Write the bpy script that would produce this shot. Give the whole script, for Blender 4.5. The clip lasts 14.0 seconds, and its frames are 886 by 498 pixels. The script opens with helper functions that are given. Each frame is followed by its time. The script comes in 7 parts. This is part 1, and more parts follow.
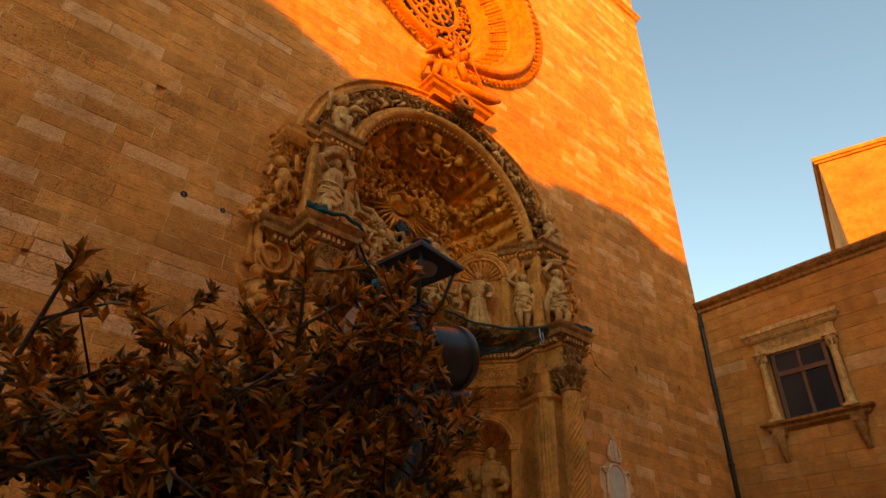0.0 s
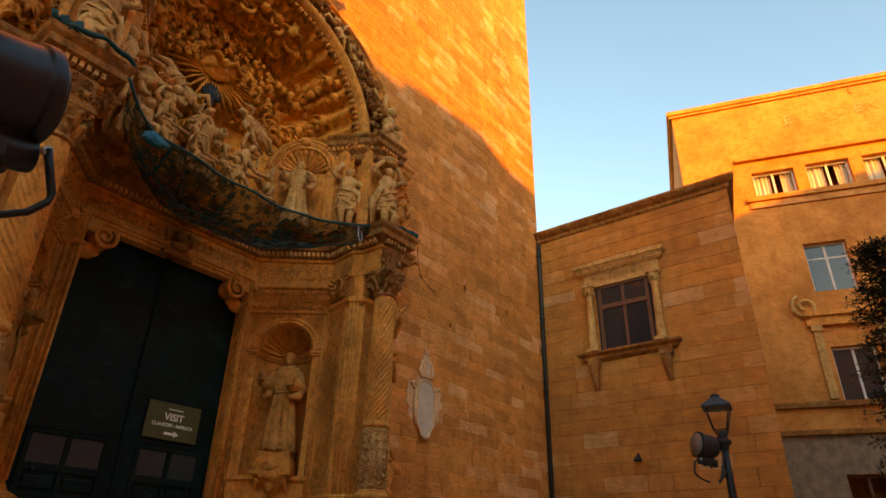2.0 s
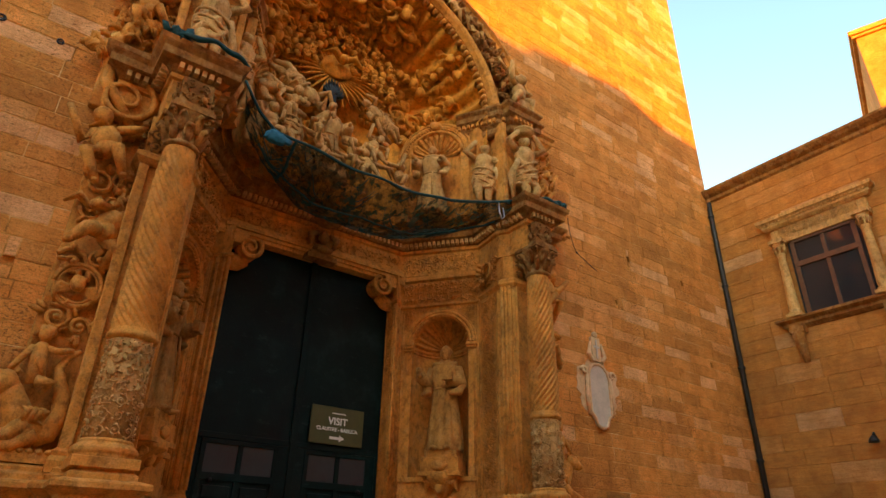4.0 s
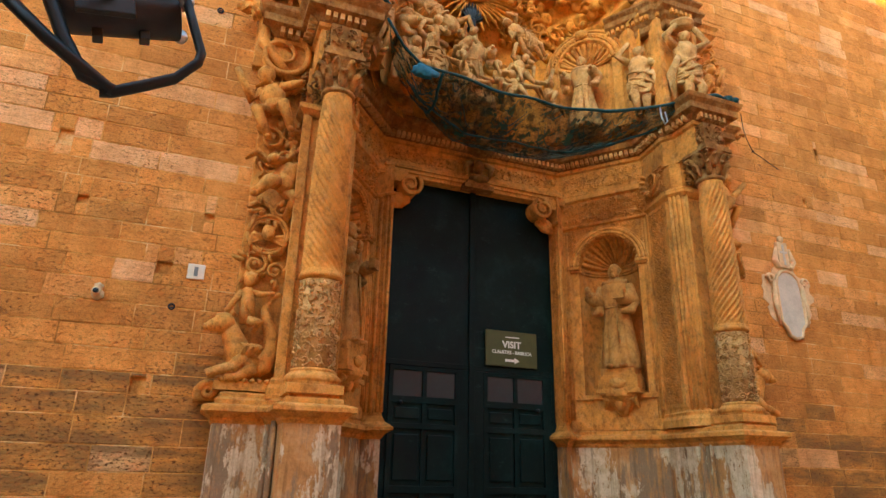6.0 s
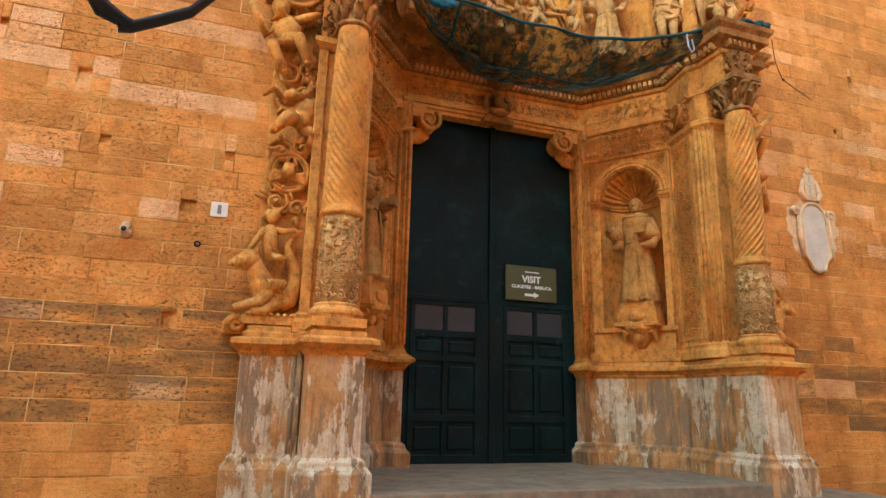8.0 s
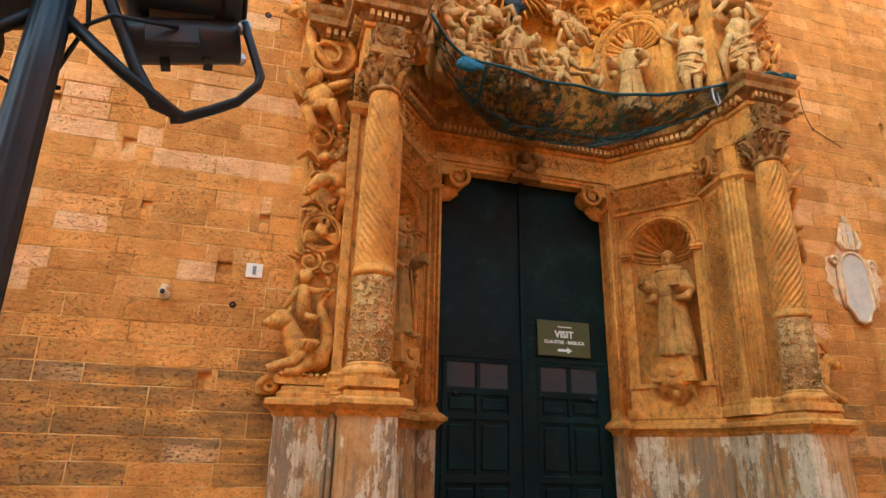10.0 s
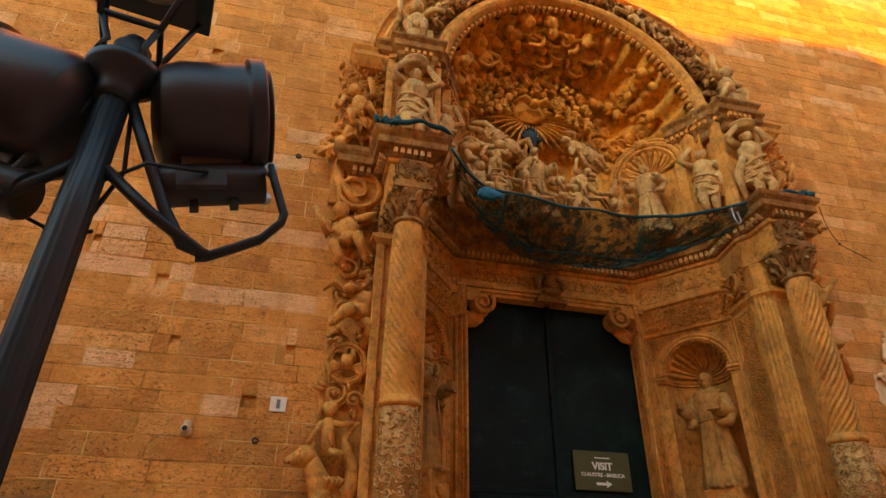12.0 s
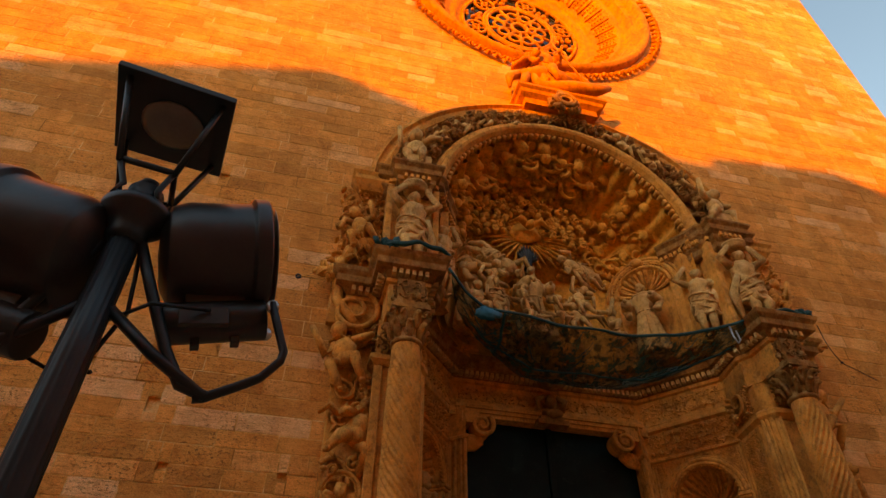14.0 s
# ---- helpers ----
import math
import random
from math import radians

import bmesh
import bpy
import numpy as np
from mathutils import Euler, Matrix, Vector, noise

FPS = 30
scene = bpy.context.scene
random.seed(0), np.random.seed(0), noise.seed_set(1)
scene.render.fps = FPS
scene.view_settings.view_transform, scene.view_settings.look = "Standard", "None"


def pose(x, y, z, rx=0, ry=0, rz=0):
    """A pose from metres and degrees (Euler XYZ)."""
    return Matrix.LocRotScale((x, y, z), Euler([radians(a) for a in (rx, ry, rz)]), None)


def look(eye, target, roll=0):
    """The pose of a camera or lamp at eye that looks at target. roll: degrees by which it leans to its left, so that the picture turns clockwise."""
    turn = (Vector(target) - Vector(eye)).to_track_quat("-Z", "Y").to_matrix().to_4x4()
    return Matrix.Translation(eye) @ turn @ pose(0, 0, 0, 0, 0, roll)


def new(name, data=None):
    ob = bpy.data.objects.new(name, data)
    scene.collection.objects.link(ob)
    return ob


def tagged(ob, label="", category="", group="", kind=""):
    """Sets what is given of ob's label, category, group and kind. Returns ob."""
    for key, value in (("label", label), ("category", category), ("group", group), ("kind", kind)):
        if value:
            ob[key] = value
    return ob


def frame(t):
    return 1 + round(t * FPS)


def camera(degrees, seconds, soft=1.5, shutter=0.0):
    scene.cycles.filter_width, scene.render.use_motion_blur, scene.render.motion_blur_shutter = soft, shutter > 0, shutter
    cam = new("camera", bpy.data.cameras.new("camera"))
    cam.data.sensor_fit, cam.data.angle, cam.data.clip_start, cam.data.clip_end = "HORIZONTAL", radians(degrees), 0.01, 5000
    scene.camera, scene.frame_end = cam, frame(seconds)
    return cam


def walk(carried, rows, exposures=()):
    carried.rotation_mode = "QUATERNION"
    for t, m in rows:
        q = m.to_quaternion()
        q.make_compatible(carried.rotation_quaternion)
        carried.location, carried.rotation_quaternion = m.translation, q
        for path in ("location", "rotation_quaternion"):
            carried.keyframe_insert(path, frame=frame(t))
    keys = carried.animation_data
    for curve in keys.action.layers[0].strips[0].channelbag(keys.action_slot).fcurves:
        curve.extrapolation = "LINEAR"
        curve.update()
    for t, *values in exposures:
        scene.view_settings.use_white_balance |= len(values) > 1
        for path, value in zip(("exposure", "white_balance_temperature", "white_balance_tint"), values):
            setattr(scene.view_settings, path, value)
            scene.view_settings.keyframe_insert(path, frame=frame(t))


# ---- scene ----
cam = camera(71.0, 14.0)
PATH = [
    (0, (-6.426, -8.195, 1.436), (-5.17, -6.606, 2.723), 1.8),
    (0.5, (-5.986, -8.068, 1.414), (-4.54, -6.608, 2.654), 1.7),
    (1, (-5.492, -7.996, 1.421), (-3.914, -6.63, 2.606), 1.6),
    (1.5, (-5.044, -7.825, 1.415), (-3.377, -6.496, 2.518), 1.6),
    (2, (-4.603, -7.756, 1.392), (-2.923, -6.439, 2.489), 1.4),
    (2.5, (-4.236, -7.572, 1.405), (-2.536, -6.244, 2.455), 1.4),
    (3, (-3.949, -7.358, 1.446), (-2.296, -5.992, 2.522), 1.3),
    (3.5, (-3.768, -7.26, 1.477), (-2.305, -5.706, 2.574), 1.0),
    (4, (-3.768, -7.174, 1.508), (-2.516, -5.434, 2.587), 1.2),
    (6.5, (-3.862, -7.038, 1.48), (-3.085, -4.874, 2.17), 1.4),
    (7, (-3.854, -7.044, 1.451), (-3.079, -4.846, 2.021), 1.5),
    (9.5, (-3.865, -7.098, 1.513), (-3.179, -4.900, 2.190), 1.4),
    (10.5, (-3.904, -7.109, 1.535), (-3.331, -4.949, 2.410), 1.2),
    (11, (-3.902, -7.116, 1.555), (-3.378, -4.987, 2.531), 1.2),
    (11.5, (-3.868, -7.058, 1.523), (-3.373, -4.981, 2.618), 0.7),
    (12, (-3.867, -7.091, 1.540), (-3.391, -5.070, 2.745), 0.8),
    (12.5, (-3.865, -7.120, 1.538), (-3.406, -5.164, 2.851), 0.8),
    (13, (-3.884, -7.118, 1.569), (-3.441, -5.233, 2.987), 0.7),
    (13.5, (-3.891, -7.113, 1.592), (-3.457, -5.281, 3.081), 0.7),
    (14, (-3.886, -7.150, 1.582), (-3.466, -5.378, 3.145), 0.7),
]
EXPOSURES = [(0, 1.55, 9000, 2), (1, 1.70, 8700, 2), (2.5, 2.02, 8600, 1), (3.3, 2.18, 8500, 0), (4, 2.40, 8300, -2), (6.5, 3.48, 6900, -7), (7, 3.55, 6800, -7), (9.5, 3.56, 6800, -7), (11, 3.35, 7300, -5), (12.2, 2.48, 8300, -3), (13, 2.05, 9000, 4), (14, 1.68, 9500, 7)]
walk(cam, [(t, look(eye, target, roll)) for t, eye, target, roll in PATH], EXPOSURES)

# ---- light: a low warm sun behind the added houses across the square, and the sky ----
SUN_EL, SUN_AX, SUN_AY = 12.0, -0.62, -0.785      # the way to the sun, in plan
world = bpy.data.worlds.new("sky")
scene.world = world
world.use_nodes = True
wn = world.node_tree.nodes
wl = world.node_tree.links
wn.clear()
sky = wn.new("ShaderNodeTexSky")
sky.sky_type = "NISHITA"
sky.sun_disc = False
sky.sun_elevation = radians(SUN_EL)
sky.sun_rotation = math.atan2(SUN_AX, SUN_AY)
sky.air_density, sky.dust_density, sky.ozone_density = 1.0, 0.5, 1.6
bg = wn.new("ShaderNodeBackground")
bg.inputs["Strength"].default_value = 0.15
wo = wn.new("ShaderNodeOutputWorld")
wl.new(sky.outputs[0], bg.inputs[0])
wl.new(bg.outputs[0], wo.inputs[0])

sun_data = bpy.data.lights.new("sun", "SUN")
sun_data.energy = 2.8
sun_data.angle = radians(0.6)
sun_data.color = (1.0, 0.345, 0.003)
sun = new("sun", sun_data)
_h = math.hypot(SUN_AX, SUN_AY)
_to = Vector((SUN_AX / _h, SUN_AY / _h, math.tan(radians(SUN_EL))))
sun.matrix_world = look(_to * 60, (0, 0, 0))


# ---- materials ----
class Nodes:
    """A material's node tree, with short ways to add to it."""

    def __init__(self, name):
        self.mat = bpy.data.materials.new(name)
        self.mat.use_nodes = True
        self.t = self.mat.node_tree
        self.t.nodes.clear()
        self.out = self.t.nodes.new("ShaderNodeOutputMaterial")
        self.b = self.t.nodes.new("ShaderNodeBsdfPrincipled")
        self.t.links.new(self.b.outputs[0], self.out.inputs[0])
        self.pos = self.t.nodes.new("ShaderNodeNewGeometry")

    def n(self, kind, **values):
        node = self.t.nodes.new(kind)
        for k, v in values.items():
            node.inputs[k].default_value = v
        return node

    def link(self, a, b):
        self.t.links.new(a, b)

    def noise(self, scale, detail=4.0, rough=0.6, stretch=None):
        node = self.n("ShaderNodeTexNoise", Scale=scale, Detail=detail, Roughness=rough)
        if stretch:
            m = self.t.nodes.new("ShaderNodeMapping")
            m.inputs["Scale"].default_value = stretch
            self.link(self.pos.outputs["Position"], m.inputs["Vector"])
            self.link(m.outputs[0], node.inputs["Vector"])
        else:
            self.link(self.pos.outputs["Position"], node.inputs["Vector"])
        return node.outputs["Fac"]

    def ramp(self, fac, stops):
        node = self.t.nodes.new("ShaderNodeValToRGB")
        e = node.color_ramp.elements
        e[0].position, e[0].color = stops[0][0], (*stops[0][1], 1)
        e[1].position, e[1].color = stops[-1][0], (*stops[-1][1], 1)
        for p, c in stops[1:-1]:
            x = e.new(p)
            x.color = (*c, 1)
        self.link(fac, node.inputs[0])
        return node.outputs[0]

    def mix(self, fac, a, b, how="MIX"):
        node = self.t.nodes.new("ShaderNodeMix")
        node.data_type, node.blend_type = "RGBA", how
        for value, slot in ((fac, 0), (a, 6), (b, 7)):
            if isinstance(value, (int, float)):
                node.inputs[slot].default_value = value
            elif isinstance(value, tuple):
                node.inputs[slot].default_value = (*value, 1)
            else:
                self.link(value, node.inputs[slot])
        return node.outputs[2]

    def bump(self, height, strength, distance):
        node = self.n("ShaderNodeBump", Strength=strength, Distance=distance)
        self.link(height, node.inputs["Height"])
        if self.b.inputs["Normal"].links:
            self.link(self.b.inputs["Normal"].links[0].from_socket, node.inputs["Normal"])
        self.link(node.outputs[0], self.b.inputs["Normal"])

    def done(self, colour, rough=0.85, metal=0.0, spec=0.3):
        if isinstance(colour, tuple):
            self.b.inputs["Base Color"].default_value = (*colour, 1)
        else:
            self.link(colour, self.b.inputs["Base Color"])
        self.b.inputs["Roughness"].default_value = rough
        self.b.inputs["Metallic"].default_value = metal
        self.b.inputs["Specular IOR Level"].default_value = spec
        return self.mat


def shade(c, k):
    return tuple(min(1.0, x * k) for x in c)


STONE = (0.83, 0.335, 0.078)


def block_stone(name, how, base=STONE, spread=0.20, pits=0.9, eroded=0.46, crust=0.0):
    """Soft sandstone blocks: a tone for each block, weather stains, bedding, grain and small eroded pits."""
    k = Nodes(name)
    if how == "object":
        r = k.t.nodes.new("ShaderNodeObjectInfo").outputs["Random"]
    else:
        r = k.pos.outputs["Random Per Island"]
    pale = (min(1.0, base[0] * 1.14), base[1] * 1.45, base[2] * 2.7)
    tone = k.ramp(r, [(0.0, shade(base, 1 - spread)), (0.3, shade(base, 0.94)), (0.72, shade(base, 1.08)),
                      (0.86, (base[0] * 1.08, base[1] * 1.22, base[2] * 1.7)), (0.95, pale), (1.0, pale)])
    stain = k.ramp(k.noise(0.55, 5, 0.65), [(0.3, (0.60, 0.53, 0.46)), (0.55, (1, 1, 1)), (0.75, (1.08, 1.05, 1.04))])
    c = k.mix(0.75, tone, stain, "MULTIPLY")
    patch = k.ramp(k.noise(3.2, 5, 0.7), [(0.34, (0.80, 0.70, 0.58)), (0.52, (1, 1, 1)), (0.70, (1.10, 1.16, 1.34))])
    c = k.mix(0.8, c, patch, "MULTIPLY")
    streak = k.ramp(k.noise(1.0, 5, 0.7, (2.2, 2.2, 0.25)), [(0.35, (0.72, 0.68, 0.63)), (0.6, (1, 1, 1))])
    c = k.mix(0.4, c, streak, "MULTIPLY")
    bed = k.ramp(k.noise(7.0, 5, 0.7, (0.45, 0.45, 5.0)), [(0.36, (0.74, 0.66, 0.56)), (0.50, (1, 1, 1)), (0.68, (1.08, 1.08, 1.1))])
    c = k.mix(0.55, c, bed, "MULTIPLY")
    grain = k.ramp(k.noise(70, 6, 0.75), [(0.28, (0.58, 0.52, 0.46)), (0.5, (1, 1, 1)), (0.72, (1.22, 1.22, 1.22))])
    c = k.mix(0.9, c, grain, "MULTIPLY")
    if crust:
        crusty = k.ramp(k.noise(1.7, 7, 0.72, (0.6, 0.6, 2.6)), [(0.40, (0, 0, 0)), (0.56, (1, 1, 1))])
        c = k.mix(k.mix(crust, (0, 0, 0), crusty), c, (base[0] * 0.30, base[1] * 0.36, base[2] * 0.60))
    where = k.ramp(k.noise(0.9, 4, 0.6), [(eroded - 0.10, (0.10, 0.10, 0.10)), (eroded + 0.06, (0.6, 0.6, 0.6)), (eroded + 0.16, (1, 1, 1))])
    small = k.ramp(k.noise(34, 4, 0.62, (0.75, 0.75, 1.7)), [(0.375, (1, 1, 1)), (0.425, (0, 0, 0))])
    large = k.ramp(k.noise(13, 5, 0.66, (0.8, 0.8, 1.9)), [(0.355, (1, 1, 1)), (0.40, (0, 0, 0))])
    hole = k.mix(1.0, small, large, "LIGHTEN")
    holes = k.mix(pits, (0, 0, 0), k.mix(1.0, hole, where, "MULTIPLY"))
    # the pits' inner shade is painted in as dark colour, besides the bump
    c = k.mix(holes, c, (base[0] * 0.26, base[1] * 0.25, base[2] * 0.35))
    k.bump(k.noise(80, 5, 0.7), 0.5, 0.010)
    k.bump(k.noise(11, 5, 0.65), 0.6, 0.03)
    inv = k.n("ShaderNodeInvert")
    k.link(holes, inv.inputs["Color"])
    k.bump(inv.outputs[0], 0.9, 0.02)
    return k.done(c, 0.9, spec=0.2)


def mortar(name):
    """Lime joints: pale where they are sound, brown where they have washed out."""
    k = Nodes(name)
    c = k.ramp(k.noise(1.6, 6, 0.72), [(0.40, (0.40, 0.16, 0.035)), (0.50, (0.80, 0.36, 0.09)), (0.62, (0.90, 0.56, 0.25))])
    c = k.mix(0.8, c, k.ramp(k.noise(60, 5, 0.7), [(0.28, (0.65, 0.6, 0.55)), (0.7, (1.1, 1.1, 1.1))]), "MULTIPLY")
    k.bump(k.noise(50, 5, 0.7), 0.5, 0.01)
    return k.done(c, 0.92, spec=0.15)


def carved_stone(name, base, dirt_shade=0.6, dirt_shade_at=0.5, pale=0.0):
    """Carved limestone: warm body, grey-brown patches of soot and painted hollow shade, paler rubbed spots, rain
    streaks, grain.
    """
    k = Nodes(name)
    c = k.ramp(k.noise(2.2, 5, 0.6), [(0.3, shade(base, 0.72)), (0.55, base), (0.75, (base[0] * 1.1, base[1] * 1.22, base[2] * 1.4))])
    # patches of soot that also stand in for shade in the carving
    soot_shade = k.ramp(k.noise(1.3, 7, 0.72, (1.2, 1.2, 0.8)), [(dirt_shade_at - 0.08, (1, 1, 1)), (dirt_shade_at + 0.10, (0, 0, 0))])
    c = k.mix(k.mix(dirt_shade, (0, 0, 0), soot_shade), c, (base[0] * 0.46, base[1] * 0.42, base[2] * 0.42))
    if pale:
        rub = k.ramp(k.noise(5.5, 7, 0.75), [(0.50, (0, 0, 0)), (0.60, (1, 1, 1))])
        c = k.mix(k.mix(pale, (0, 0, 0), rub), c, (0.74, 0.47, 0.22))
    # finer dark noise: crevice shade painted into the colour
    fine = k.ramp(k.noise(9.0, 6, 0.75, (1.1, 1.1, 0.85)), [(0.36, (0.36, 0.32, 0.28)), (0.50, (1, 1, 1)), (0.68, (1.18, 1.22, 1.28))])
    c = k.mix(0.65, c, fine, "MULTIPLY")
    c = k.mix(0.75, c, k.ramp(k.noise(60, 5, 0.75), [(0.28, (0.60, 0.56, 0.52)), (0.5, (1, 1, 1)), (0.72, (1.18, 1.18, 1.18))]), "MULTIPLY")
    k.bump(k.noise(70, 5, 0.7), 0.5, 0.008)
    k.bump(k.noise(20, 5, 0.65), 0.7, 0.02)
    return k.done(c, 0.88, spec=0.2)


def marble(name):
    """Weathered facing: whitewash that flakes off in sheets over ochre stone and grey cement."""
    k = Nodes(name)
    c = k.ramp(k.noise(2.6, 7, 0.7), [(0.32, (0.34, 0.15, 0.045)), (0.50, (0.58, 0.27, 0.085)), (0.68, (0.66, 0.40, 0.19))])
    grey = k.ramp(k.noise(2.0, 7, 0.72, (2.2, 2.2, 0.45)), [(0.48, (0, 0, 0)), (0.56, (1, 1, 1))])
    c = k.mix(k.mix(0.85, (0, 0, 0), grey), c, (0.25, 0.165, 0.095))
    sheet = k.ramp(k.noise(1.25, 8, 0.68, (1.5, 1.5, 0.55)), [(0.515, (0, 0, 0)), (0.53, (1, 1, 1))])
    wash = k.ramp(k.noise(9.0, 6, 0.7), [(0.3, (0.58, 0.39, 0.21)), (0.6, (0.80, 0.62, 0.40))])
    c = k.mix(k.mix(0.92, (0, 0, 0), sheet), c, wash)
    scab = k.ramp(k.noise(16, 6, 0.7, (1, 1, 0.6)), [(0.36, (0, 0, 0)), (0.41, (1, 1, 1))])
    c = k.mix(scab, (0.40, 0.19, 0.07), c)
    drip = k.ramp(k.noise(3.5, 6, 0.7, (4.0, 4.0, 0.16)), [(0.36, (0.50, 0.42, 0.36)), (0.50, (1, 1, 1))])
    c = k.mix(0.7, c, drip, "MULTIPLY")
    c = k.mix(0.7, c, k.ramp(k.noise(50, 6, 0.7), [(0.25, (0.68, 0.65, 0.62)), (0.7, (1.12, 1.12, 1.12))]), "MULTIPLY")
    k.bump(sheet, 0.6, 0.012)
    k.bump(scab, 0.4, 0.006)
    k.bump(k.noise(26, 5, 0.7), 0.4, 0.010)
    return k.done(c, 0.78, spec=0.3)


def door_paint(name):
    """Old dark green oil paint: dull, a cloudy grey sheen painted into its colour, scuffed, with a low sheen."""
    k = Nodes(name)
    # the paler clouds paint a mottled reflected sheen into the base colour
    c = k.ramp(k.noise(1.6, 6, 0.65), [(0.32, (0.0010, 0.0065, 0.0060)), (0.55, (0.0028, 0.0125, 0.0112)), (0.75, (0.012, 0.034, 0.029))])
    scuff = k.ramp(k.noise(3.0, 7, 0.8, (1, 1, 2.2)), [(0.60, (0, 0, 0)), (0.68, (1, 1, 1))])
    c = k.mix(k.mix(0.5, (0, 0, 0), scuff), c, (0.035, 0.070, 0.062))
    spot = k.ramp(k.noise(42, 4, 0.6), [(0.66, (0, 0, 0)), (0.70, (1, 1, 1))])
    c = k.mix(k.mix(0.35, (0, 0, 0), spot), c, (0.08, 0.10, 0.09))
    k.bump(k.noise(5, 5, 0.6), 0.25, 0.01)
    k.bump(k.noise(60, 4, 0.6), 0.15, 0.003)
    return k.done(c, 0.5, spec=0.14)


def plain(name, colour, rough=0.6, metal=0.0, spread=0.25, scale=8.0, spec=0.4, bump=0.1):
    k = Nodes(name)
    c = k.ramp(k.noise(scale, 5, 0.65), [(0.25, shade(colour, 1 - spread)), (0.75, shade(colour, 1 + spread))])
    c = k.mix(0.5, c, k.ramp(k.noise(scale * 9, 4, 0.7), [(0.25, (0.8, 0.8, 0.8)), (0.7, (1.1, 1.1, 1.1))]), "MULTIPLY")
    if bump:
        k.bump(k.noise(scale * 6, 4, 0.6), bump, 0.005)
    return k.done(c, rough, metal, spec)


def leafy(name, a, b, c):
    k = Nodes(name)
    col = k.ramp(k.pos.outputs["Random Per Island"], [(0.0, a), (0.5, b), (1.0, c)])
    tr = k.n("ShaderNodeBsdfTranslucent")
    k.link(col, tr.inputs[0])
    m = k.n("ShaderNodeMixShader")
    m.inputs[0].default_value = 0.25
    k.done(col, 0.5, spec=0.35)
    k.link(k.b.outputs[0], m.inputs[1])
    k.link(tr.outputs[0], m.inputs[2])
    k.link(m.outputs[0], k.out.inputs[0])
    return k.mat


def netting(name):
    """Fine mesh, grey-olive with dust and teal where it is doubled: threads, creases and open gaps."""
    k = Nodes(name)
    uv = k.n("ShaderNodeUVMap")
    warp = k.n("ShaderNodeTexNoise", Scale=2.2, Detail=4.0, Roughness=0.6)
    k.link(uv.outputs[0], warp.inputs["Vector"])
    bent = k.mix(0.30, uv.outputs[0], warp.outputs["Color"], "ADD")
    holes = []
    for axis in ("X", "Y"):
        m = k.n("ShaderNodeMapping")
        m.inputs["Rotation"].default_value = (0, 0, 0.6)
        k.link(bent, m.inputs[0])
        w = k.n("ShaderNodeTexWave", Scale=15.0, Distortion=1.5, Detail=1.0)
        w.bands_direction = axis
        k.link(m.outputs[0], w.inputs["Vector"])
        holes.append(k.ramp(w.outputs["Fac"], [(0.84, (0, 0, 0)), (0.95, (0.75, 0.75, 0.75))]))
    fac = k.mix(1.0, holes[0], holes[1], "LIGHTEN")
    crease = k.n("ShaderNodeTexVoronoi", Scale=8.5)
    crease.feature = "DISTANCE_TO_EDGE"
    k.link(bent, crease.inputs["Vector"])
    fac = k.mix(1.0, fac, k.ramp(crease.outputs["Distance"], [(0.01, (0.8, 0.8, 0.8)), (0.06, (0, 0, 0))]), "LIGHTEN")
    n2 = k.n("ShaderNodeTexNoise", Scale=1.7, Detail=6.0, Roughness=0.7)
    k.link(uv.outputs[0], n2.inputs["Vector"])
    clump = k.ramp(n2.outputs["Fac"], [(0.40, (0.30, 0.30, 0.30)), (0.54, (0.45, 0.45, 0.45)), (0.64, (0.95, 0.95, 0.95))])
    n3 = k.n("ShaderNodeTexNoise", Scale=7.0, Detail=7.0, Roughness=0.72)
    k.link(bent, n3.inputs["Vector"])
    fac = k.mix(1.0, fac, k.ramp(n3.outputs["Fac"], [(0.44, (0.15, 0.15, 0.15)), (0.54, (0.88, 0.88, 0.88))]), "LIGHTEN")
    fac = k.mix(1.0, fac, clump, "LIGHTEN")
    t = k.n("ShaderNodeBsdfTransparent")
    m = k.n("ShaderNodeMixShader")
    k.done(k.ramp(n2.outputs["Fac"], [(0.40, (0.030, 0.028, 0.012)), (0.53, (0.018, 0.040, 0.026)), (0.63, (0.006, 0.085, 0.085))]), 0.7)
    k.link(fac, m.inputs[0])
    k.link(t.outputs[0], m.inputs[1])
    k.link(k.b.outputs[0], m.inputs[2])
    k.link(m.outputs[0], k.out.inputs[0])
    return k.mat


def window_glass(name, tint=(0.02, 0.025, 0.03)):
    k = Nodes(name)
    return k.done(tint, 0.05, spec=0.6)


WORN_STONE = (0.76, 0.31, 0.066)
M_BLOCK = block_stone("sandstone_block", "object")
M_WORN = block_stone("worn_sandstone", "object", WORN_STONE, 0.22, 1.0, 0.26, 0.8)
M_WORNS = block_stone("worn_sandstone_courses", "island", WORN_STONE, 0.22, 1.0, 0.26, 0.8)
M_BLOCKS = block_stone("sandstone_blocks", "island")
M_MORTAR = mortar("lime_mortar")
M_SIDE = block_stone("side_house_blocks", "island", (0.66, 0.275, 0.062), 0.07, 0.30, 0.5, 0.25)
M_BACK = block_stone("rendered_wall", "island", (0.70, 0.29, 0.075), 0.1, 0.15)
M_CARVED = carved_stone("carved_limestone", (0.76, 0.31, 0.062), 0.55, 0.44, 0.14)
M_DARK = carved_stone("sooty_limestone", (0.50, 0.21, 0.046), 0.85, 0.56, 0.22)
M_CONCH = carved_stone("ochre_limestone", (0.82, 0.34, 0.055), 0.35, 0.42)
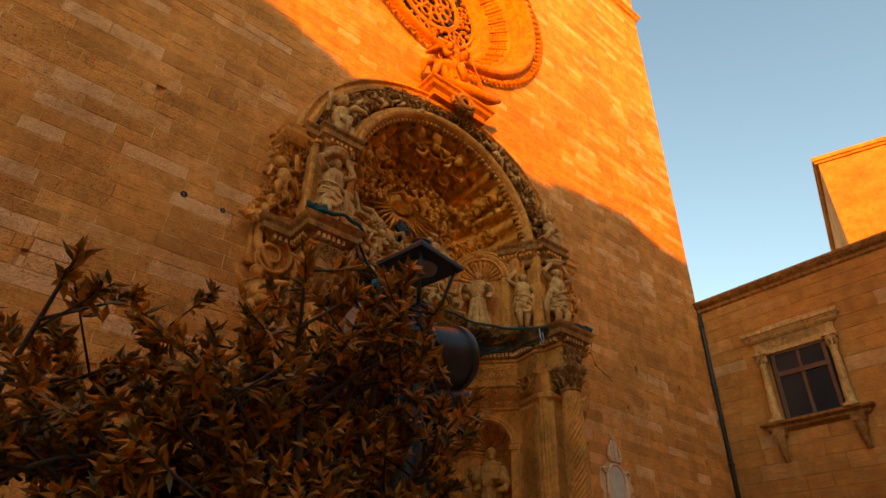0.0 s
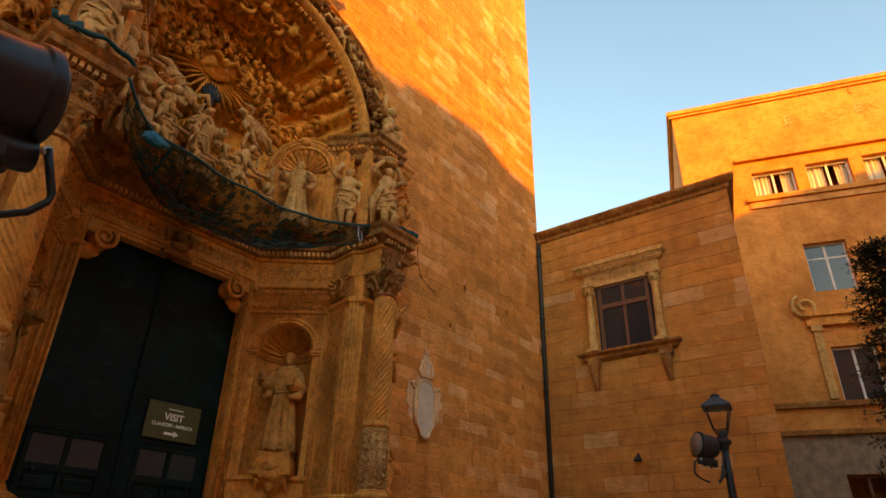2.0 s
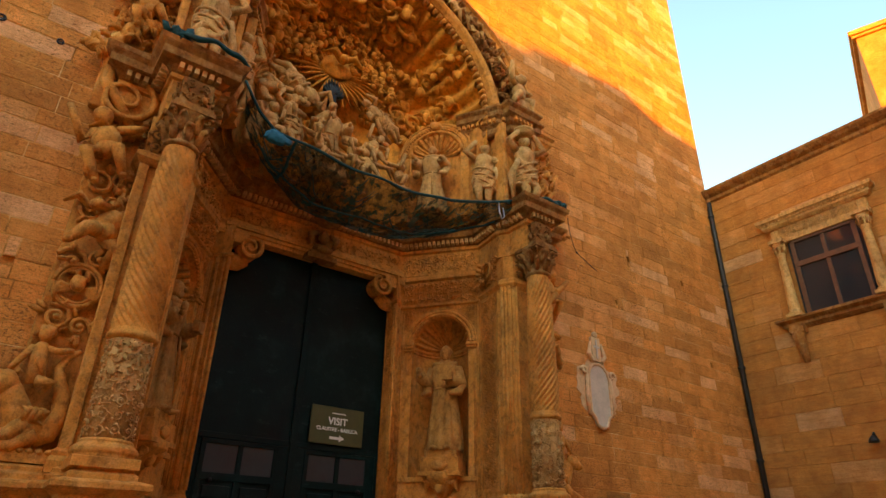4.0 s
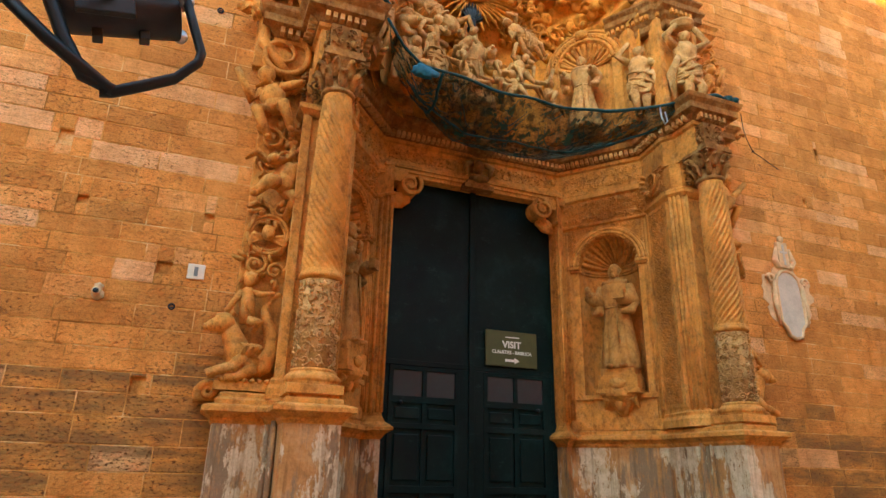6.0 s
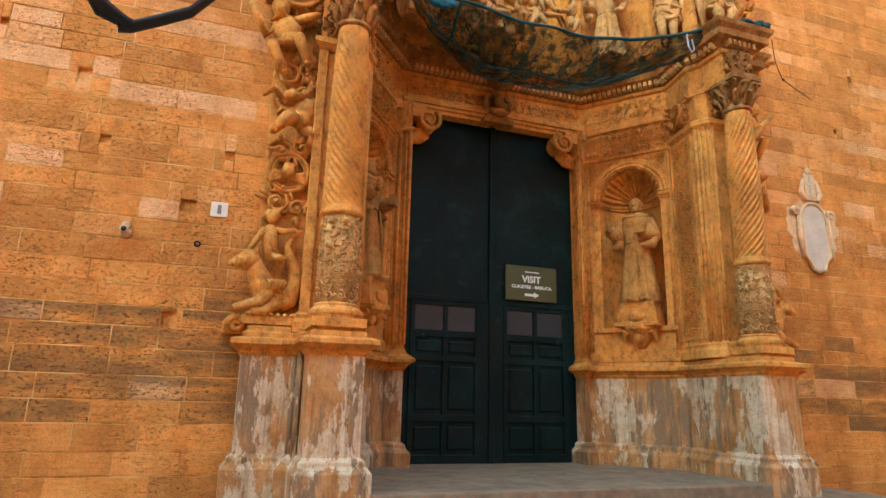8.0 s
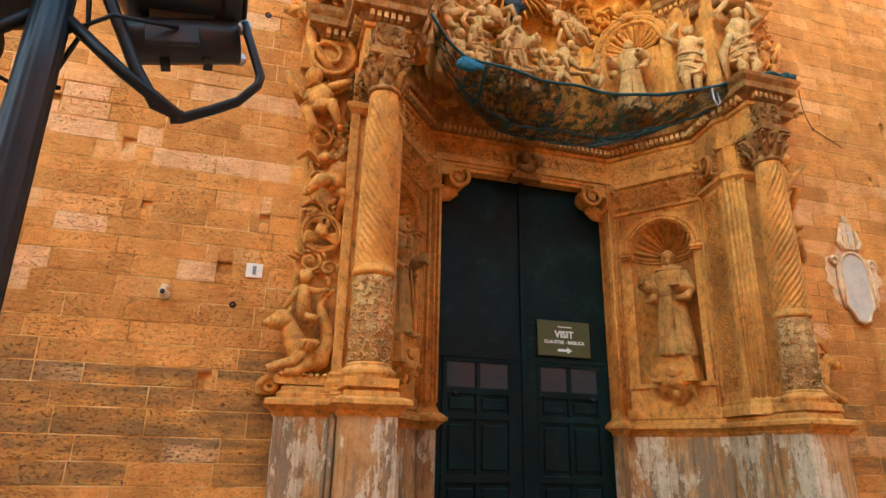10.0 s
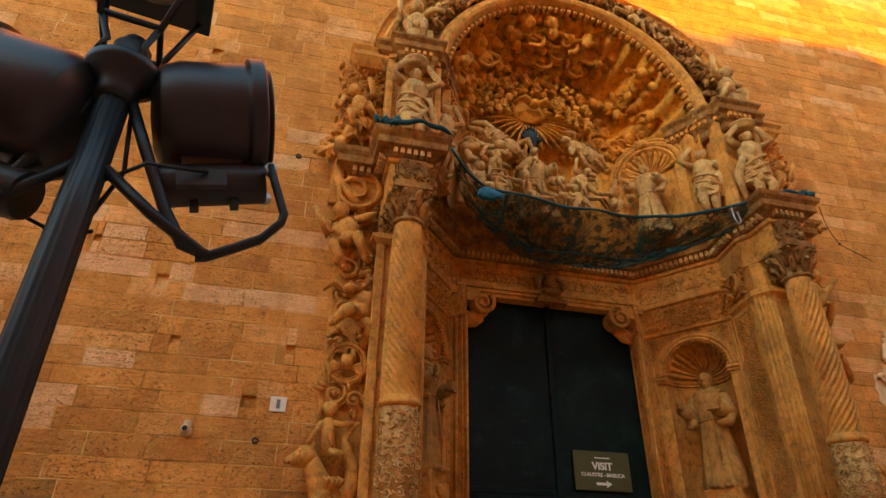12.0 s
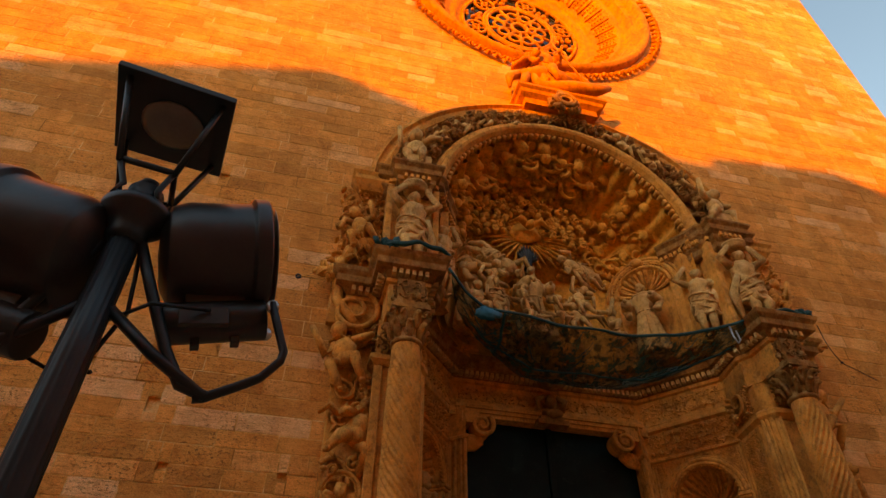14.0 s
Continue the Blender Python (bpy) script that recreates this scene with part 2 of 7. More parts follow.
M_STATUE = carved_stone("statue_limestone", (0.70, 0.37, 0.12), 0.6, 0.44, 0.4)
M_FRIAR = carved_stone("friar_limestone", (0.56, 0.25, 0.06), 0.6, 0.45, 0.12)
M_PALE = carved_stone("pale_limestone", (0.70, 0.39, 0.125), 0.55, 0.44, 0.3)
M_ROSE = carved_stone("red_ochre_limestone", (0.68, 0.20, 0.03), 0.4, 0.45)
M_MARBLE = marble("flaking_facing")
M_STEP = plain("worn_step_stone", (0.25, 0.165, 0.095), 0.7, spread=0.5, scale=4)
M_PAVE = block_stone("paving_stone", "island", (0.52, 0.38, 0.25), 0.2, 0.2)
M_DOOR = door_paint("dark_green_paint")
M_PANE = plain("dusty_pane", (0.030, 0.040, 0.042), 0.3, spread=0.25, scale=3, bump=0.0)
M_IRON = plain("black_painted_iron", (0.012, 0.014, 0.016), 0.45, 0.2, spread=0.35, scale=9)
M_CAST = plain("green_black_cast_iron", (0.014, 0.019, 0.022), 0.42, 0.2, spread=0.3, scale=7)
M_HOUSING = plain("grey_black_housing", (0.020, 0.021, 0.022), 0.38, 0.1, spread=0.3, scale=6)
M_STEEL = plain("galvanised_steel", (0.45, 0.46, 0.47), 0.35, 0.9, spread=0.2, scale=12)
M_LENS = plain("frosted_lens", (0.16, 0.15, 0.13), 0.3, spread=0.1, bump=0.0)
M_SIGN = plain("olive_sign_paint", (0.075, 0.075, 0.022), 0.5, spread=0.15, scale=5)
M_WHITE = plain("white_lettering", (0.8, 0.78, 0.72), 0.6, spread=0.05, bump=0.0)
M_TILE = plain("glazed_white_tile", (0.78, 0.66, 0.50), 0.3, spread=0.1, scale=14, bump=0.0)
M_BAR = plain("grey_glaze", (0.16, 0.16, 0.15), 0.4, bump=0.0)
M_PLASTER = plain("crumbling_plaster", (0.78, 0.47, 0.24), 0.9, spread=0.35, scale=6, bump=0.4)
M_PLAQUE = plain("pale_slate_plaque", (0.62, 0.50, 0.37), 0.6, spread=0.2, scale=5)
M_NET = netting("teal_netting")
M_ROPE = plain("teal_rope", (0.006, 0.052, 0.054), 0.8, spread=0.4, scale=14, bump=0.4)
M_TARP = plain("bright_teal_tarp", (0.007, 0.105, 0.16), 0.7, spread=0.4, scale=18, bump=0.5)
M_LEAF = leafy("bronze_leaf", (0.08, 0.06, 0.014), (0.36, 0.165, 0.023), (0.72, 0.28, 0.03))
M_FIR = leafy("fir_needles", (0.006, 0.010, 0.006), (0.010, 0.018, 0.010), (0.02, 0.026, 0.012))
M_BARK = plain("grey_brown_bark", (0.07, 0.045, 0.028), 0.9, spread=0.4, scale=20, bump=0.5)
M_WOOD = plain("brown_window_wood", (0.15, 0.062, 0.026), 0.55, spread=0.35, scale=9)
M_FRAME = plain("white_window_frame", (0.62, 0.58, 0.50), 0.5, spread=0.1)
M_CURTAIN = plain("cream_curtain", (0.62, 0.52, 0.38), 0.9, spread=0.15, scale=5)
M_GLASS = window_glass("dark_window_glass")
M_ROOF = plain("clay_roof_tiles", (0.30, 0.13, 0.07), 0.85, spread=0.3, scale=3)
M_PIPE = plain("dark_drainpipe", (0.025, 0.022, 0.02), 0.5, spread=0.3)


# ---- mesh tools ----
def _ico(sub):
    bm = bmesh.new()
    bmesh.ops.create_icosphere(bm, subdivisions=sub, radius=1.0)
    v = np.array([x.co[:] for x in bm.verts])
    f = [tuple(x.index for x in y.verts) for y in bm.faces]
    bm.free()
    return v, f


ICO = {k: _ico(k) for k in (1, 2, 3)}


def turn(rx=0.0, ry=0.0, rz=0.0):
    return np.array(Euler((rx, ry, rz)).to_matrix())


class Geo:
    """Collects vertices and faces of one mesh."""

    def __init__(self):
        self.v, self.f, self.s, self.count, self.uv = [], [], [], 0, None

    def add(self, verts, faces, smooth=False):
        verts = np.asarray(verts, float)
        base = self.count
        self.v.append(verts)
        self.count += len(verts)
        self.f += [tuple(i + base for i in f) for f in faces]
        self.s += [smooth] * len(faces)
        return self

    def points(self):
        return np.concatenate(self.v) if self.v else np.zeros((0, 3))

    def mapped(self, fn):
        """All points moved by fn, which takes and gives an array of points."""
        self.v = [np.asarray(fn(self.points()), float)]
        return self

    def moved(self, at=(0, 0, 0), rz=0.0, scale=1.0):
        m = turn(0, 0, rz)
        return self.mapped(lambda p: (p * scale) @ m.T + np.array(at))

    def mirrored(self):
        self.mapped(lambda p: p * np.array([-1.0, 1.0, 1.0]))
        self.f = [tuple(reversed(f)) for f in self.f]
        return self

    def take(self, other, fn=None):
        p = other.points()
        if fn:
            p = fn(p)
        base = self.count
        self.v.append(np.asarray(p, float))
        self.count += len(p)
        self.f += [tuple(i + base for i in f) for f in other.f]
        self.s += other.s
        return self

    def box(self, x0, x1, y0, y1, z0, z1):
        v = [(x, y, z) for z in (z0, z1) for y in (y0, y1) for x in (x0, x1)]
        return self.add(v, [(0, 2, 3, 1), (4, 5, 7, 6), (0, 1, 5, 4), (2, 6, 7, 3), (0, 4, 6, 2), (1, 3, 7, 5)])

    def blob(self, c, r, rot=None, rough=0.0, sub=1, seed=0.0):
        v, f = ICO[sub]
        p = v.copy()
        if rough:
            p = p * (1 + rough * (np.sin(p[:, 0] * 3.1 + seed) * np.sin(p[:, 1] * 3.7 + seed * 1.7) + 0.6 * np.sin(p[:, 2] * 6.3 + seed * 2.3)))[:, None]
        p = p * np.array((r, r, r) if isinstance(r, (int, float)) else r)
        if rot is not None:
            p = p @ rot.T
        return self.add(p + np.array(c), f, True)

    def tube(self, pts, radii, n=6, flat=1.0, cap=True):
        p = np.asarray(pts, float)
        m = len(p)
        r = np.full(m, radii, float) if isinstance(radii, (int, float)) else np.interp(np.linspace(0, 1, m), np.linspace(0, 1, len(radii)), radii)
        d = np.gradient(p, axis=0)
        d /= np.linalg.norm(d, axis=1)[:, None] + 1e-9
        up = np.array([0.0, 0.0, 1.0]) if abs(d[0][2]) < 0.9 else np.array([0.0, 1.0, 0.0])
        verts = []
        a = np.linspace(0, 2 * math.pi, n, endpoint=False)
        for i in range(m):
            side = np.cross(d[i], up)
            side /= np.linalg.norm(side) + 1e-9
            up = np.cross(side, d[i])
            verts.append(p[i] + r[i] * (np.cos(a)[:, None] * side + flat * np.sin(a)[:, None] * up))
        faces = [(i * n + j, i * n + (j + 1) % n, (i + 1) * n + (j + 1) % n, (i + 1) * n + j) for i in range(m - 1) for j in range(n)]
        if cap:
            faces += [tuple(range(n - 1, -1, -1)), tuple((m - 1) * n + j for j in range(n))]
        return self.add(np.concatenate(verts), faces, True)

    def lathe(self, profile, c=(0, 0, 0), n=24, fn=None, squash=1.0, smooth=True):
        verts = []
        for r, z in profile:
            for j in range(n):
                a = 2 * math.pi * j / n
                q = fn(a, z, r) if fn else r
                verts.append((c[0] + q * math.cos(a), c[1] + q * math.sin(a) * squash, c[2] + z))
        m = len(profile)
        faces = [(i * n + j, i * n + (j + 1) % n, (i + 1) * n + (j + 1) % n, (i + 1) * n + j) for i in range(m - 1) for j in range(n)]
        faces += [tuple(range(n - 1, -1, -1)), tuple((m - 1) * n + j for j in range(n))]
        return self.add(verts, faces, smooth)

    def grid(self, fn, nu, nv, smooth=True):
        verts = [fn(i / nu, j / nv) for j in range(nv + 1) for i in range(nu + 1)]
        w = nu + 1
        faces = [(j * w + i, j * w + i + 1, (j + 1) * w + i + 1, (j + 1) * w + i) for j in range(nv) for i in range(nu)]
        return self.add(verts, faces, smooth)

    def sweep(self, path, profile, back=None):
        """A moulding: profile rows (out, z) carried along a plan path; out points to the right of the way."""
        p = np.asarray(path, float)
        d = np.diff(p, axis=0)
        d /= np.linalg.norm(d, axis=1)[:, None]
        nrm = np.stack([d[:, 1], -d[:, 0]], 1)
        out = []
        for i in range(len(p)):
            a, b = nrm[max(i - 1, 0)], nrm[min(i, len(nrm) - 1)]
            s = a + b
            s /= max(0.35, 1 + a @ b)
            out.append(s)
        prof = list(profile)
        if back is not None:
            prof = [(back, prof[0][1])] + prof + [(back, prof[-1][1])]
        m = len(prof)
        verts = [(p[i][0] + o * out[i][0], p[i][1] + o * out[i][1], z) for i in range(len(p)) for o, z in prof]
        faces = [(i * m + j, (i + 1) * m + j, (i + 1) * m + j + 1, i * m + j + 1) for i in range(len(p) - 1) for j in range(m - 1)]
        if back is not None:
            faces += [tuple(range(m)), tuple(reversed([(len(p) - 1) * m + j for j in range(m)]))]
        return self.add(verts, faces)


def link_mesh(name, geo, material, parent=None, bevel=0.0):
    me = bpy.data.meshes.new(name)
    me.from_pydata(geo.points().tolist(), [], geo.f)
    me.polygons.foreach_set("use_smooth", geo.s)
    if material:
        me.materials.append(material)
    me.update()
    ob = new(name, me)
    if parent is not None:
        ob.parent = parent
    if bevel:
        b = ob.modifiers.new("edges", "BEVEL")
        b.width, b.segments, b.limit_method = bevel, 2, "ANGLE"
    return ob


def thing(name, label, category, group="", at=(0, 0, 0), kind=""):
    ob = new(name)
    ob.empty_display_size = 0.2
    ob.location = at
    return tagged(ob, label, category, group, kind)


def part(name, geo, material, parent, label="", bevel=0.0):
    return tagged(link_mesh(name, geo, material, parent, bevel), label)


def single(name, geo, material, label, category, group="", kind="", bevel=0.0):
    return tagged(link_mesh(name, geo, material, None, bevel), label, category, group, kind)


def plane_map(o, u, n, v=(0, 0, 1)):
    """Relief space (across, up, out) onto a plane."""
    o, u, n, v = (np.array(q, float) for q in (o, u, n, v))
    u, n = u / np.linalg.norm(u), n / np.linalg.norm(n)
    return lambda p: o + p[:, :1] * u + p[:, 1:2] * v + p[:, 2:3] * n


def spiral(g, a, b, r, turns, start, hand, thick, out):
    k = np.linspace(0, 1, 15)
    ang = start + hand * turns * 2 * math.pi * k
    rad = r * (1 - 0.82 * k)
    pts = np.stack([a + rad * np.cos(ang), b + rad * np.sin(ang), np.full(15, out * 0.35) + 0.3 * out * k], 1)
    g.tube(pts, [thick, thick * 0.9, thick * 0.6], 5)
    g.blob((a, b, out * 0.7), (thick * 1.3, thick * 1.3, thick), sub=1)


def leaf_blob(g, a, b, ang, length, width, out, rnd):
    rot = turn(rnd.uniform(-0.3, 0.3), rnd.uniform(-0.35, 0.2), ang)
    g.blob((a + math.cos(ang) * length * 0.5, b + math.sin(ang) * length * 0.5, out * 0.45), (length * 0.55, width, out * 0.5), rot, 0.18, 1, rnd.random() * 6)


def relief(w, h, cell, out, seed, heads=0.0):
    """Foliage carving in relief space: across -w/2..w/2, up 0..h."""
    g, rnd = Geo(), random.Random(seed)
    nu, nv = max(1, round(w / cell)), max(1, round(h / cell))
    cw, ch = w / nu, h / nv
    for i in range(nu):
        for j in range(nv):
            a, b = -w / 2 + (i + 0.5) * cw, (j + 0.5) * ch
            r = min(cw, ch) * rnd.uniform(0.36, 0.48)
            hand = 1 if (i + j) % 2 else -1
            st = rnd.uniform(0, 6.28)
            if rnd.random() < heads:
                g.blob((a, b, out * 0.5), (r * 0.6, r * 0.75, out * 0.8), None, 0.1, 2, rnd.random() * 6)
                for q in range(7):
                    an = q / 7 * 6.28
                    leaf_blob(g, a + r * 0.5 * math.cos(an), b + r * 0.5 * math.sin(an), an, r * 0.7, r * 0.22, out * 0.8, rnd)
                continue
            spiral(g, a, b, r, rnd.uniform(1.0, 1.5), st, hand, r * 0.17, out)
            for q in range(rnd.randint(3, 5)):
                an = st + q * 1.5 + rnd.uniform(-0.3, 0.3)
                leaf_blob(g, a + r * 0.75 * math.cos(an), b + r * 0.75 * math.sin(an), an + hand * 0.9, r * rnd.uniform(0.6, 0.95), r * 0.2, out, rnd)
    return g


def cherub(g, at, size, seed, face=0.0, lean=0.0):
    """A small plain carved figure: head, trunk, limbs."""
    rnd = random.Random(seed)
    c = Geo()
    c.blob((0, 0, 0.48), (0.17, 0.13, 0.22), None, 0.08, 2, seed)
    c.blob((0, -0.03, 0.33), (0.16, 0.14, 0.14), None, 0.05, 1)
    c.blob((0.03, -0.03, 0.83), (0.12, 0.12, 0.14), None, 0.05, 2, seed)
    c.blob((0.03, 0.01, 0.88), (0.13, 0.12, 0.12), None, 0.22, 1, seed)
    for s in (-1, 1):
        e = (s * rnd.uniform(0.24, 0.34), -0.05, rnd.uniform(0.4, 0.75))
        h = (s * rnd.uniform(0.15, 0.5), -0.16, rnd.uniform(0.3, 1.0))
        c.tube([(s * 0.13, 0, 0.62), e, h], [0.065, 0.06, 0.045], 7)
        k = (s * rnd.uniform(0.1, 0.24), -0.2, rnd.uniform(0.12, 0.3))
        f = (s * rnd.uniform(0.05, 0.3), rnd.uniform(-0.15, 0.05), rnd.uniform(-0.15, 0.02))
        c.tube([(s * 0.08, 0, 0.3), k, f], [0.095, 0.08, 0.05], 7)
        c.blob(f, (0.05, 0.08, 0.04), sub=1)
    m = turn(0, lean, 0)
    c.mapped(lambda p: p @ m.T)
    c.moved(at, face, size)
    g.take(c)


def robed(h, seed, arms="book", fold=0.020, hem=0.165, folds=9):
    """A standing robed statue in local space, its feet at the origin, looking along -y."""
    g, rnd = Geo(), random.Random(seed)
    ph = rnd.uniform(0, 6)
    prof = [(hem, 0.0), (hem * 0.98, 0.06), (hem * 0.92, 0.18), (0.135, 0.32), (0.118, 0.45), (0.105, 0.55), (0.122, 0.63), (0.138, 0.70), (0.132, 0.76), (0.10, 0.80), (0.055, 0.825), (0.042, 0.85)]
    z = np.linspace(0, 0.85, 30)
    r = np.interp(z, [q[1] for q in prof], [q[0] for q in prof])

    def fn(a, zz, rr):
        k = max(0.15, 1 - zz / 0.75)
        return rr + fold * k * (math.sin(folds * a + ph + 1.5 * math.sin(zz * 5)) + 0.5 * math.sin((folds * 2 + 1) * a + ph * 2)) * (1 if zz < 0.56 else 0.4)

    g.lathe(list(zip(r, z)), n=56, fn=fn, squash=0.78)
    g.blob((0, -0.01, 0.905), (0.055, 0.062, 0.075), None, 0.05, 2, ph)
    g.blob((0, 0.015, 0.93), (0.062, 0.062, 0.055), None, 0.12, 2, ph)
    g.blob((0, -0.045, 0.865), (0.03, 0.028, 0.035), None, 0.1, 1)
    g.blob((0, -0.072, 0.905), (0.010, 0.016, 0.018), sub=1)
    g.tube([(0.1 * math.cos(a), 0.075 * math.sin(a), 0.80 + 0.015 * math.sin(a)) for a in np.linspace(0, 6.28, 20)], 0.026, 6)
    g.tube([(0.108 * math.cos(a), 0.087 * math.sin(a), 0.555) for a in np.linspace(0, 6.28, 24)], 0.011, 6)
    g.tube([(0.03, -0.10, 0.55), (0.035, -0.115, 0.4), (0.04, -0.125, 0.22)], 0.009, 6)
    for s in (-1, 1):
        if arms == "book":
            e, hnd = (s * 0.165, -0.03, 0.60), (s * (0.08 if s > 0 else 0.19), -0.15, 0.62 if s > 0 else 0.65)
        else:
            e, hnd = (s * 0.19, -0.05, 0.63), (s * 0.15, -0.18, 0.66)
        g.tube([(s * 0.115, 0, 0.755), e, hnd], [0.055, 0.062, 0.058], 10)
        g.tube([e, (e[0] * 0.9, e[1] - 0.03, 0.52), (hnd[0] * 0.95, hnd[1] * 0.85, 0.50)], [0.05, 0.045, 0.02], 8)
        g.blob((hnd[0], hnd[1] - 0.03, hnd[2] + 0.01), (0.026, 0.032, 0.03), None, 0.1, 1)
    if arms == "book":
        g.box(0.03, 0.13, -0.22, -0.17, 0.60, 0.68)
        g.blob((-0.20, -0.19, 0.70), (0.03, 0.03, 0.045), sub=1)
    for s in (-1, 1):
        g.blob((s * 0.06, -0.13, 0.02), (0.035, 0.07, 0.025), sub=1)
    return g.mapped(lambda p: p * h)


def draped(h, seed, side=1, carrying=False):
    """A standing figure with lifted arms, wound in drapery, in local space, looking along -y."""
    g, rnd = Geo(), random.Random(seed)
    ph = rnd.uniform(0, 6)
    z = np.linspace(0.27, 0.83, 24)
    r = np.interp(z, [0.27, 0.4, 0.5, 0.57, 0.66, 0.74, 0.79, 0.83], [0.15, 0.135, 0.135, 0.10, 0.118, 0.122, 0.09, 0.045])

    def fn(a, zz, rr):
        k = 0.020 if zz < 0.58 else 0.007
        return rr + k * (math.sin(5 * a + 34 * zz * side + ph) + 0.6 * math.sin(9 * a - 22 * zz + ph))

    g.lathe(list(zip(r, z)), n=44, fn=fn, squash=0.8)
    for k in range(5):
        zz = 0.33 + 0.055 * k
        g.tube([(0.145 * math.cos(a), 0.115 * math.sin(a), zz + 0.05 * math.sin(a * 0.5 + k) + side * 0.06 * math.cos(a)) for a in np.linspace(2.6, 6.9, 16)], [0.008, 0.018, 0.008], 6)
    for s in (-1, 1):
        kn = (s * 0.06 + 0.02 * side, -0.07 - 0.03 * (s == side), 0.22)
        g.tube([(s * 0.065, 0, 0.42), kn, (s * 0.05, -0.01, 0.03)], [0.068, 0.05, 0.03], 9)
        g.blob((s * 0.05, -0.05, 0.015), (0.028, 0.06, 0.022), sub=1)
        up = carrying or s == side
        e = (s * 0.24, -0.05, 0.84 if up else 0.68)
        hnd = (s * 0.11, -0.05, 0.99 if up else 0.70)
        g.tube([(s * 0.11, 0, 0.76), e, hnd], [0.048, 0.04, 0.03], 9)
        g.blob(hnd, (0.03, 0.03, 0.035), None, 0.1, 1)
    g.blob((0.01, -0.02, 0.895), (0.052, 0.058, 0.072), turn(0, 0.15 * side, 0), 0.04, 2, ph)
    g.blob((0.01, 0.01, 0.92), (0.068, 0.065, 0.062), None, 0.18, 2, ph)
    g.tube([(-side * 0.12, -0.06, 0.6), (-side * 0.19, 0.0, 0.4), (-side * 0.15, 0.02, 0.1)], [0.03, 0.05, 0.02], 8)
    # cloth swept across the hips and falling at one side
    for k in range(6):
        f = k / 5
        g.tube([(-side * 0.10, -0.05, 0.62 - 0.05 * f), (-side * 0.02, -0.098, 0.53 - 0.06 * f), (side * 0.09, -0.078, 0.44 - 0.07 * f), (side * 0.13, -0.01, 0.36 - 0.05 * f)], [0.012, 0.024, 0.026, 0.012], 7)
    if carrying:
        g.lathe([(0.07, 0.975), (0.11, 0.99), (0.10, 1.01), (0.13, 1.035), (0.13, 1.06)], n=18)
    return g.mapped(lambda p: p * h)


# ---- large structure ----
FX0, FX1, FTOP = -15.0, 9.78, 27.0        # the church front, in the plane y = 0
ZC = 8.8                                  # springing of the portal's arch
FLOOR = 0.62                              # the landing in front of the door


def ellipse_half(z, a, b, zc):
    k = (z - zc) / b
    return a * math.sqrt(1 - k * k) if abs(k) < 1 else 0.0


def opening_half(z):
    """Half the width of the portal's opening in the wall at height z."""
    if z < ZC:
        return 3.15
    return ellipse_half(z, 3.3, 2.85, ZC)


# scaffold holes in the front: x, z, half width, half height
HOLES = [(-5.58, 4.83, 0.070, 0.095), (-5.28, 4.14, 0.055, 0.045), (-4.38, 3.50, 0.080, 0.068), (-4.43, 2.25, 0.075, 0.085), (-4.01, 4.14, 0.055, 0.05), (-5.65, 8.62, 0.07, 0.06),
         (-6.4, 5.3, 0.04, 0.04), (-7.1, 3.4, 0.04, 0.035), (6.14, 7.2, 0.04, 0.06), (7.98, 7.16, 0.04, 0.06), (5.6, 6.1, 0.035, 0.045), (8.6, 5.4, 0.035, 0.05), (6.9, 4.4, 0.035, 0.045)]


def pierced_front(g, x0, x1, z1, y, deep):
    """A wall face with the scaffold holes let into it."""
    holes = [(x - w, x + w, z - h, z + h) for x, z, w, h in HOLES if x0 < x < x1 and z + h < z1]
    xs = sorted({x0, x1} | {v for h in holes for v in h[:2]})
    zs = sorted({0.0, z1} | {v for h in holes for v in h[2:]})
    for xa, xb in zip(xs, xs[1:]):
        for za, zb in zip(zs, zs[1:]):
            if not any(h[0] <= xa and xb <= h[1] and h[2] <= za and zb <= h[3] for h in holes):
                g.add([(xa, y, za), (xb, y, za), (xb, y, zb), (xa, y, zb)], [(0, 1, 2, 3)])
    for xa, xb, za, zb in holes:
        g.add([(xa, y, za), (xb, y, za), (xb, y, zb), (xa, y, zb), (xa, deep, za), (xb, deep, za), (xb, deep, zb), (xa, deep, zb)],
              [(4, 5, 6, 7), (0, 1, 5, 4), (1, 2, 6, 5), (2, 3, 7, 6), (3, 0, 4, 7)])


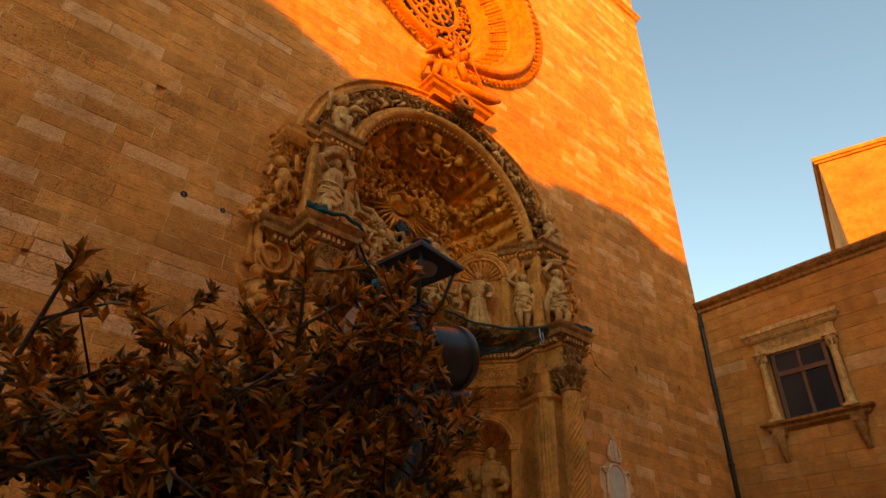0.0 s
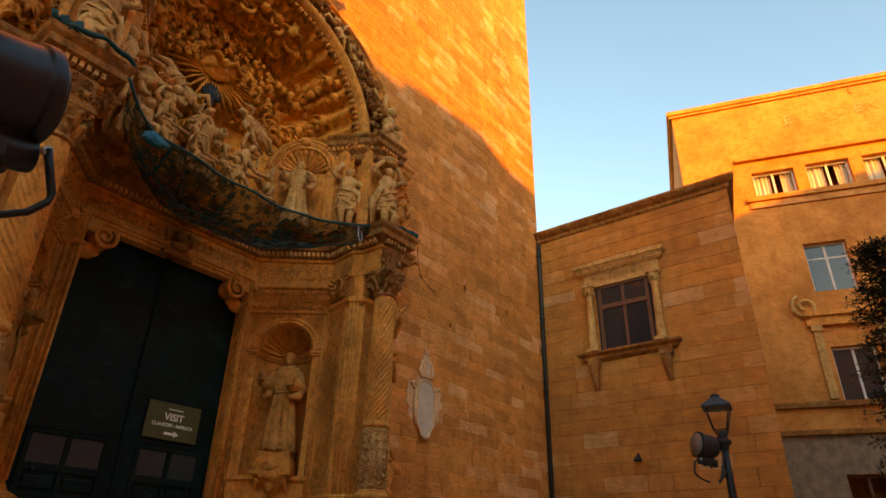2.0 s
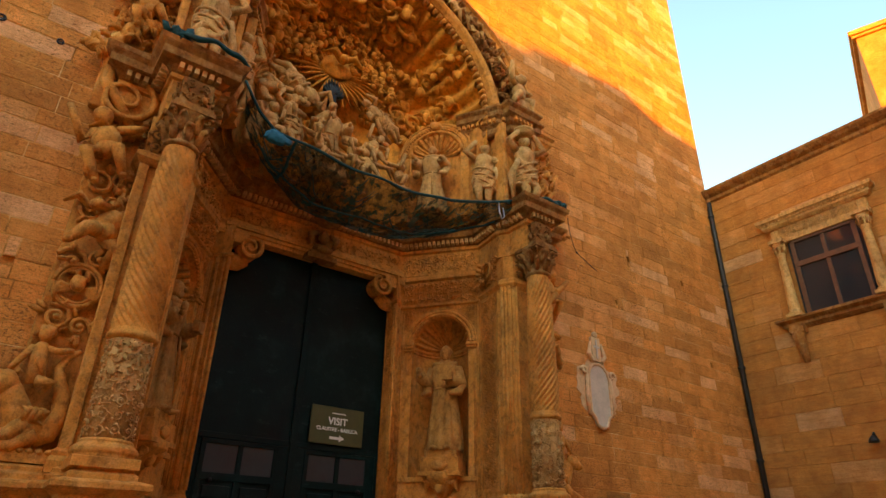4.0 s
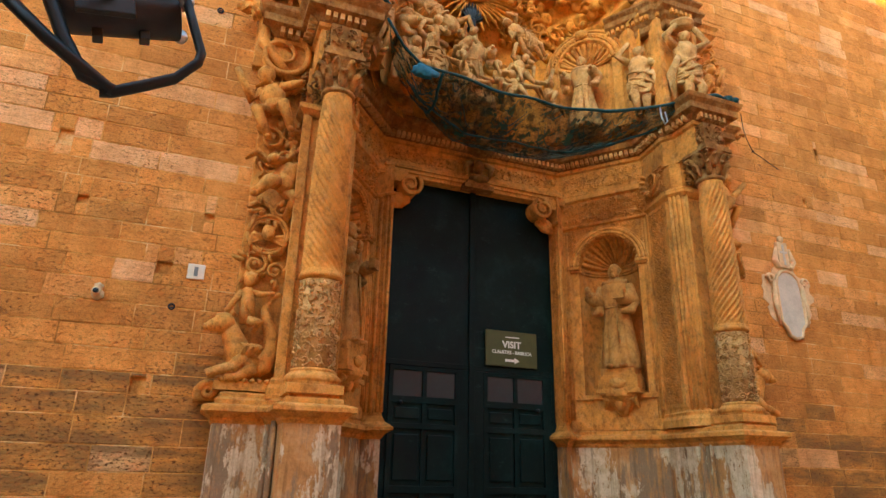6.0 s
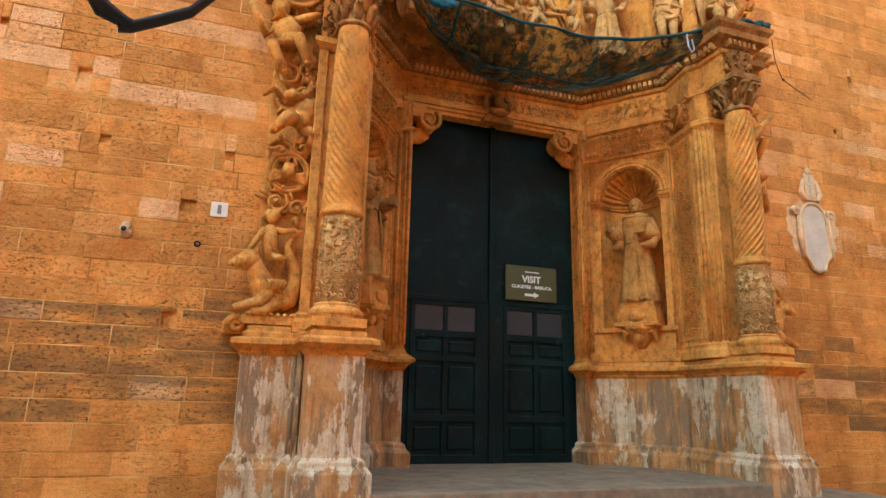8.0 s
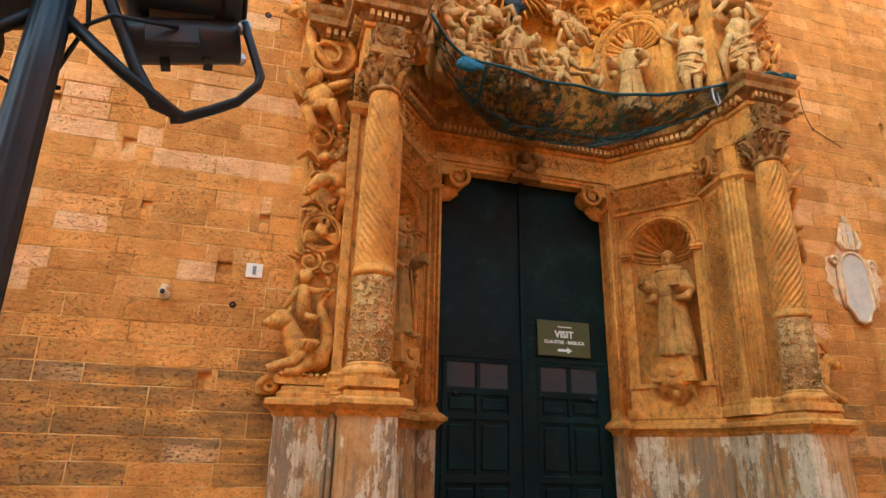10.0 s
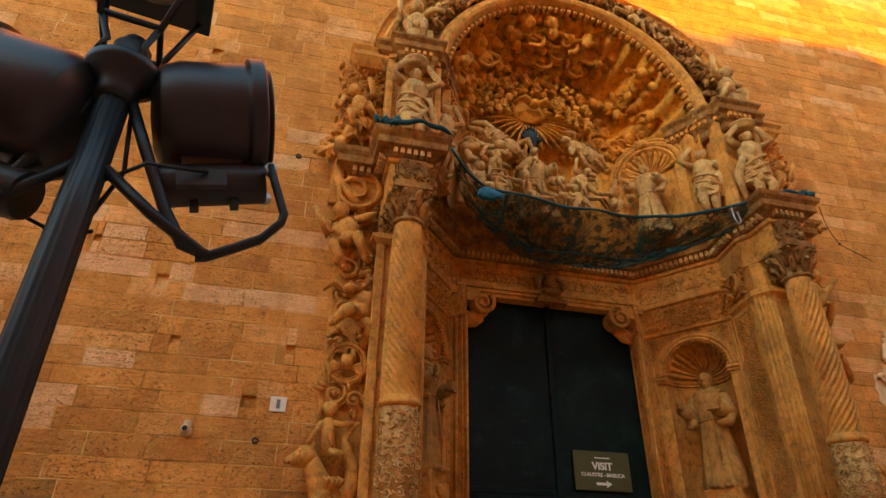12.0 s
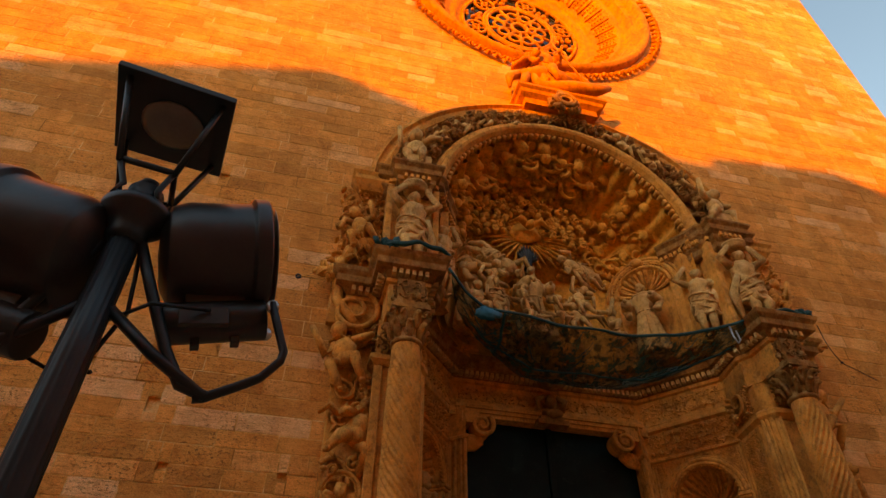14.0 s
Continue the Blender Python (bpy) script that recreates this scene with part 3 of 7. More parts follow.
def build_facade():
    g = Geo()
    y0, y1 = 0.003, 1.3
    for xa, xb in ((FX0, -3.15), (3.15, FX1)):
        g.box(xa, xb, 0.25, y1 + 1.5, 0, ZC)
        pierced_front(g, xa, xb, ZC, y0, 0.045)
    for x in (-3.15, 3.15, FX1):
        g.add([(x, y0, 0), (x, 0.25, 0), (x, 0.25, ZC), (x, y0, ZC)], [(0, 1, 2, 3)])
    # over the springing: strips between the arch and the outer edges
    zs = [ZC + 2.85 * math.sin(t * math.pi / 2 / 24) for t in range(25)]
    for za, zb in zip(zs, zs[1:]):
        for s in (-1, 1):
            ha, hb = ellipse_half(za, 3.3, 2.85, ZC), ellipse_half(zb - 1e-5, 3.3, 2.85, ZC)
            xo = FX0 if s < 0 else FX1
            v = [(s * ha, y0, za), (xo, y0, za), (xo, y0, zb), (s * hb, y0, zb), (s * ha, y1, za), (s * hb, y1, zb)]
            f = [(0, 1, 2, 3), (0, 3, 5, 4)]
            g.add(v, f if s > 0 else [tuple(reversed(q)) for q in f])
    # over the arch, round the rose window
    zt, rz, rr = ZC + 2.85, 16.85, 3.02
    n = 48
    ring = [(0.05 + rr * math.cos(2 * math.pi * i / n), rz + rr * math.sin(2 * math.pi * i / n)) for i in range(n)]
    g.add([(FX0, y0, zt), (-3.3, y0, zt), (-3.3, y0, FTOP), (FX0, y0, FTOP)], [(0, 1, 2, 3)])
    g.add([(3.4, y0, zt), (FX1, y0, zt), (FX1, y0, FTOP), (3.4, y0, FTOP)], [(0, 1, 2, 3)])
    for i in range(n):
        (xa, za), (xb, zb) = ring[i], ring[(i + 1) % n]
        up = (za + zb) / 2 > rz
        ze = FTOP if up else zt
        g.add([(xa, y0, za), (xb, y0, zb), (xb, y0, ze), (xa, y0, ze)], [(0, 1, 2, 3)])
    xl, xr = min(p[0] for p in ring), max(p[0] for p in ring)
    g.add([(-3.3, y0, zt), (xl, y0, zt), (xl, y0, FTOP), (-3.3, y0, FTOP)], [(0, 1, 2, 3)])
    g.add([(xr, y0, zt), (3.4, y0, zt), (3.4, y0, FTOP), (xr, y0, FTOP)], [(0, 1, 2, 3)])
    # the wall's end, top and back
    g.add([(FX1, y0, 0), (FX1, 14, 0), (FX1, 14, FTOP), (FX1, y0, FTOP)], [(0, 1, 2, 3)])
    g.add([(FX0, y0, FTOP), (FX1, y0, FTOP), (FX1, 14, FTOP), (FX0, 14, FTOP)], [(0, 1, 2, 3)])
    g.add([(FX0, 14, 0), (FX1, 14, 0), (FX1, 14, FTOP), (FX0, 14, FTOP)], [(3, 2, 1, 0)])
    g.add([(FX0, y0, 0), (FX0, 14, 0), (FX0, 14, FTOP), (FX0, y0, FTOP)], [(3, 2, 1, 0)])
    return single("wall_front", g, M_MORTAR, "tall church front of warm sandstone blocks with pale joints", "wall", kind="structure")


wall_front = build_facade()

g = Geo()
g.add([(-900, -900, 0), (900, -900, 0), (900, 900, 0), (-900, 900, 0)], [(0, 1, 2, 3)])
single("ground", g, M_PAVE, "grey-brown stone paving of the church square", "ground", kind="structure")

# steps and landing
for k, (x0, x1, y0, z1) in enumerate([(-2.46, 2.46, -1.02, FLOOR), (-4.1, 4.1, -1.42, FLOOR - 0.15), (-4.5, 4.5, -1.78, FLOOR - 0.31), (-4.9, 4.9, -2.14, FLOOR - 0.47)]):
    g = Geo()
    g.box(x0, x1, y0, 2.4 if k == 0 else -0.2, 0.0 if k else 0.3, z1)
    st = single("step", g, M_STEP, "worn pale stone step with chipped edges before the portal", "step", "portal steps", "structure", bevel=0.018)

# string course high on the front's corner
g = Geo()
g.sweep([(FX0, 0.0), (FX1, 0.0), (FX1, 8.0)], [(0.0, 23.3), (0.10, 23.36), (0.10, 23.46), (0.18, 23.52), (0.18, 23.6), (0.0, 23.72)], back=-0.1)
single("trim", g, M_CARVED, "plain sandstone string course round the front's corner", "moulding", kind="structure")

# ---- the portal ----
portal = thing("portal", "richly carved baroque church portal of ochre limestone with twisted columns", "portal")
S0, S1 = (2.56, 0.50), (1.68, 1.66)                   # the niche wall of the splayed jamb, from outside to the door
SIDE = (2.47, -0.14)                                  # front end of the pilaster's inner face
JAMB = (1.46, 1.44)                                   # front corner of the door's jamb
SD = np.array([S1[0] - S0[0], S1[1] - S0[1]])
SL = float(np.linalg.norm(SD))
SU = SD / SL
SN = np.array([-SU[1], SU[0]]) * (1 if (-SU[1] * -1 + SU[0] * -1) > 0 else -1)    # towards the square


def both(name, make, material, parent=None, label="", bevel=0.0, seeds=True):
    """The same part on both sides of the portal. make(seed) builds the one at +x."""
    for s in (1, -1):
        geo = make(3 if s > 0 else 8) if seeds else make()
        if s < 0:
            geo.mirrored()
        part(name, geo, material, parent if parent is not None else portal, label, bevel)


def prism(plan, z0, z1):
    """An upright solid over a plan outline that runs anticlockwise seen from above."""
    n = len(plan)
    return Geo().add([(x, y, z) for z in (z0, z1) for x, y in plan], [tuple(range(n - 1, -1, -1)), tuple(range(n, 2 * n))] + [(i, (i + 1) % n, (i + 1) % n + n, i + n) for i in range(n)])


def upright(x, y, z0, z1, r):
    return Geo().tube([(x, y, z0), (x, y, z1)], r, 8)


DADO = [(JAMB[0], 1.95), JAMB, S1, S0, SIDE, (2.52, -0.26), (2.52, -0.93), (3.07, -0.93), (3.07, -0.50), (3.18, -0.50), (3.18, -0.40), (3.68, -0.40), (3.68, 0.1)]


both("dado", lambda: Geo().sweep(DADO, [(0.0, 0.40), (0.0, 1.96)], back=-0.2), M_MARBLE, label="flaking pale facing on the pedestals", bevel=0.012, seeds=False)
both("plinth", lambda: Geo().sweep(DADO, [(0.10, 0.30), (0.10, 0.80), (0.05, 0.86), (0.05, 0.90), (0.0, 0.94)], back=-0.1), M_MARBLE, bevel=0.01, seeds=False)
both("pedestal_cornice", lambda: Geo().sweep(DADO, [(0.0, 1.89), (0.025, 1.92), (0.03, 1.945), (0.085, 1.985), (0.12, 2.0), (0.12, 2.045), (0.10, 2.06), (0.02, 2.078), (-0.03, 2.08)], back=-0.2), M_CARVED, bevel=0.004, seeds=False)
both("base_course", lambda: Geo().sweep(DADO, [(0.005, 2.075), (0.005, 2.125), (-0.012, 2.135), (-0.035, 2.15), (-0.035, 2.185), (-0.06, 2.20), (-0.08, 2.21)], back=-0.2), M_CARVED, bevel=0.004, seeds=False)
for x, y in ((3.105, -0.53), (3.155, -0.475), (2.50, -0.22), (2.545, -0.285), (2.53, -0.36)):
    both("pedestal_roll", lambda q, x=x, y=y: upright(x, y, 0.88, 1.93, 0.032), M_MARBLE)



# twisted columns
COL = (2.80, -0.67)


def shaft_fn(a, z, r):
    k = (z - 3.45) / 2.17
    amp = 0.028 * min(1.0, 6 * (1 - k)) * min(1.0, k * 20)
    return r + amp * (abs(math.sin(8 * a - 34 * z + 7 * k * k * 2.17)) * 1.6 - 1.0)


def column_parts(s):
    cx, cy = s * COL[0], COL[1]
    col = part("column_shaft", Geo().lathe([(0.205 - 0.035 * (k / 140) ** 1.4, 3.45 + 2.17 * k / 140) for k in range(141)], (cx, cy, 0), 112, (lambda a, z, r: shaft_fn(s * a + (0 if s > 0 else math.pi), z, r))), M_CARVED, portal, "spirally fluted shaft")
    g = Geo().lathe([(0.27, 2.26), (0.27, 2.29), (0.285, 2.31), (0.285, 2.345), (0.25, 2.375), (0.23, 2.39), (0.235, 2.41), (0.215, 2.43)], (cx, cy, 0), 36)
    g.box(cx - 0.275, cx + 0.275, cy - 0.275, cy + 0.275, 2.17, 2.262)
    part("column_base", g, M_CARVED, portal, bevel=0.006)
    g = Geo().lathe([(0.196, 2.42), (0.196, 3.36)], (cx, cy, 0), 36)
    rel = relief(2 * math.pi * 0.196, 0.92, 0.125, 0.035, 11 if s > 0 else 12, 0.12)
    g.take(rel, lambda p: np.stack([cx + (0.195 + p[:, 2]) * np.cos(p[:, 0] / 0.196), cy + (0.195 + p[:, 2]) * np.sin(p[:, 0] / 0.196), 2.43 + p[:, 1]], 1))
    part("column_drum", g, M_STATUE, portal, "drum carved with foliage and heads")
    part("astragal", Geo().lathe([(0.2, 3.35), (0.232, 3.37), (0.238, 3.395), (0.225, 3.42), (0.215, 3.43), (0.218, 3.45), (0.2, 3.465)], (cx, cy, 0), 36), M_CARVED, portal)
    # capital
    g = Geo().lathe([(0.168, 5.60), (0.20, 5.62), (0.20, 5.655), (0.168, 5.67), (0.165, 5.72), (0.175, 5.86), (0.215, 6.0), (0.245, 6.05)], (cx, cy, 0), 32)
    g.box(cx - 0.245, cx + 0.245, cy - 0.245, cy + 0.245, 6.05, 6.10)
    cap = part("capital", g, M_DARK, portal, "leafy capital with corner volutes")
    for row, (z, n, r0, h) in enumerate([(5.68, 8, 0.17, 0.17), (5.80, 8, 0.185, 0.18)]):
        for k in range(n):
            a = 2 * math.pi * (k + 0.5 * row) / n
            c, q = math.cos(a), math.sin(a)
            pts = [(cx + c * rr, cy + q * rr, z + zz) for rr, zz in ((r0, 0), (r0 + 0.02, h * 0.5), (r0 + 0.055, h * 0.9), (r0 + 0.10, h), (r0 + 0.11, h * 0.82))]
            part("acanthus_leaf", Geo().tube(pts, [0.045, 0.06, 0.05, 0.035], 6, 0.5), M_DARK, cap)
    for k in range(4):
        a = math.pi / 4 + k * math.pi / 2
        c, q = math.cos(a), math.sin(a)
        t = np.linspace(0, 2.6 * math.pi, 16)
        rad = 0.055 * (1 - 0.8 * t / t[-1])
        part("volute", Geo().tube([(cx + c * (0.27 + m * math.cos(w)), cy + q * (0.27 + m * math.cos(w)), 5.985 + m * math.sin(w)) for m, w in zip(rad, t)], [0.024, 0.012], 6), M_DARK, cap)
    # carved block over the capital
    g = Geo()
    g.box(cx - 0.22, cx + 0.22, cy - 0.22, cy + 0.3, 6.10, 6.16)
    g.box(cx - 0.18, cx + 0.18, cy - 0.18, cy + 0.3, 6.16, 6.52)
    for o, u, n in (((cx, cy - 0.18, 6.18), (1, 0, 0), (0, -1, 0)), ((cx + 0.18, cy, 6.18), (0, 1, 0), (1, 0, 0)), ((cx - 0.18, cy, 6.18), (0, -1, 0), (-1, 0, 0))):
        g.take(relief(0.34, 0.32, 0.16, 0.05, 31, 0.3), plane_map(o, u, n))
    part("dosseret", g, M_DARK, portal, "small carved block with a head")


column_parts(1)
column_parts(-1)


# pilasters behind the columns, with clustered rolls on their front corner
PIL = [(2.50, -0.18), (2.55, -0.26), (2.60, -0.32), (3.12, -0.32), (3.12, 0.62), (2.62, 0.62), (2.57, 0.50)]
both("pilaster", lambda q: prism(PIL, 2.1, 6.2), M_CARVED, bevel=0.006)
for x, y, r in ((2.475, -0.155, 0.026), (2.505, -0.21, 0.020), (2.54, -0.265, 0.026), (2.585, -0.315, 0.020), (2.63, -0.33, 0.026), (3.09, -0.33, 0.022)):
    both("pilaster_roll", lambda q, x=x, y=y, r=r: upright(x, y, 2.25, 5.55, r), M_CARVED)
both("pilaster_edge", lambda q: Geo().box(3.03, 3.14, -0.37, -0.30, 2.2, 5.5), M_CARVED, bevel=0.012)
PBAND = [(S0[0] + 0.02, S0[1]), SIDE, (2.58, -0.33), (3.14, -0.36), (3.14, 0.0)]
for prof in ([(0.0, 5.50), (0.02, 5.53), (0.06, 5.57), (0.06, 5.63), (0.02, 5.66), (0.0, 5.68)], [(0.07, 2.15), (0.07, 2.25), (0.04, 2.30), (0.045, 2.34), (0.0, 2.38)]):
    both("pilaster_band", lambda q, prof=prof: Geo().sweep(PBAND, prof, back=-0.05), M_CARVED)
IU = np.array([SIDE[0] - S0[0], SIDE[1] - S0[1]])
IL = float(np.linalg.norm(IU))
IU = IU / IL
IN = np.array([IU[1], -IU[0]])


def inner_map(u0, z0, out=0.0):
    """Relief space onto the pilaster's inner face, measured from the niche wall outwards."""
    return plane_map((S0[0] + IU[0] * u0 + IN[0] * out, S0[1] + IU[1] * u0 + IN[1] * out, z0), (IU[0], IU[1], 0), (IN[0], IN[1], 0))


def corner_scroll(q):
    """Carved scroll block at the head of the pilaster's inner face."""
    g = Geo()
    g.take(relief(0.56, 0.46, 0.15, 0.06, q + 42, 0.1), inner_map(IL / 2, 5.68, 0.01))
    c = Geo()
    t = np.linspace(0, 2.6 * math.pi, 30)
    r = 0.20 * (1 - 0.8 * t / t[-1])
    for o in (0.03, 0.09):
        c.tube([(w * math.cos(a + 3.6), 0.24 + w * math.sin(a + 3.6), o) for w, a in zip(r, t)], [0.032, 0.016], 7)
    for k in range(6):
        a = 2.4 + 0.42 * k
        c.tube([(0.17 * math.cos(a), 0.24 + 0.17 * math.sin(a), 0.08), (0.22 * math.cos(a), 0.24 + 0.22 * math.sin(a), 0.12), (0.25 * math.cos(a), 0.24 + 0.25 * math.sin(a), 0.06)], [0.03, 0.035, 0.01], 6)
    return g.take(c, inner_map(IL / 2, 5.70))


both("pilaster_capital", lambda q: Geo().take(relief(0.5, 0.5, 0.15, 0.07, q + 40, 0.15), plane_map((2.86, -0.34, 5.68), (1, 0, 0), (0, -1, 0))).take(relief(0.4, 0.5, 0.15, 0.07, q + 41, 0.1), plane_map((3.12, -0.1, 5.68), (0, 1, 0), (1, 0, 0))), M_DARK)
both("corner_scroll", corner_scroll, M_CARVED, label="scroll block at the pilaster head")


# the splayed jambs with their niches
def splay_map(u0, z0, out=0.0):
    o = np.array([S0[0] + SU[0] * u0, S0[1] + SU[1] * u0])
    return plane_map((o[0] + SN[0] * out, o[1] + SN[1] * out, z0), (SU[0], SU[1], 0), (SN[0], SN[1], 0))


for u, r in ((0.035, 0.022), (0.085, 0.012), (SL - 0.03, 0.024), (SL - 0.085, 0.014)):
    both("panel_fillet", lambda q, u=u, r=r: Geo().take(Geo().tube([(0, 2.3, 0.0), (0, 5.45, 0.0)], r, 8), splay_map(u, 0.0, 0.008)), M_CARVED)

NU, NR, NZ0, NSP = 0.69, 0.49, 2.66, 4.80      # niche: place along the splay, radius, sill, springing


def niche_panel(seed):
    """Jamb wall with an arched niche; across is measured from the niche's axis."""
    g = Geo()
    lo, hi, z0, z1 = -NU, SL - NU, 2.15, 5.50
    arc = [(NR * math.cos(t), NSP + NR * math.sin(t)) for t in np.linspace(0, math.pi, 21)]
    g.add([(lo, z0, 0), (hi, z0, 0), (hi, NZ0, 0), (lo, NZ0, 0)], [(0, 1, 2, 3)])
    g.add([(lo, NZ0, 0), (-NR, NZ0, 0), (-NR, NSP, 0), (lo, NSP, 0)], [(0, 1, 2, 3)])
    g.add([(NR, NZ0, 0), (hi, NZ0, 0), (hi, NSP, 0), (NR, NSP, 0)], [(0, 1, 2, 3)])
    g.add([(NR, NSP, 0), (hi, NSP, 0), (hi, z1, 0), (NR, z1, 0)], [(0, 1, 2, 3)])
    g.add([(lo, NSP, 0), (-NR, NSP, 0), (-NR, z1, 0), (lo, z1, 0)], [(0, 1, 2, 3)])
    for (xa, za), (xb, zb) in zip(arc, arc[1:]):
        g.add([(xa, za, 0), (xa, z1, 0), (xb, z1, 0), (xb, zb, 0)], [(0, 1, 2, 3)])
    # hollow and shell head
    g.grid(lambda a, b: (NR * math.cos(math.pi * (1 - a)), NZ0 + (NSP - NZ0) * b, -NR * math.sin(math.pi * a)), 20, 2)
    g.add([(NR * math.cos(t), NZ0, -NR * math.sin(t)) for t in np.linspace(0, math.pi, 21)], [tuple(range(21))])

    # ribs fan out from the springing's middle at the back
    def fan(a, b):
        t = math.pi * a
        r = NR * (0.12 + 0.88 * b)
        rib = 0.075 * (abs(math.sin(a * math.pi * 8.5))) ** 1.3 * b
        depth = -NR * math.sqrt(max(0.0, 1 - (0.12 + 0.88 * b) ** 2)) + rib
        return (r * math.cos(t), NSP + r * math.sin(t), min(depth, 0.02))

    g.grid(fan, 102, 10)
    m = plane_map((S0[0] + SU[0] * NU, S0[1] + SU[1] * NU, 0), (SU[0], SU[1], 0), (SN[0], SN[1], 0))
    return Geo().take(g, m)


both("niche_panel", niche_panel, M_CARVED)
for k in range(13):
    t = math.pi * (k + 0.5) / 13
    both("shell_rib", lambda q, t=t: Geo().take(Geo().tube([(NR * w * math.cos(t), NSP + NR * w * math.sin(t), -NR * math.sqrt(1 - w * w) + 0.03) for w in (0.14, 0.5, 0.8, 0.97)], [0.012, 0.024, 0.045], 7), splay_map(NU, 0.0)), M_CARVED)


def niche_frame(seed):
    g = Geo()
    n = 40
    for r, th, out in ((NR + 0.03, 0.030, 0.03), (NR + 0.085, 0.036, 0.03), (NR + 0.13, 0.020, 0.02)):
        g.tube([(r * math.cos(t), NSP + r * math.sin(t), out) for t in np.linspace(0, math.pi, n)], th, 8)
    for k in range(26):
        t = math.pi * (k + 0.5) / 26
        g.blob(((NR - 0.005) * math.cos(t), NSP + (NR - 0.005) * math.sin(t), 0.02), 0.026, sub=1)
    for s in (-1, 1):
        g.box(min(s * (NR - 0.03), s * (NR + 0.14)), max(s * (NR - 0.03), s * (NR + 0.14)), NSP - 0.11, NSP - 0.07, -0.05, 0.07)
        g.box(min(s * (NR - 0.03), s * (NR + 0.16)), max(s * (NR - 0.03), s * (NR + 0.16)), NSP - 0.07, NSP - 0.02, -0.05, 0.10)
        g.box(min(s * NR, s * (NR + 0.10)), max(s * NR, s * (NR + 0.10)), NZ0, NSP - 0.11, -0.01, 0.03)
    # moulding that runs round inside the hollow at the springing
    for z, th in ((NSP - 0.05, 0.035), (NSP - 0.10, 0.022)):
        g.tube([((NR - 0.01) * math.cos(t), z, -(NR - 0.01) * math.sin(t)) for t in np.linspace(0, math.pi, 24)], th, 8)
    g.box(-0.64, 0.66, 2.60, NZ0 + 0.01, -0.02, 0.05)
    m = plane_map((S0[0] + SU[0] * NU, S0[1] + SU[1] * NU, 0), (SU[0], SU[1], 0), (SN[0], SN[1], 0))
    return Geo().take(g, m)


both("niche_frame", niche_frame, M_CARVED, bevel=0.008)


for w in (-1, 1):
    both("spandrel_carving", lambda q, w=w: Geo().take(relief(0.20, 0.40, 0.09, 0.03, q + 51 + w), splay_map(NU + w * 0.56, 5.06)), M_CARVED)
    both("arch_crest", lambda q, w=w: Geo().take(relief(0.40, 0.12, 0.09, 0.03, q + 55 + w), splay_map(NU + w * 0.36, 5.36)), M_CARVED)


def strip(q):
    """Framed sunk strip on the pilaster's inner face."""
    b = Geo().box(0.02, IL - 0.04, 2.15, 5.5, -0.06, 0.012)
    for u0, u1, o in ((0.02, 0.06, 0.045), (0.09, 0.11, 0.03), (IL - 0.13, IL - 0.10, 0.03), (IL - 0.08, IL - 0.04, 0.045)):
        b.box(u0, u1, 2.42, 5.48, 0.012, o)
    b.box(0.11, IL - 0.13, 2.42, 2.47, 0.012, 0.03)
    b.box(0.11, IL - 0.13, 5.43, 5.48, 0.012, 0.03)
    return Geo().take(b, inner_map(0.0, 0.0))


both("carved_strip", strip, M_CARVED, label="sunk strip beside the niche")
both("strip_foliage", lambda q: Geo().take(relief(IL - 0.27, 2.94, 0.085, 0.05, q + 60), inner_map(IL / 2 - 0.01, 2.48, 0.008)), M_CARVED, label="fine carved foliage")

both("door_jamb", lambda q: prism([JAMB, S1, (1.80, 1.70), (1.80, 2.1), (JAMB[0], 2.1)], 1.95, 6.05), M_CARVED, bevel=0.006)
for x, y, r in ((JAMB[0] + 0.012, JAMB[1] + 0.005, 0.026), (1.525, 1.50, 0.018), (1.60, 1.57, 0.026), (1.655, 1.63, 0.016), (JAMB[0], 1.50, 0.014), (JAMB[0], 1.72, 0.014)):
    both("jamb_roll", lambda q, x=x, y=y, r=r: upright(x, y, 2.25, 5.5, r), M_CARVED)
both("jamb_foliage", lambda q: Geo().take(relief(0.15, 3.1, 0.075, 0.022, q + 66), plane_map((JAMB[0], 1.61, 2.3), (0, 1, 0), (-1, 0, 0))), M_CARVED, label="fine carved foliage")
both("jamb_cornice", lambda: Geo().sweep([(JAMB[0], 1.95), JAMB, S1], [(0.0, 5.48), (0.03, 5.51), (0.03, 5.55), (0.0, 5.58)], back=-0.1), M_CARVED, seeds=False)
both("jamb_sill", lambda: Geo().sweep([(JAMB[0], 1.95), JAMB, S1], [(0.0, 1.9), (0.05, 1.96), (0.09, 2.0), (0.09, 2.07), (0.03, 2.12), (0.0, 2.2)], back=-0.1), M_CARVED, seeds=False)

# bands over the niches
both("niche_frieze", lambda q: Geo().sweep([S1, S0], [(0.0, 5.48), (0.04, 5.50), (0.04, 5.53), (0.0, 5.55), (0.0, 5.97), (0.05, 6.0), (0.05, 6.08), (0.0, 6.1)], back=-0.2).take(relief(SL - 0.08, 0.40, 0.12, 0.06, q + 70, 0.2), splay_map(SL / 2, 5.56)), M_CARVED, label="frieze carved with scrolls and heads")

# lintel with its keystone, and the entablature that runs right across
g = Geo()
g.box(-1.70, 1.70, 1.56, 2.2, 5.93, 6.2)
g.box(-1.58, 1.58, 1.53, 1.6, 5.99, 6.05)
g.box(-1.6, 1.6, 1.50, 1.6, 6.05, 6.11)
part("lintel", g, M_CARVED, portal, bevel=0.008)


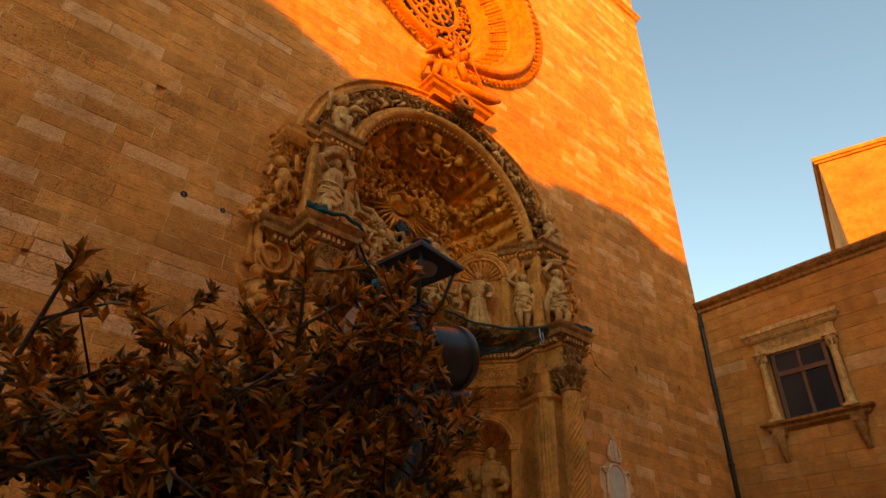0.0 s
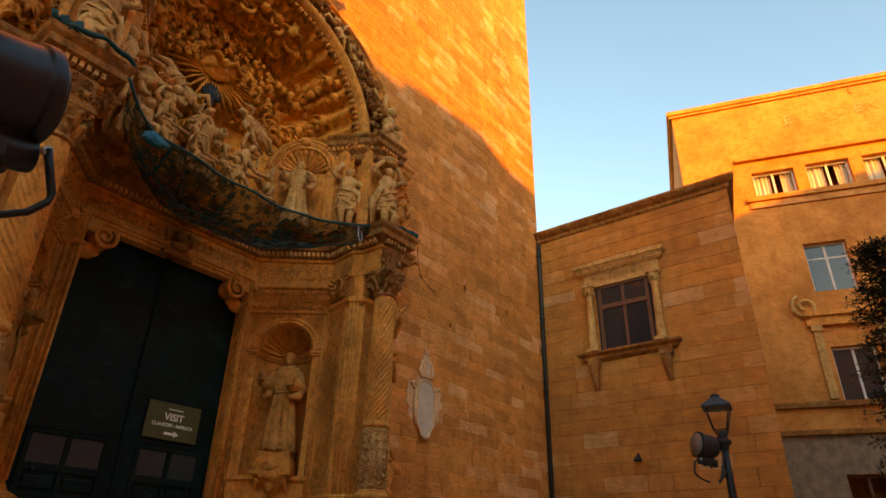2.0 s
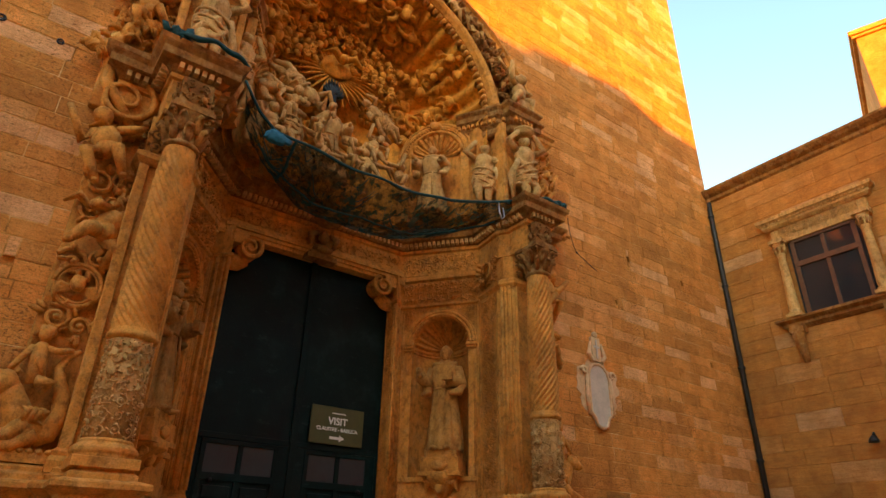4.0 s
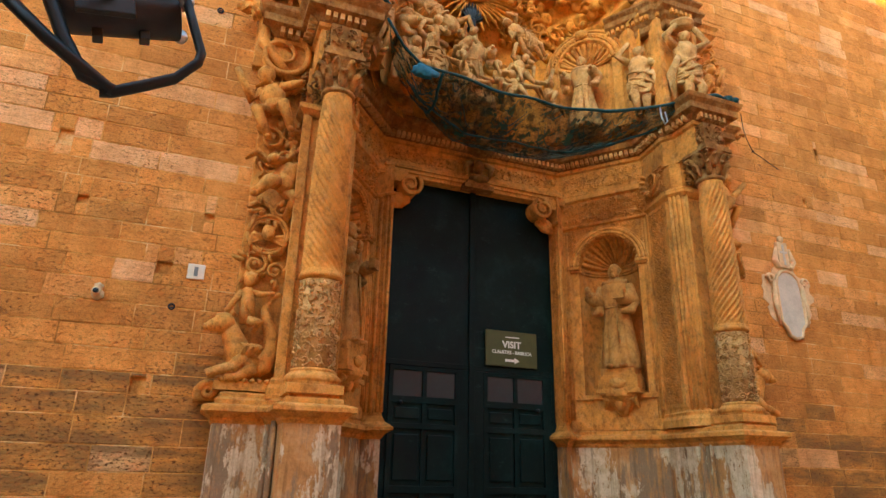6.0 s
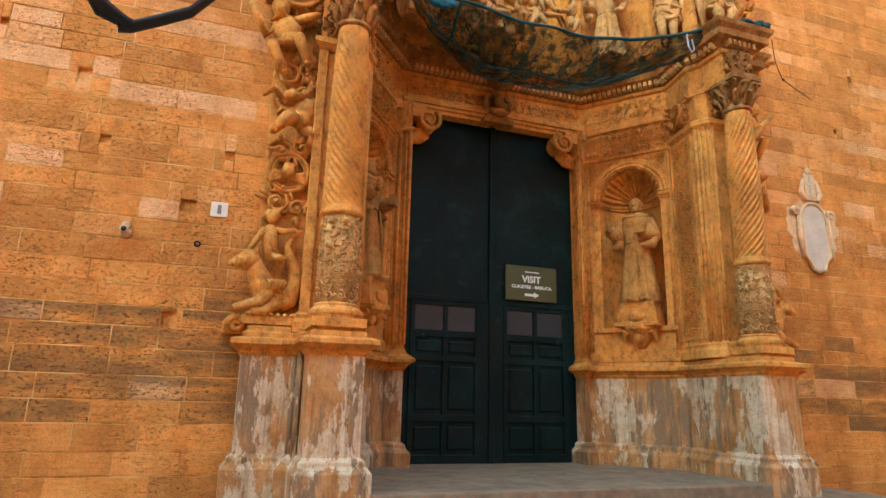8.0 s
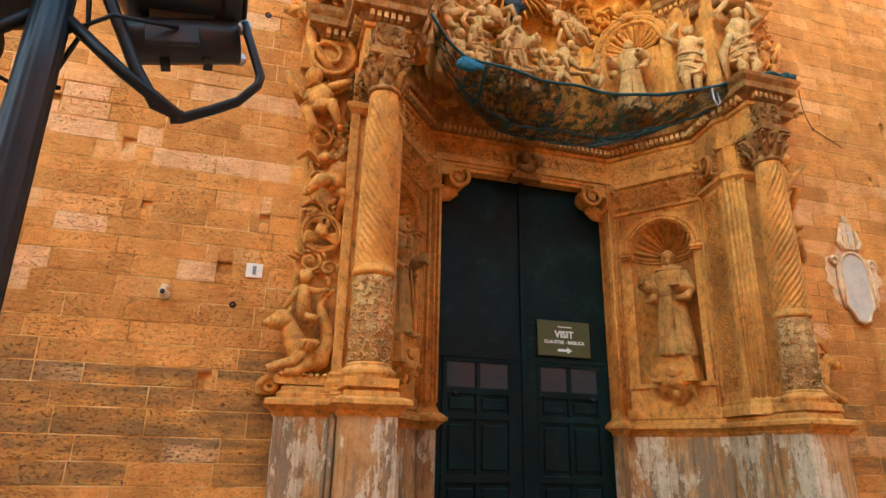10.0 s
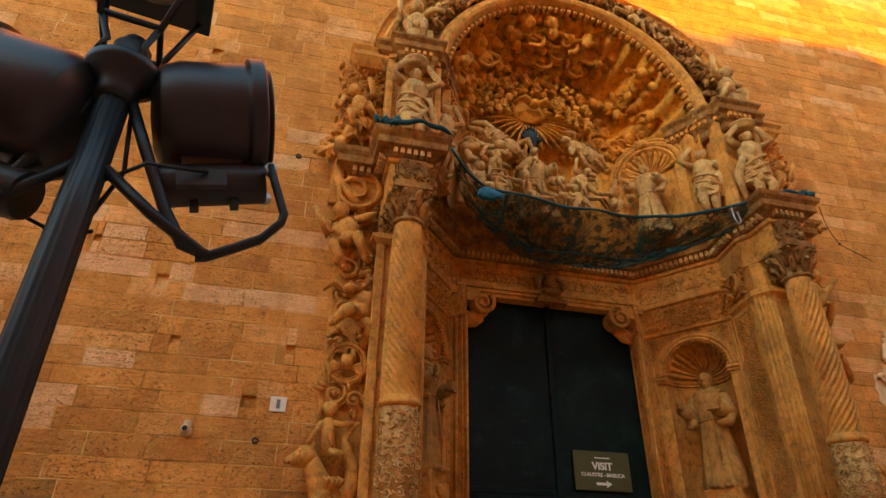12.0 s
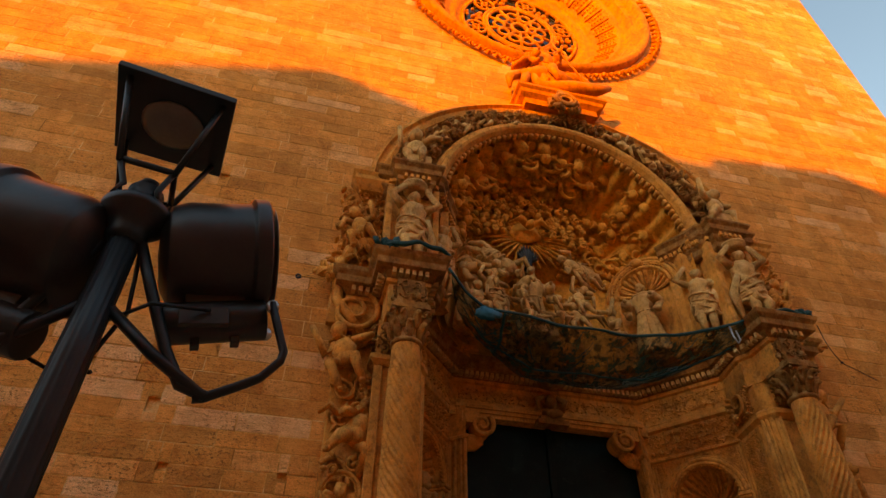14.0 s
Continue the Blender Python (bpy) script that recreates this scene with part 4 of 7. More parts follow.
def console(q):
    g = Geo()
    t = np.linspace(0, 3.2 * math.pi, 40)
    rad = 0.19 * (1 - 0.78 * t / t[-1])
    scroll = [(1.14 + r * math.cos(a + 2.2), 5.67 + r * math.sin(a + 2.2)) for r, a in zip(rad, t)]
    g.grid(lambda u, v: (scroll[min(39, round(u * 39))][0], 1.42 + 0.40 * v, scroll[min(39, round(u * 39))][1]), 39, 4)
    for y in (1.42, 1.80):
        g.tube([(x, y, z) for x, z in scroll], [0.04, 0.02], 6)
    g.blob((1.14, 1.62, 5.67), (0.17, 0.2, 0.17), sub=2)
    g.tube([(1.12, 1.62, 5.52), (1.28, 1.62, 5.44), (1.45, 1.62, 5.36)], [0.06, 0.09, 0.05], 8, 1.6)
    g.box(1.18, 1.46, 1.45, 1.9, 5.70, 5.88)
    return g.mapped(lambda p: p + np.array([0.05, 0.02, 0.085]))


both("console", console, M_CARVED, label="scrolled console under the lintel")

g = Geo()
g.box(-0.26, 0.26, 1.30, 1.5, 5.80, 5.88)
g.box(-0.2, 0.2, 1.33, 1.5, 5.88, 5.95)
g.blob((0, 1.34, 6.2), (0.10, 0.09, 0.13), None, 0.1, 2, 1)
g.tube([(-0.16, 1.36, 6.02), (0, 1.30, 5.98), (0.16, 1.36, 6.02)], [0.05, 0.08, 0.05], 8)
for s in (-1, 1):
    g.tube([(s * 0.1, 1.36, 6.28), (s * 0.24, 1.34, 6.22), (s * 0.2, 1.36, 6.05)], [0.05, 0.06, 0.03], 8)
g.lathe([(0.05, 6.34), (0.16, 6.4), (0.24, 6.46), (0.25, 6.54), (0.18, 6.58)], (0, 1.2, 0), 24, lambda a, z, r: r * (1 + 0.06 * math.sin(9 * a)))
g.mapped(lambda p: p + np.array([-0.02, 0.10, 0.08]))
part("keystone", g, M_DARK, portal, "keystone carved as a head under a shell")

ENT = [(-3.55, 0.1), (-3.55, -0.2), (-3.08, -0.2), (-3.08, -0.72), (-2.56, -0.72), (-2.56, -0.30), (-2.46, -0.12), (-2.55, 0.49), (-1.63, 1.61), (1.63, 1.61), (2.55, 0.49), (2.46, -0.12), (2.56, -0.30), (2.56, -0.72), (3.08, -0.72), (3.08, -0.2), (3.55, -0.2), (3.55, 0.1)]
part("entablature", Geo().sweep(ENT, [(0.0, 6.08), (0.0, 6.50), (0.04, 6.52), (0.04, 6.58)], back=-0.25), M_CARVED, portal, bevel=0.006)
part("cornice", Geo().sweep(ENT, [(0.04, 6.58), (0.10, 6.66), (0.20, 6.70), (0.20, 6.80), (0.25, 6.86), (0.27, 6.92)], back=-0.45), M_DARK, portal, "weathered projecting cornice", bevel=0.006)


def along(path, step, offset):
    """Points and headings at even steps along a plan path, set off to its outer side."""
    rows = []
    for (xa, ya), (xb, yb) in zip(path, path[1:]):
        d = math.hypot(xb - xa, yb - ya)
        ux, uy = (xb - xa) / d, (yb - ya) / d
        n = int(d / step)
        for k in range(n):
            f = (k + 0.5) * d / n
            rows.append((xa + ux * f + uy * offset, ya + uy * f - ux * offset, math.atan2(uy, ux)))
    return rows


def dentils(name, path, step, offset, z, half, material):
    """A row of single dentils along a plan path, all on one small mesh."""
    me = None
    for x, y, a in along(path, step, offset):
        if me is None:
            ob = part(name, Geo().box(-half[0], half[0], -half[1], half[1], -half[2], half[2]), material, portal)
            me = ob.data
        else:
            ob = new(name, me)
            ob.parent = portal
        ob.matrix_world = pose(x, y, z, 0, 0, math.degrees(a))


dentils("dentil", ENT, 0.085, 0.10, 6.64, (0.026, 0.05, 0.04), M_STATUE)
g = Geo()
g.take(relief(3.1, 0.30, 0.14, 0.05, 81, 0.06), plane_map((0, 1.61, 6.13), (1, 0, 0), (0, -1, 0)))
for s in (1, -1):
    m = Geo().take(relief(1.36, 0.32, 0.14, 0.05, 82, 0.1), plane_map(((2.55 + 1.63) / 2, (0.49 + 1.61) / 2, 6.13), (SU[0], SU[1], 0), (SN[0], SN[1], 0)))
    part("frieze_carving", m if s > 0 else m.mirrored(), M_CARVED, portal, "frieze carved with scrolling leaves")
part("frieze_carving", g, M_CARVED, portal, "frieze carved with scrolling leaves")

# ledge between the storeys
g = Geo()
g.box(-3.1, 3.1, 1.62, 2.6, 6.1, 6.895)
for s in (1, -1):
    led = prism([(1.64, 1.64), (2.60, 0.50), (3.1, 0.50), (3.1, 2.0), (1.64, 2.0)], 6.1, 6.89)
    g.take(led if s > 0 else led.mirrored())
part("ledge", g, M_CARVED, portal)

# ---- upper storey ----
R_IN, RZ_IN, DEPTH = 2.27, 2.27, 1.75


def conch(a, b):
    """Half dome: a goes round the rim, b from the rim to the back."""
    t, k = math.pi * a, b * math.pi / 2
    rib = 1 - 0.07 * (0.5 + 0.5 * math.cos(34 * t)) * math.cos(k)
    return (R_IN * rib * math.cos(t) * math.cos(k), -0.1 + (DEPTH + 0.1) * math.sin(k), ZC + RZ_IN * rib * math.sin(t) * math.cos(k))


part("half_dome", Geo().grid(conch, 170, 26), M_CONCH, portal, "fluted ochre half dome")
part("apse_wall", Geo().grid(lambda a, b: (R_IN * math.cos(math.pi * a), -0.1 + (DEPTH + 0.1) * math.sin(math.pi * a), 6.85 + (ZC - 6.85) * b), 60, 4), M_CONCH, portal)


def conch_at(a, b, out):
    """A place over the half dome, lifted towards the middle."""
    p = np.array(conch(a, b))
    q = np.array([0.0, -0.2, ZC + 0.2])
    d = q - p
    return p + d / np.linalg.norm(d) * out


g, rnd = Geo(), random.Random(21)
for k in range(64):
    a, b = rnd.uniform(0.05, 0.95), rnd.uniform(0.10, 0.80)
    if b < 0.5 and 0.08 < a < 0.34 and rnd.random() < 0.85:
        continue
    s = rnd.uniform(0.12, 0.21) * (1.15 - 0.4 * b)
    for j in range(6):
        an = j * 1.05 + k
        da, db = 0.32 * s * math.cos(an), 0.5 * s * math.sin(an)
        c = conch_at(a + (da if j else 0), min(0.97, max(0.02, b + (db if j else 0))), 0.02 if j else s * 0.3)
        g.blob(c, (s * (0.75 if j else 1.0), s * 0.55, s * (0.6 if j else 0.8)), turn(k, j, 0), 0.12, 2, k + j)
    t = np.linspace(0, 2.3 * math.pi, 16)
    r = s * 1.1 * (1 - 0.8 * t / t[-1])
    c2 = conch_at(a, b, s * 0.95)
    g.tube([(c2[0] + q * math.cos(w + k), c2[1] - 0.03, c2[2] + q * math.sin(w + k)) for q, w in zip(r, t)], [s * 0.22, s * 0.12], 6)
tagged(part("cloud_carving", g, M_CONCH, portal, "billowing carved clouds"), kind="stuff")

rnd = random.Random(22)
for k in range(34):
    g = Geo()
    a, b = rnd.uniform(0.06, 0.94), rnd.uniform(0.05, 0.45)
    c = conch_at(a, b, 0.16)
    s = rnd.uniform(0.09, 0.13)
    g.blob(c, (s * 0.85, s * 0.85, s), None, 0.08, 2, k)
    g.blob(c + np.array([0, 0.02, s * 0.4]), (s * 0.95, s * 0.9, s * 0.7), None, 0.22, 1, k)
    for w in (-1, 1):
        g.tube([c, c + np.array([w * s * 1.5, 0.02, s * 0.3]), c + np.array([w * s * 2.4, 0.04, -s * 0.5])], [s * 0.5, s * 0.45, s * 0.1], 6, 0.5)
    part("winged_head", g, M_CONCH, portal)

# burst of rays with a wreath in the middle of the dome
g, rnd = Geo(), random.Random(23)
bc = np.array([-0.32, 1.20, 9.56])
for k in range(40):
    a = 2 * math.pi * k / 40
    down = math.sin(a) < 0.15
    r0, r1 = 0.22, (1.05 if down else 0.48) + 0.1 * (k % 2) + rnd.uniform(-0.08, 0.08)
    d = np.array([math.cos(a), -0.22, math.sin(a) * 0.85])
    g.tube([bc + d * r0, bc + d * (r0 + r1) / 2 + np.array([0, -0.04, 0]), bc + d * r1], [0.035, 0.05, 0.02], 5, 0.45)
for r, n in ((0.52, 17), (0.70, 22), (0.88, 27), (1.06, 31)):
    for k in range(n):
        a = -0.35 + (math.pi + 0.7) * (k + rnd.uniform(-0.3, 0.3)) / (n - 1)
        q = r + rnd.uniform(-0.05, 0.05)
        p = bc + np.array([q * math.cos(a), -0.20 - 0.12 * r + rnd.uniform(-0.03, 0.03), 0.82 * q * math.sin(a)])
        w = rnd.uniform(0.05, 0.085)
        g.blob(p, (w, w * 0.8, w * 0.85), turn(k, k, 0), 0.18, 2, k)
        if rnd.random() < 0.45:
            t = np.linspace(0, 2.4 * math.pi, 12)
            g.tube([(p[0] + w * 1.1 * (1 - 0.8 * v / t[-1]) * math.cos(v + k), p[1] - w * 0.8, p[2] + w * 1.1 * (1 - 0.8 * v / t[-1]) * math.sin(v + k)) for v in t], [w * 0.24, w * 0.14], 5)
for s in (-1, 1):
    g.tube([bc + np.array([0, -0.35, 0]), bc + np.array([s * 0.2, -0.42, 0.1]), bc + np.array([s * 0.42, -0.38, -0.02])], [0.09, 0.08, 0.02], 7, 0.5)
g.blob(bc + np.array([0, -0.4, 0.0]), (0.09, 0.12, 0.08), None, 0.1, 2)
g.blob(bc + np.array([0, -0.12, 0.0]), (0.30, 0.12, 0.24), None, 0.12, 3, 4)
tagged(part("sunburst", g, M_CONCH, portal, "carved sunburst with a spread-winged bird"), kind="stuff")

# arch mouldings


def arch_band(rows, n=72, a0=0.0, a1=math.pi, zc=ZC):
    g = Geo()
    m = len(rows)
    verts = [(a * math.cos(t), y, zc + b * math.sin(t)) for t in np.linspace(a0, a1, n + 1) for a, b, y in rows]
    g.add(verts, [(i * m + j, i * m + j + 1, (i + 1) * m + j + 1, (i + 1) * m + j) for i in range(n) for j in range(m - 1)], False)
    return g


part("inner_archivolt", arch_band([(2.27, 2.27, 0.1), (2.25, 2.25, -0.22), (2.29, 2.29, -0.30), (2.34, 2.33, -0.33), (2.40, 2.39, -0.33), (2.43, 2.41, -0.28), (2.48, 2.45, -0.28), (2.52, 2.49, -0.2), (2.54, 2.5, -0.12)]), M_CARVED, portal, "moulded inner arch")
part("arch_field", arch_band([(2.5, 2.47, -0.12), (3.3, 2.85, -0.12), (3.3, 2.85, 0.02)]), M_DARK, portal)
part("hood_mould", arch_band([(3.18, 2.73, -0.12), (3.21, 2.75, -0.26), (3.28, 2.82, -0.29), (3.34, 2.86, -0.22), (3.40, 2.90, -0.22), (3.43, 2.93, -0.29), (3.48, 2.97, -0.29), (3.5, 2.99, -0.2), (3.5, 2.99, 0.02)]), M_CARVED, portal, "plain hood mould over the garland")
g = Geo()
for k in range(58):
    t = math.pi * (k + 0.5) / 58
    g.tube([(2.22 * math.cos(t), -0.2 + q, ZC + 2.22 * math.sin(t)) for q in (0.0, 0.06, 0.12)], 0.048, 8)
part("scalloped_edge", g, M_CARVED, portal, "scalloped inner edge of the arch")

g, rnd = Geo(), random.Random(24)
for k in range(150):
    t = math.pi * (0.03 + 0.94 * k / 149)
    f = rnd.uniform(0.15, 0.85)
    a, b = 2.55 + 0.62 * f, 2.5 + 0.27 * f
    c = (a * math.cos(t), -0.16 - rnd.uniform(0, 0.12), ZC + b * math.sin(t))
    s = rnd.uniform(0.06, 0.13)
    g.blob(c, (s, s * 0.7, s), turn(rnd.random() * 3, rnd.random() * 3, 0), 0.25, 1, k)
    for q in range(4):
        an = rnd.uniform(0, 6.28)
        w = rnd.uniform(0.1, 0.2)
        g.tube([c, (c[0] + w * 0.6 * math.cos(an), c[1] - 0.10, c[2] + w * 0.6 * math.sin(an)), (c[0] + w * math.cos(an), c[1] - 0.05, c[2] + w * math.sin(an))], [0.03, 0.05, 0.015], 5, 0.5)
tagged(part("arch_garland", g, M_DARK, portal, "thick garland of leaves and fruit round the arch"), kind="stuff")


for k, t in enumerate((0.42, 0.62, 0.82, 1.02, 1.2)):
    def arch_cherub(q, k=k, t=t):
        g, rnd = Geo(), random.Random(q + k)
        cherub(g, (2.92 * math.cos(t), -0.22, ZC + 2.62 * math.sin(t) - 0.18), 0.6, q * 10 + k, rnd.uniform(-0.6, 0.6), -(t - 0.2))
        return g

    both("arch_cherub", arch_cherub, M_STATUE, label="small figure climbing in the garland")


def upper_pier(q):
    g = Geo()
    g.box(2.42, 3.16, -0.36, 0.2, 6.9, 8.72)
    g.box(2.36, 2.46, -0.42, -0.2, 6.95, 8.7)
    g.box(3.08, 3.18, -0.42, -0.2, 6.95, 8.7)
    g.box(2.10, 2.44, 0.0, 0.4, 6.9, 8.72)
    return g


both("upper_pier", upper_pier, M_CARVED, bevel=0.015)
UP = [(2.02, 0.42), (2.30, -0.05), (2.40, -0.28), (2.52, -0.34), (2.52, -0.46), (2.98, -0.46), (2.98, -0.28), (3.2, -0.28), (3.2, 0.0)]
both("upper_cornice", lambda: Geo().sweep(UP, [(0.0, 8.52), (0.03, 8.56), (0.03, 8.66), (0.08, 8.72), (0.08, 8.8), (0.15, 8.86), (0.15, 8.96), (0.2, 9.02), (0.2, 9.06), (0.0, 9.10)], back=-0.3), M_DARK, seeds=False, bevel=0.006)


dentils("dentil", UP, 0.08, 0.10, 8.775, (0.025, 0.04, 0.035), M_CARVED)
dentils("dentil", [(-x, y) for x, y in reversed(UP)], 0.08, 0.10, 8.775, (0.025, 0.04, 0.035), M_CARVED)

# upper niches in the sides of the apse
UNC, UNA = np.array([1.86, 0.86]), math.atan2(-0.62, -0.78)


def upper_niche(q):
    g = Geo()
    R, z0, zs = 0.49, 6.95, 8.32
    g.grid(lambda a, b: (R * math.cos(math.pi * (1 - a)), z0 + (zs - z0) * b, -0.14 * math.sin(math.pi * a)), 18, 2)

    def fan(a, b):
        t = math.pi * a
        k = 0.1 + 0.9 * b
        return (R * k * math.cos(t), zs + R * k * math.sin(t), -0.16 * math.sqrt(max(0, 1 - k * k)) + 0.075 * abs(math.sin(a * math.pi * 9.5)) ** 1.3 * b)

    g.grid(fan, 114, 8)
    for k in range(13):
        t = math.pi * (k + 0.5) / 13
        g.tube([(R * q * math.cos(t), zs + R * q * math.sin(t), -0.14 * math.sqrt(1 - q * q) + 0.02) for q in (0.14, 0.5, 0.8, 0.97)], [0.012, 0.024, 0.048], 7)
    for r, th in ((R + 0.03, 0.04), (R + 0.12, 0.05), (R + 0.2, 0.03)):
        g.tube([(r * math.cos(t), zs + r * math.sin(t), 0.02) for t in np.linspace(0, math.pi, 36)], th, 7)
    for k in range(30):
        t = math.pi * (k + 0.5) / 30
        g.blob(((R + 0.075) * math.cos(t), zs + (R + 0.075) * math.sin(t), 0.05), 0.028, sub=1)
    arc = [(R * math.cos(t), zs + R * math.sin(t)) for t in np.linspace(0, math.pi, 19)]
    for (xa, za), (xb, zb) in zip(arc, arc[1:]):
        g.add([(xa, za, 0), (xa * 1.6, zs + (za - zs) * 1.6, -0.05), (xb * 1.6, zs + (zb - zs) * 1.6, -0.05), (xb, zb, 0)], [(0, 1, 2, 3)])
    for s in (-1, 1):
        g.box(min(s * R, s * (R + 0.24)), max(s * R, s * (R + 0.24)), z0, zs, -0.2, 0.03)
    g.blob((0, zs + R + 0.14, 0.06), (0.12, 0.1, 0.08), None, 0.2, 2)
    m = plane_map((UNC[0] - 0.14, UNC[1] - 0.11, 0), (-0.62, 0.78, 0), (-0.78, -0.62, 0))
    return Geo().take(g, m)


both("upper_niche", upper_niche, M_CARVED, label="shell-headed upper niche")


# ornament strips beside the columns: a plate on the wall, scrolls and small figures
def side_plate(q):
    g = Geo()
    g.box(3.10, 3.62, -0.10, 0.04, 2.1, 6.2)
    g.box(3.10, 3.80, -0.10, 0.04, 6.2, 8.75)
    g.box(3.10, 3.9, -0.16, 0.04, 2.12, 2.26)
    return g


both("side_plate", side_plate, M_CARVED, bevel=0.02)
both("hood_stop", lambda q: Geo().sweep([(3.15, 0.0), (3.15, -0.25), (3.58, -0.25), (3.58, 0.0)], [(0.0, 8.62), (0.06, 8.68), (0.12, 8.76), (0.12, 8.84), (0.16, 8.9), (0.0, 8.96)], back=-0.2), M_CARVED)


def side_ornament(q):
    g, rnd = Geo(), random.Random(q)
    front = plane_map((3.36, -0.10, 0.0), (1, 0, 0), (0, -1, 0))
    # two plump figures, one above the other, each on a curl of leaves
    for z, size, face, lean in ((5.30, 0.92, 0.35, 0.25), (4.32, 0.98, -0.45, -0.45), (7.50, 0.8, 0.2, 0.3)):
        cherub(g, (3.40, -0.24, z), size, q * 7 + round(z), face, lean)
        for w in (-1, 1):
            g.tube([(3.40, -0.16, z + 0.5), (3.40 + w * 0.2, -0.2, z + 0.66), (3.40 + w * 0.32, -0.15, z + 0.56)], [0.05, 0.075, 0.02], 7, 0.5)
        c = Geo()
        spiral(c, 0.10, z - 0.10, 0.17, 1.4, 0.4, 1, 0.032, 0.12)
        spiral(c, -0.12, z - 0.02, 0.12, 1.3, 2.8, -1, 0.026, 0.12)
        for j in range(9):
            an = rnd.uniform(0, 6.28)
            leaf_blob(c, 0.16 * math.cos(an), z - 0.06 + 0.10 * math.sin(an), an, rnd.uniform(0.09, 0.16), 0.035, 0.13, rnd)
        g.take(c, front)
    # hanging bunch of fruit beside the pilaster
    for j in range(30):
        f = j / 29
        g.blob((3.20 + rnd.uniform(-0.05, 0.05) * (0.6 + f), -0.20 + rnd.uniform(-0.03, 0.03), 5.42 - 0.52 * f), rnd.uniform(0.028, 0.05), None, 0.2, 1, j)
    # winged head in an oval wreath, with a scroll below
    o = Geo()
    for r, th in ((0.23, 0.026), (0.19, 0.014)):
        o.tube([(r * 0.95 * math.cos(t), 3.98 + r * math.sin(t), 0.07) for t in np.linspace(0, 6.28, 30)], th, 7)
    o.blob((0, 3.98, 0.10), (0.075, 0.085, 0.08), None, 0.08, 2, q)
    o.blob((0, 4.02, 0.09), (0.085, 0.07, 0.075), None, 0.2, 2, q)
    for w in (-1, 1):
        for j in range(3):
            o.tube([(w * 0.05, 3.93, 0.08), (w * (0.15 + 0.02 * j), 3.96 - 0.05 * j, 0.11), (w * (0.22 - 0.03 * j), 3.86 - 0.05 * j, 0.06)], [0.03, 0.035, 0.01], 6, 0.6)
    for a0, b0, r, tn, st, hd in ((0.10, 3.62, 0.15, 1.5, 1.0, 1), (-0.12, 3.56, 0.11, 1.3, 3.5, -1), (0.08, 4.85, 0.12, 1.3, 0.2, -1), (-0.10, 5.0, 0.13, 1.4, 2.0, 1), (0.0, 6.05, 0.14, 1.3, 1.0, 1)):
        spiral(o, a0, b0, r, tn, st, hd, 0.026, 0.12)
        for j in range(6):
            an = rnd.uniform(0, 6.28)
            leaf_blob(o, a0 + r * 0.8 * math.cos(an), b0 + r * 0.8 * math.sin(an), an, rnd.uniform(0.08, 0.15), 0.03, 0.12, rnd)
    g.take(o, front)
    # large volute at the storey line
    t = np.linspace(0, 3.3 * math.pi, 40)
    r = 0.34 * (1 - 0.85 * t / t[-1])
    for y in (-0.14, -0.24):
        g.tube([(3.45 + w * math.cos(a + 1.9), y, 6.35 + w * math.sin(a + 1.9)) for w, a in zip(r, t)], [0.042, 0.022], 7)
    g.tube([(3.3, -0.2, 6.0), (3.7, -0.2, 6.5), (3.72, -0.2, 6.85), (3.95, -0.2, 7.0), (4.08, -0.18, 6.92)], [0.06, 0.08, 0.09, 0.08, 0.03], 8)
    g.take(relief(0.7, 1.75, 0.25, 0.16, q + 95, 0.1), plane_map((3.5, -0.10, 6.95), (1, 0, 0), (0, -1, 0)))
    for j in range(26):
        f = j / 25
        c = np.array([3.35 + 0.62 * f, -0.22, 7.55 - 0.6 * f + 0.12 * math.sin(6 * f)])
        g.blob(c, rnd.uniform(0.06, 0.10), turn(j, j, 0), 0.3, 1, j)
        an = rnd.uniform(0, 6.28)
        g.tube([c, c + np.array([0.12 * math.cos(an), -0.08, 0.12 * math.sin(an)]), c + np.array([0.2 * math.cos(an), -0.02, 0.2 * math.sin(an)])], [0.03, 0.045, 0.012], 5, 0.5)
    return g


both("side_ornament", side_ornament, M_CARVED, label="carved strip of scrolls, leaves and small figures")


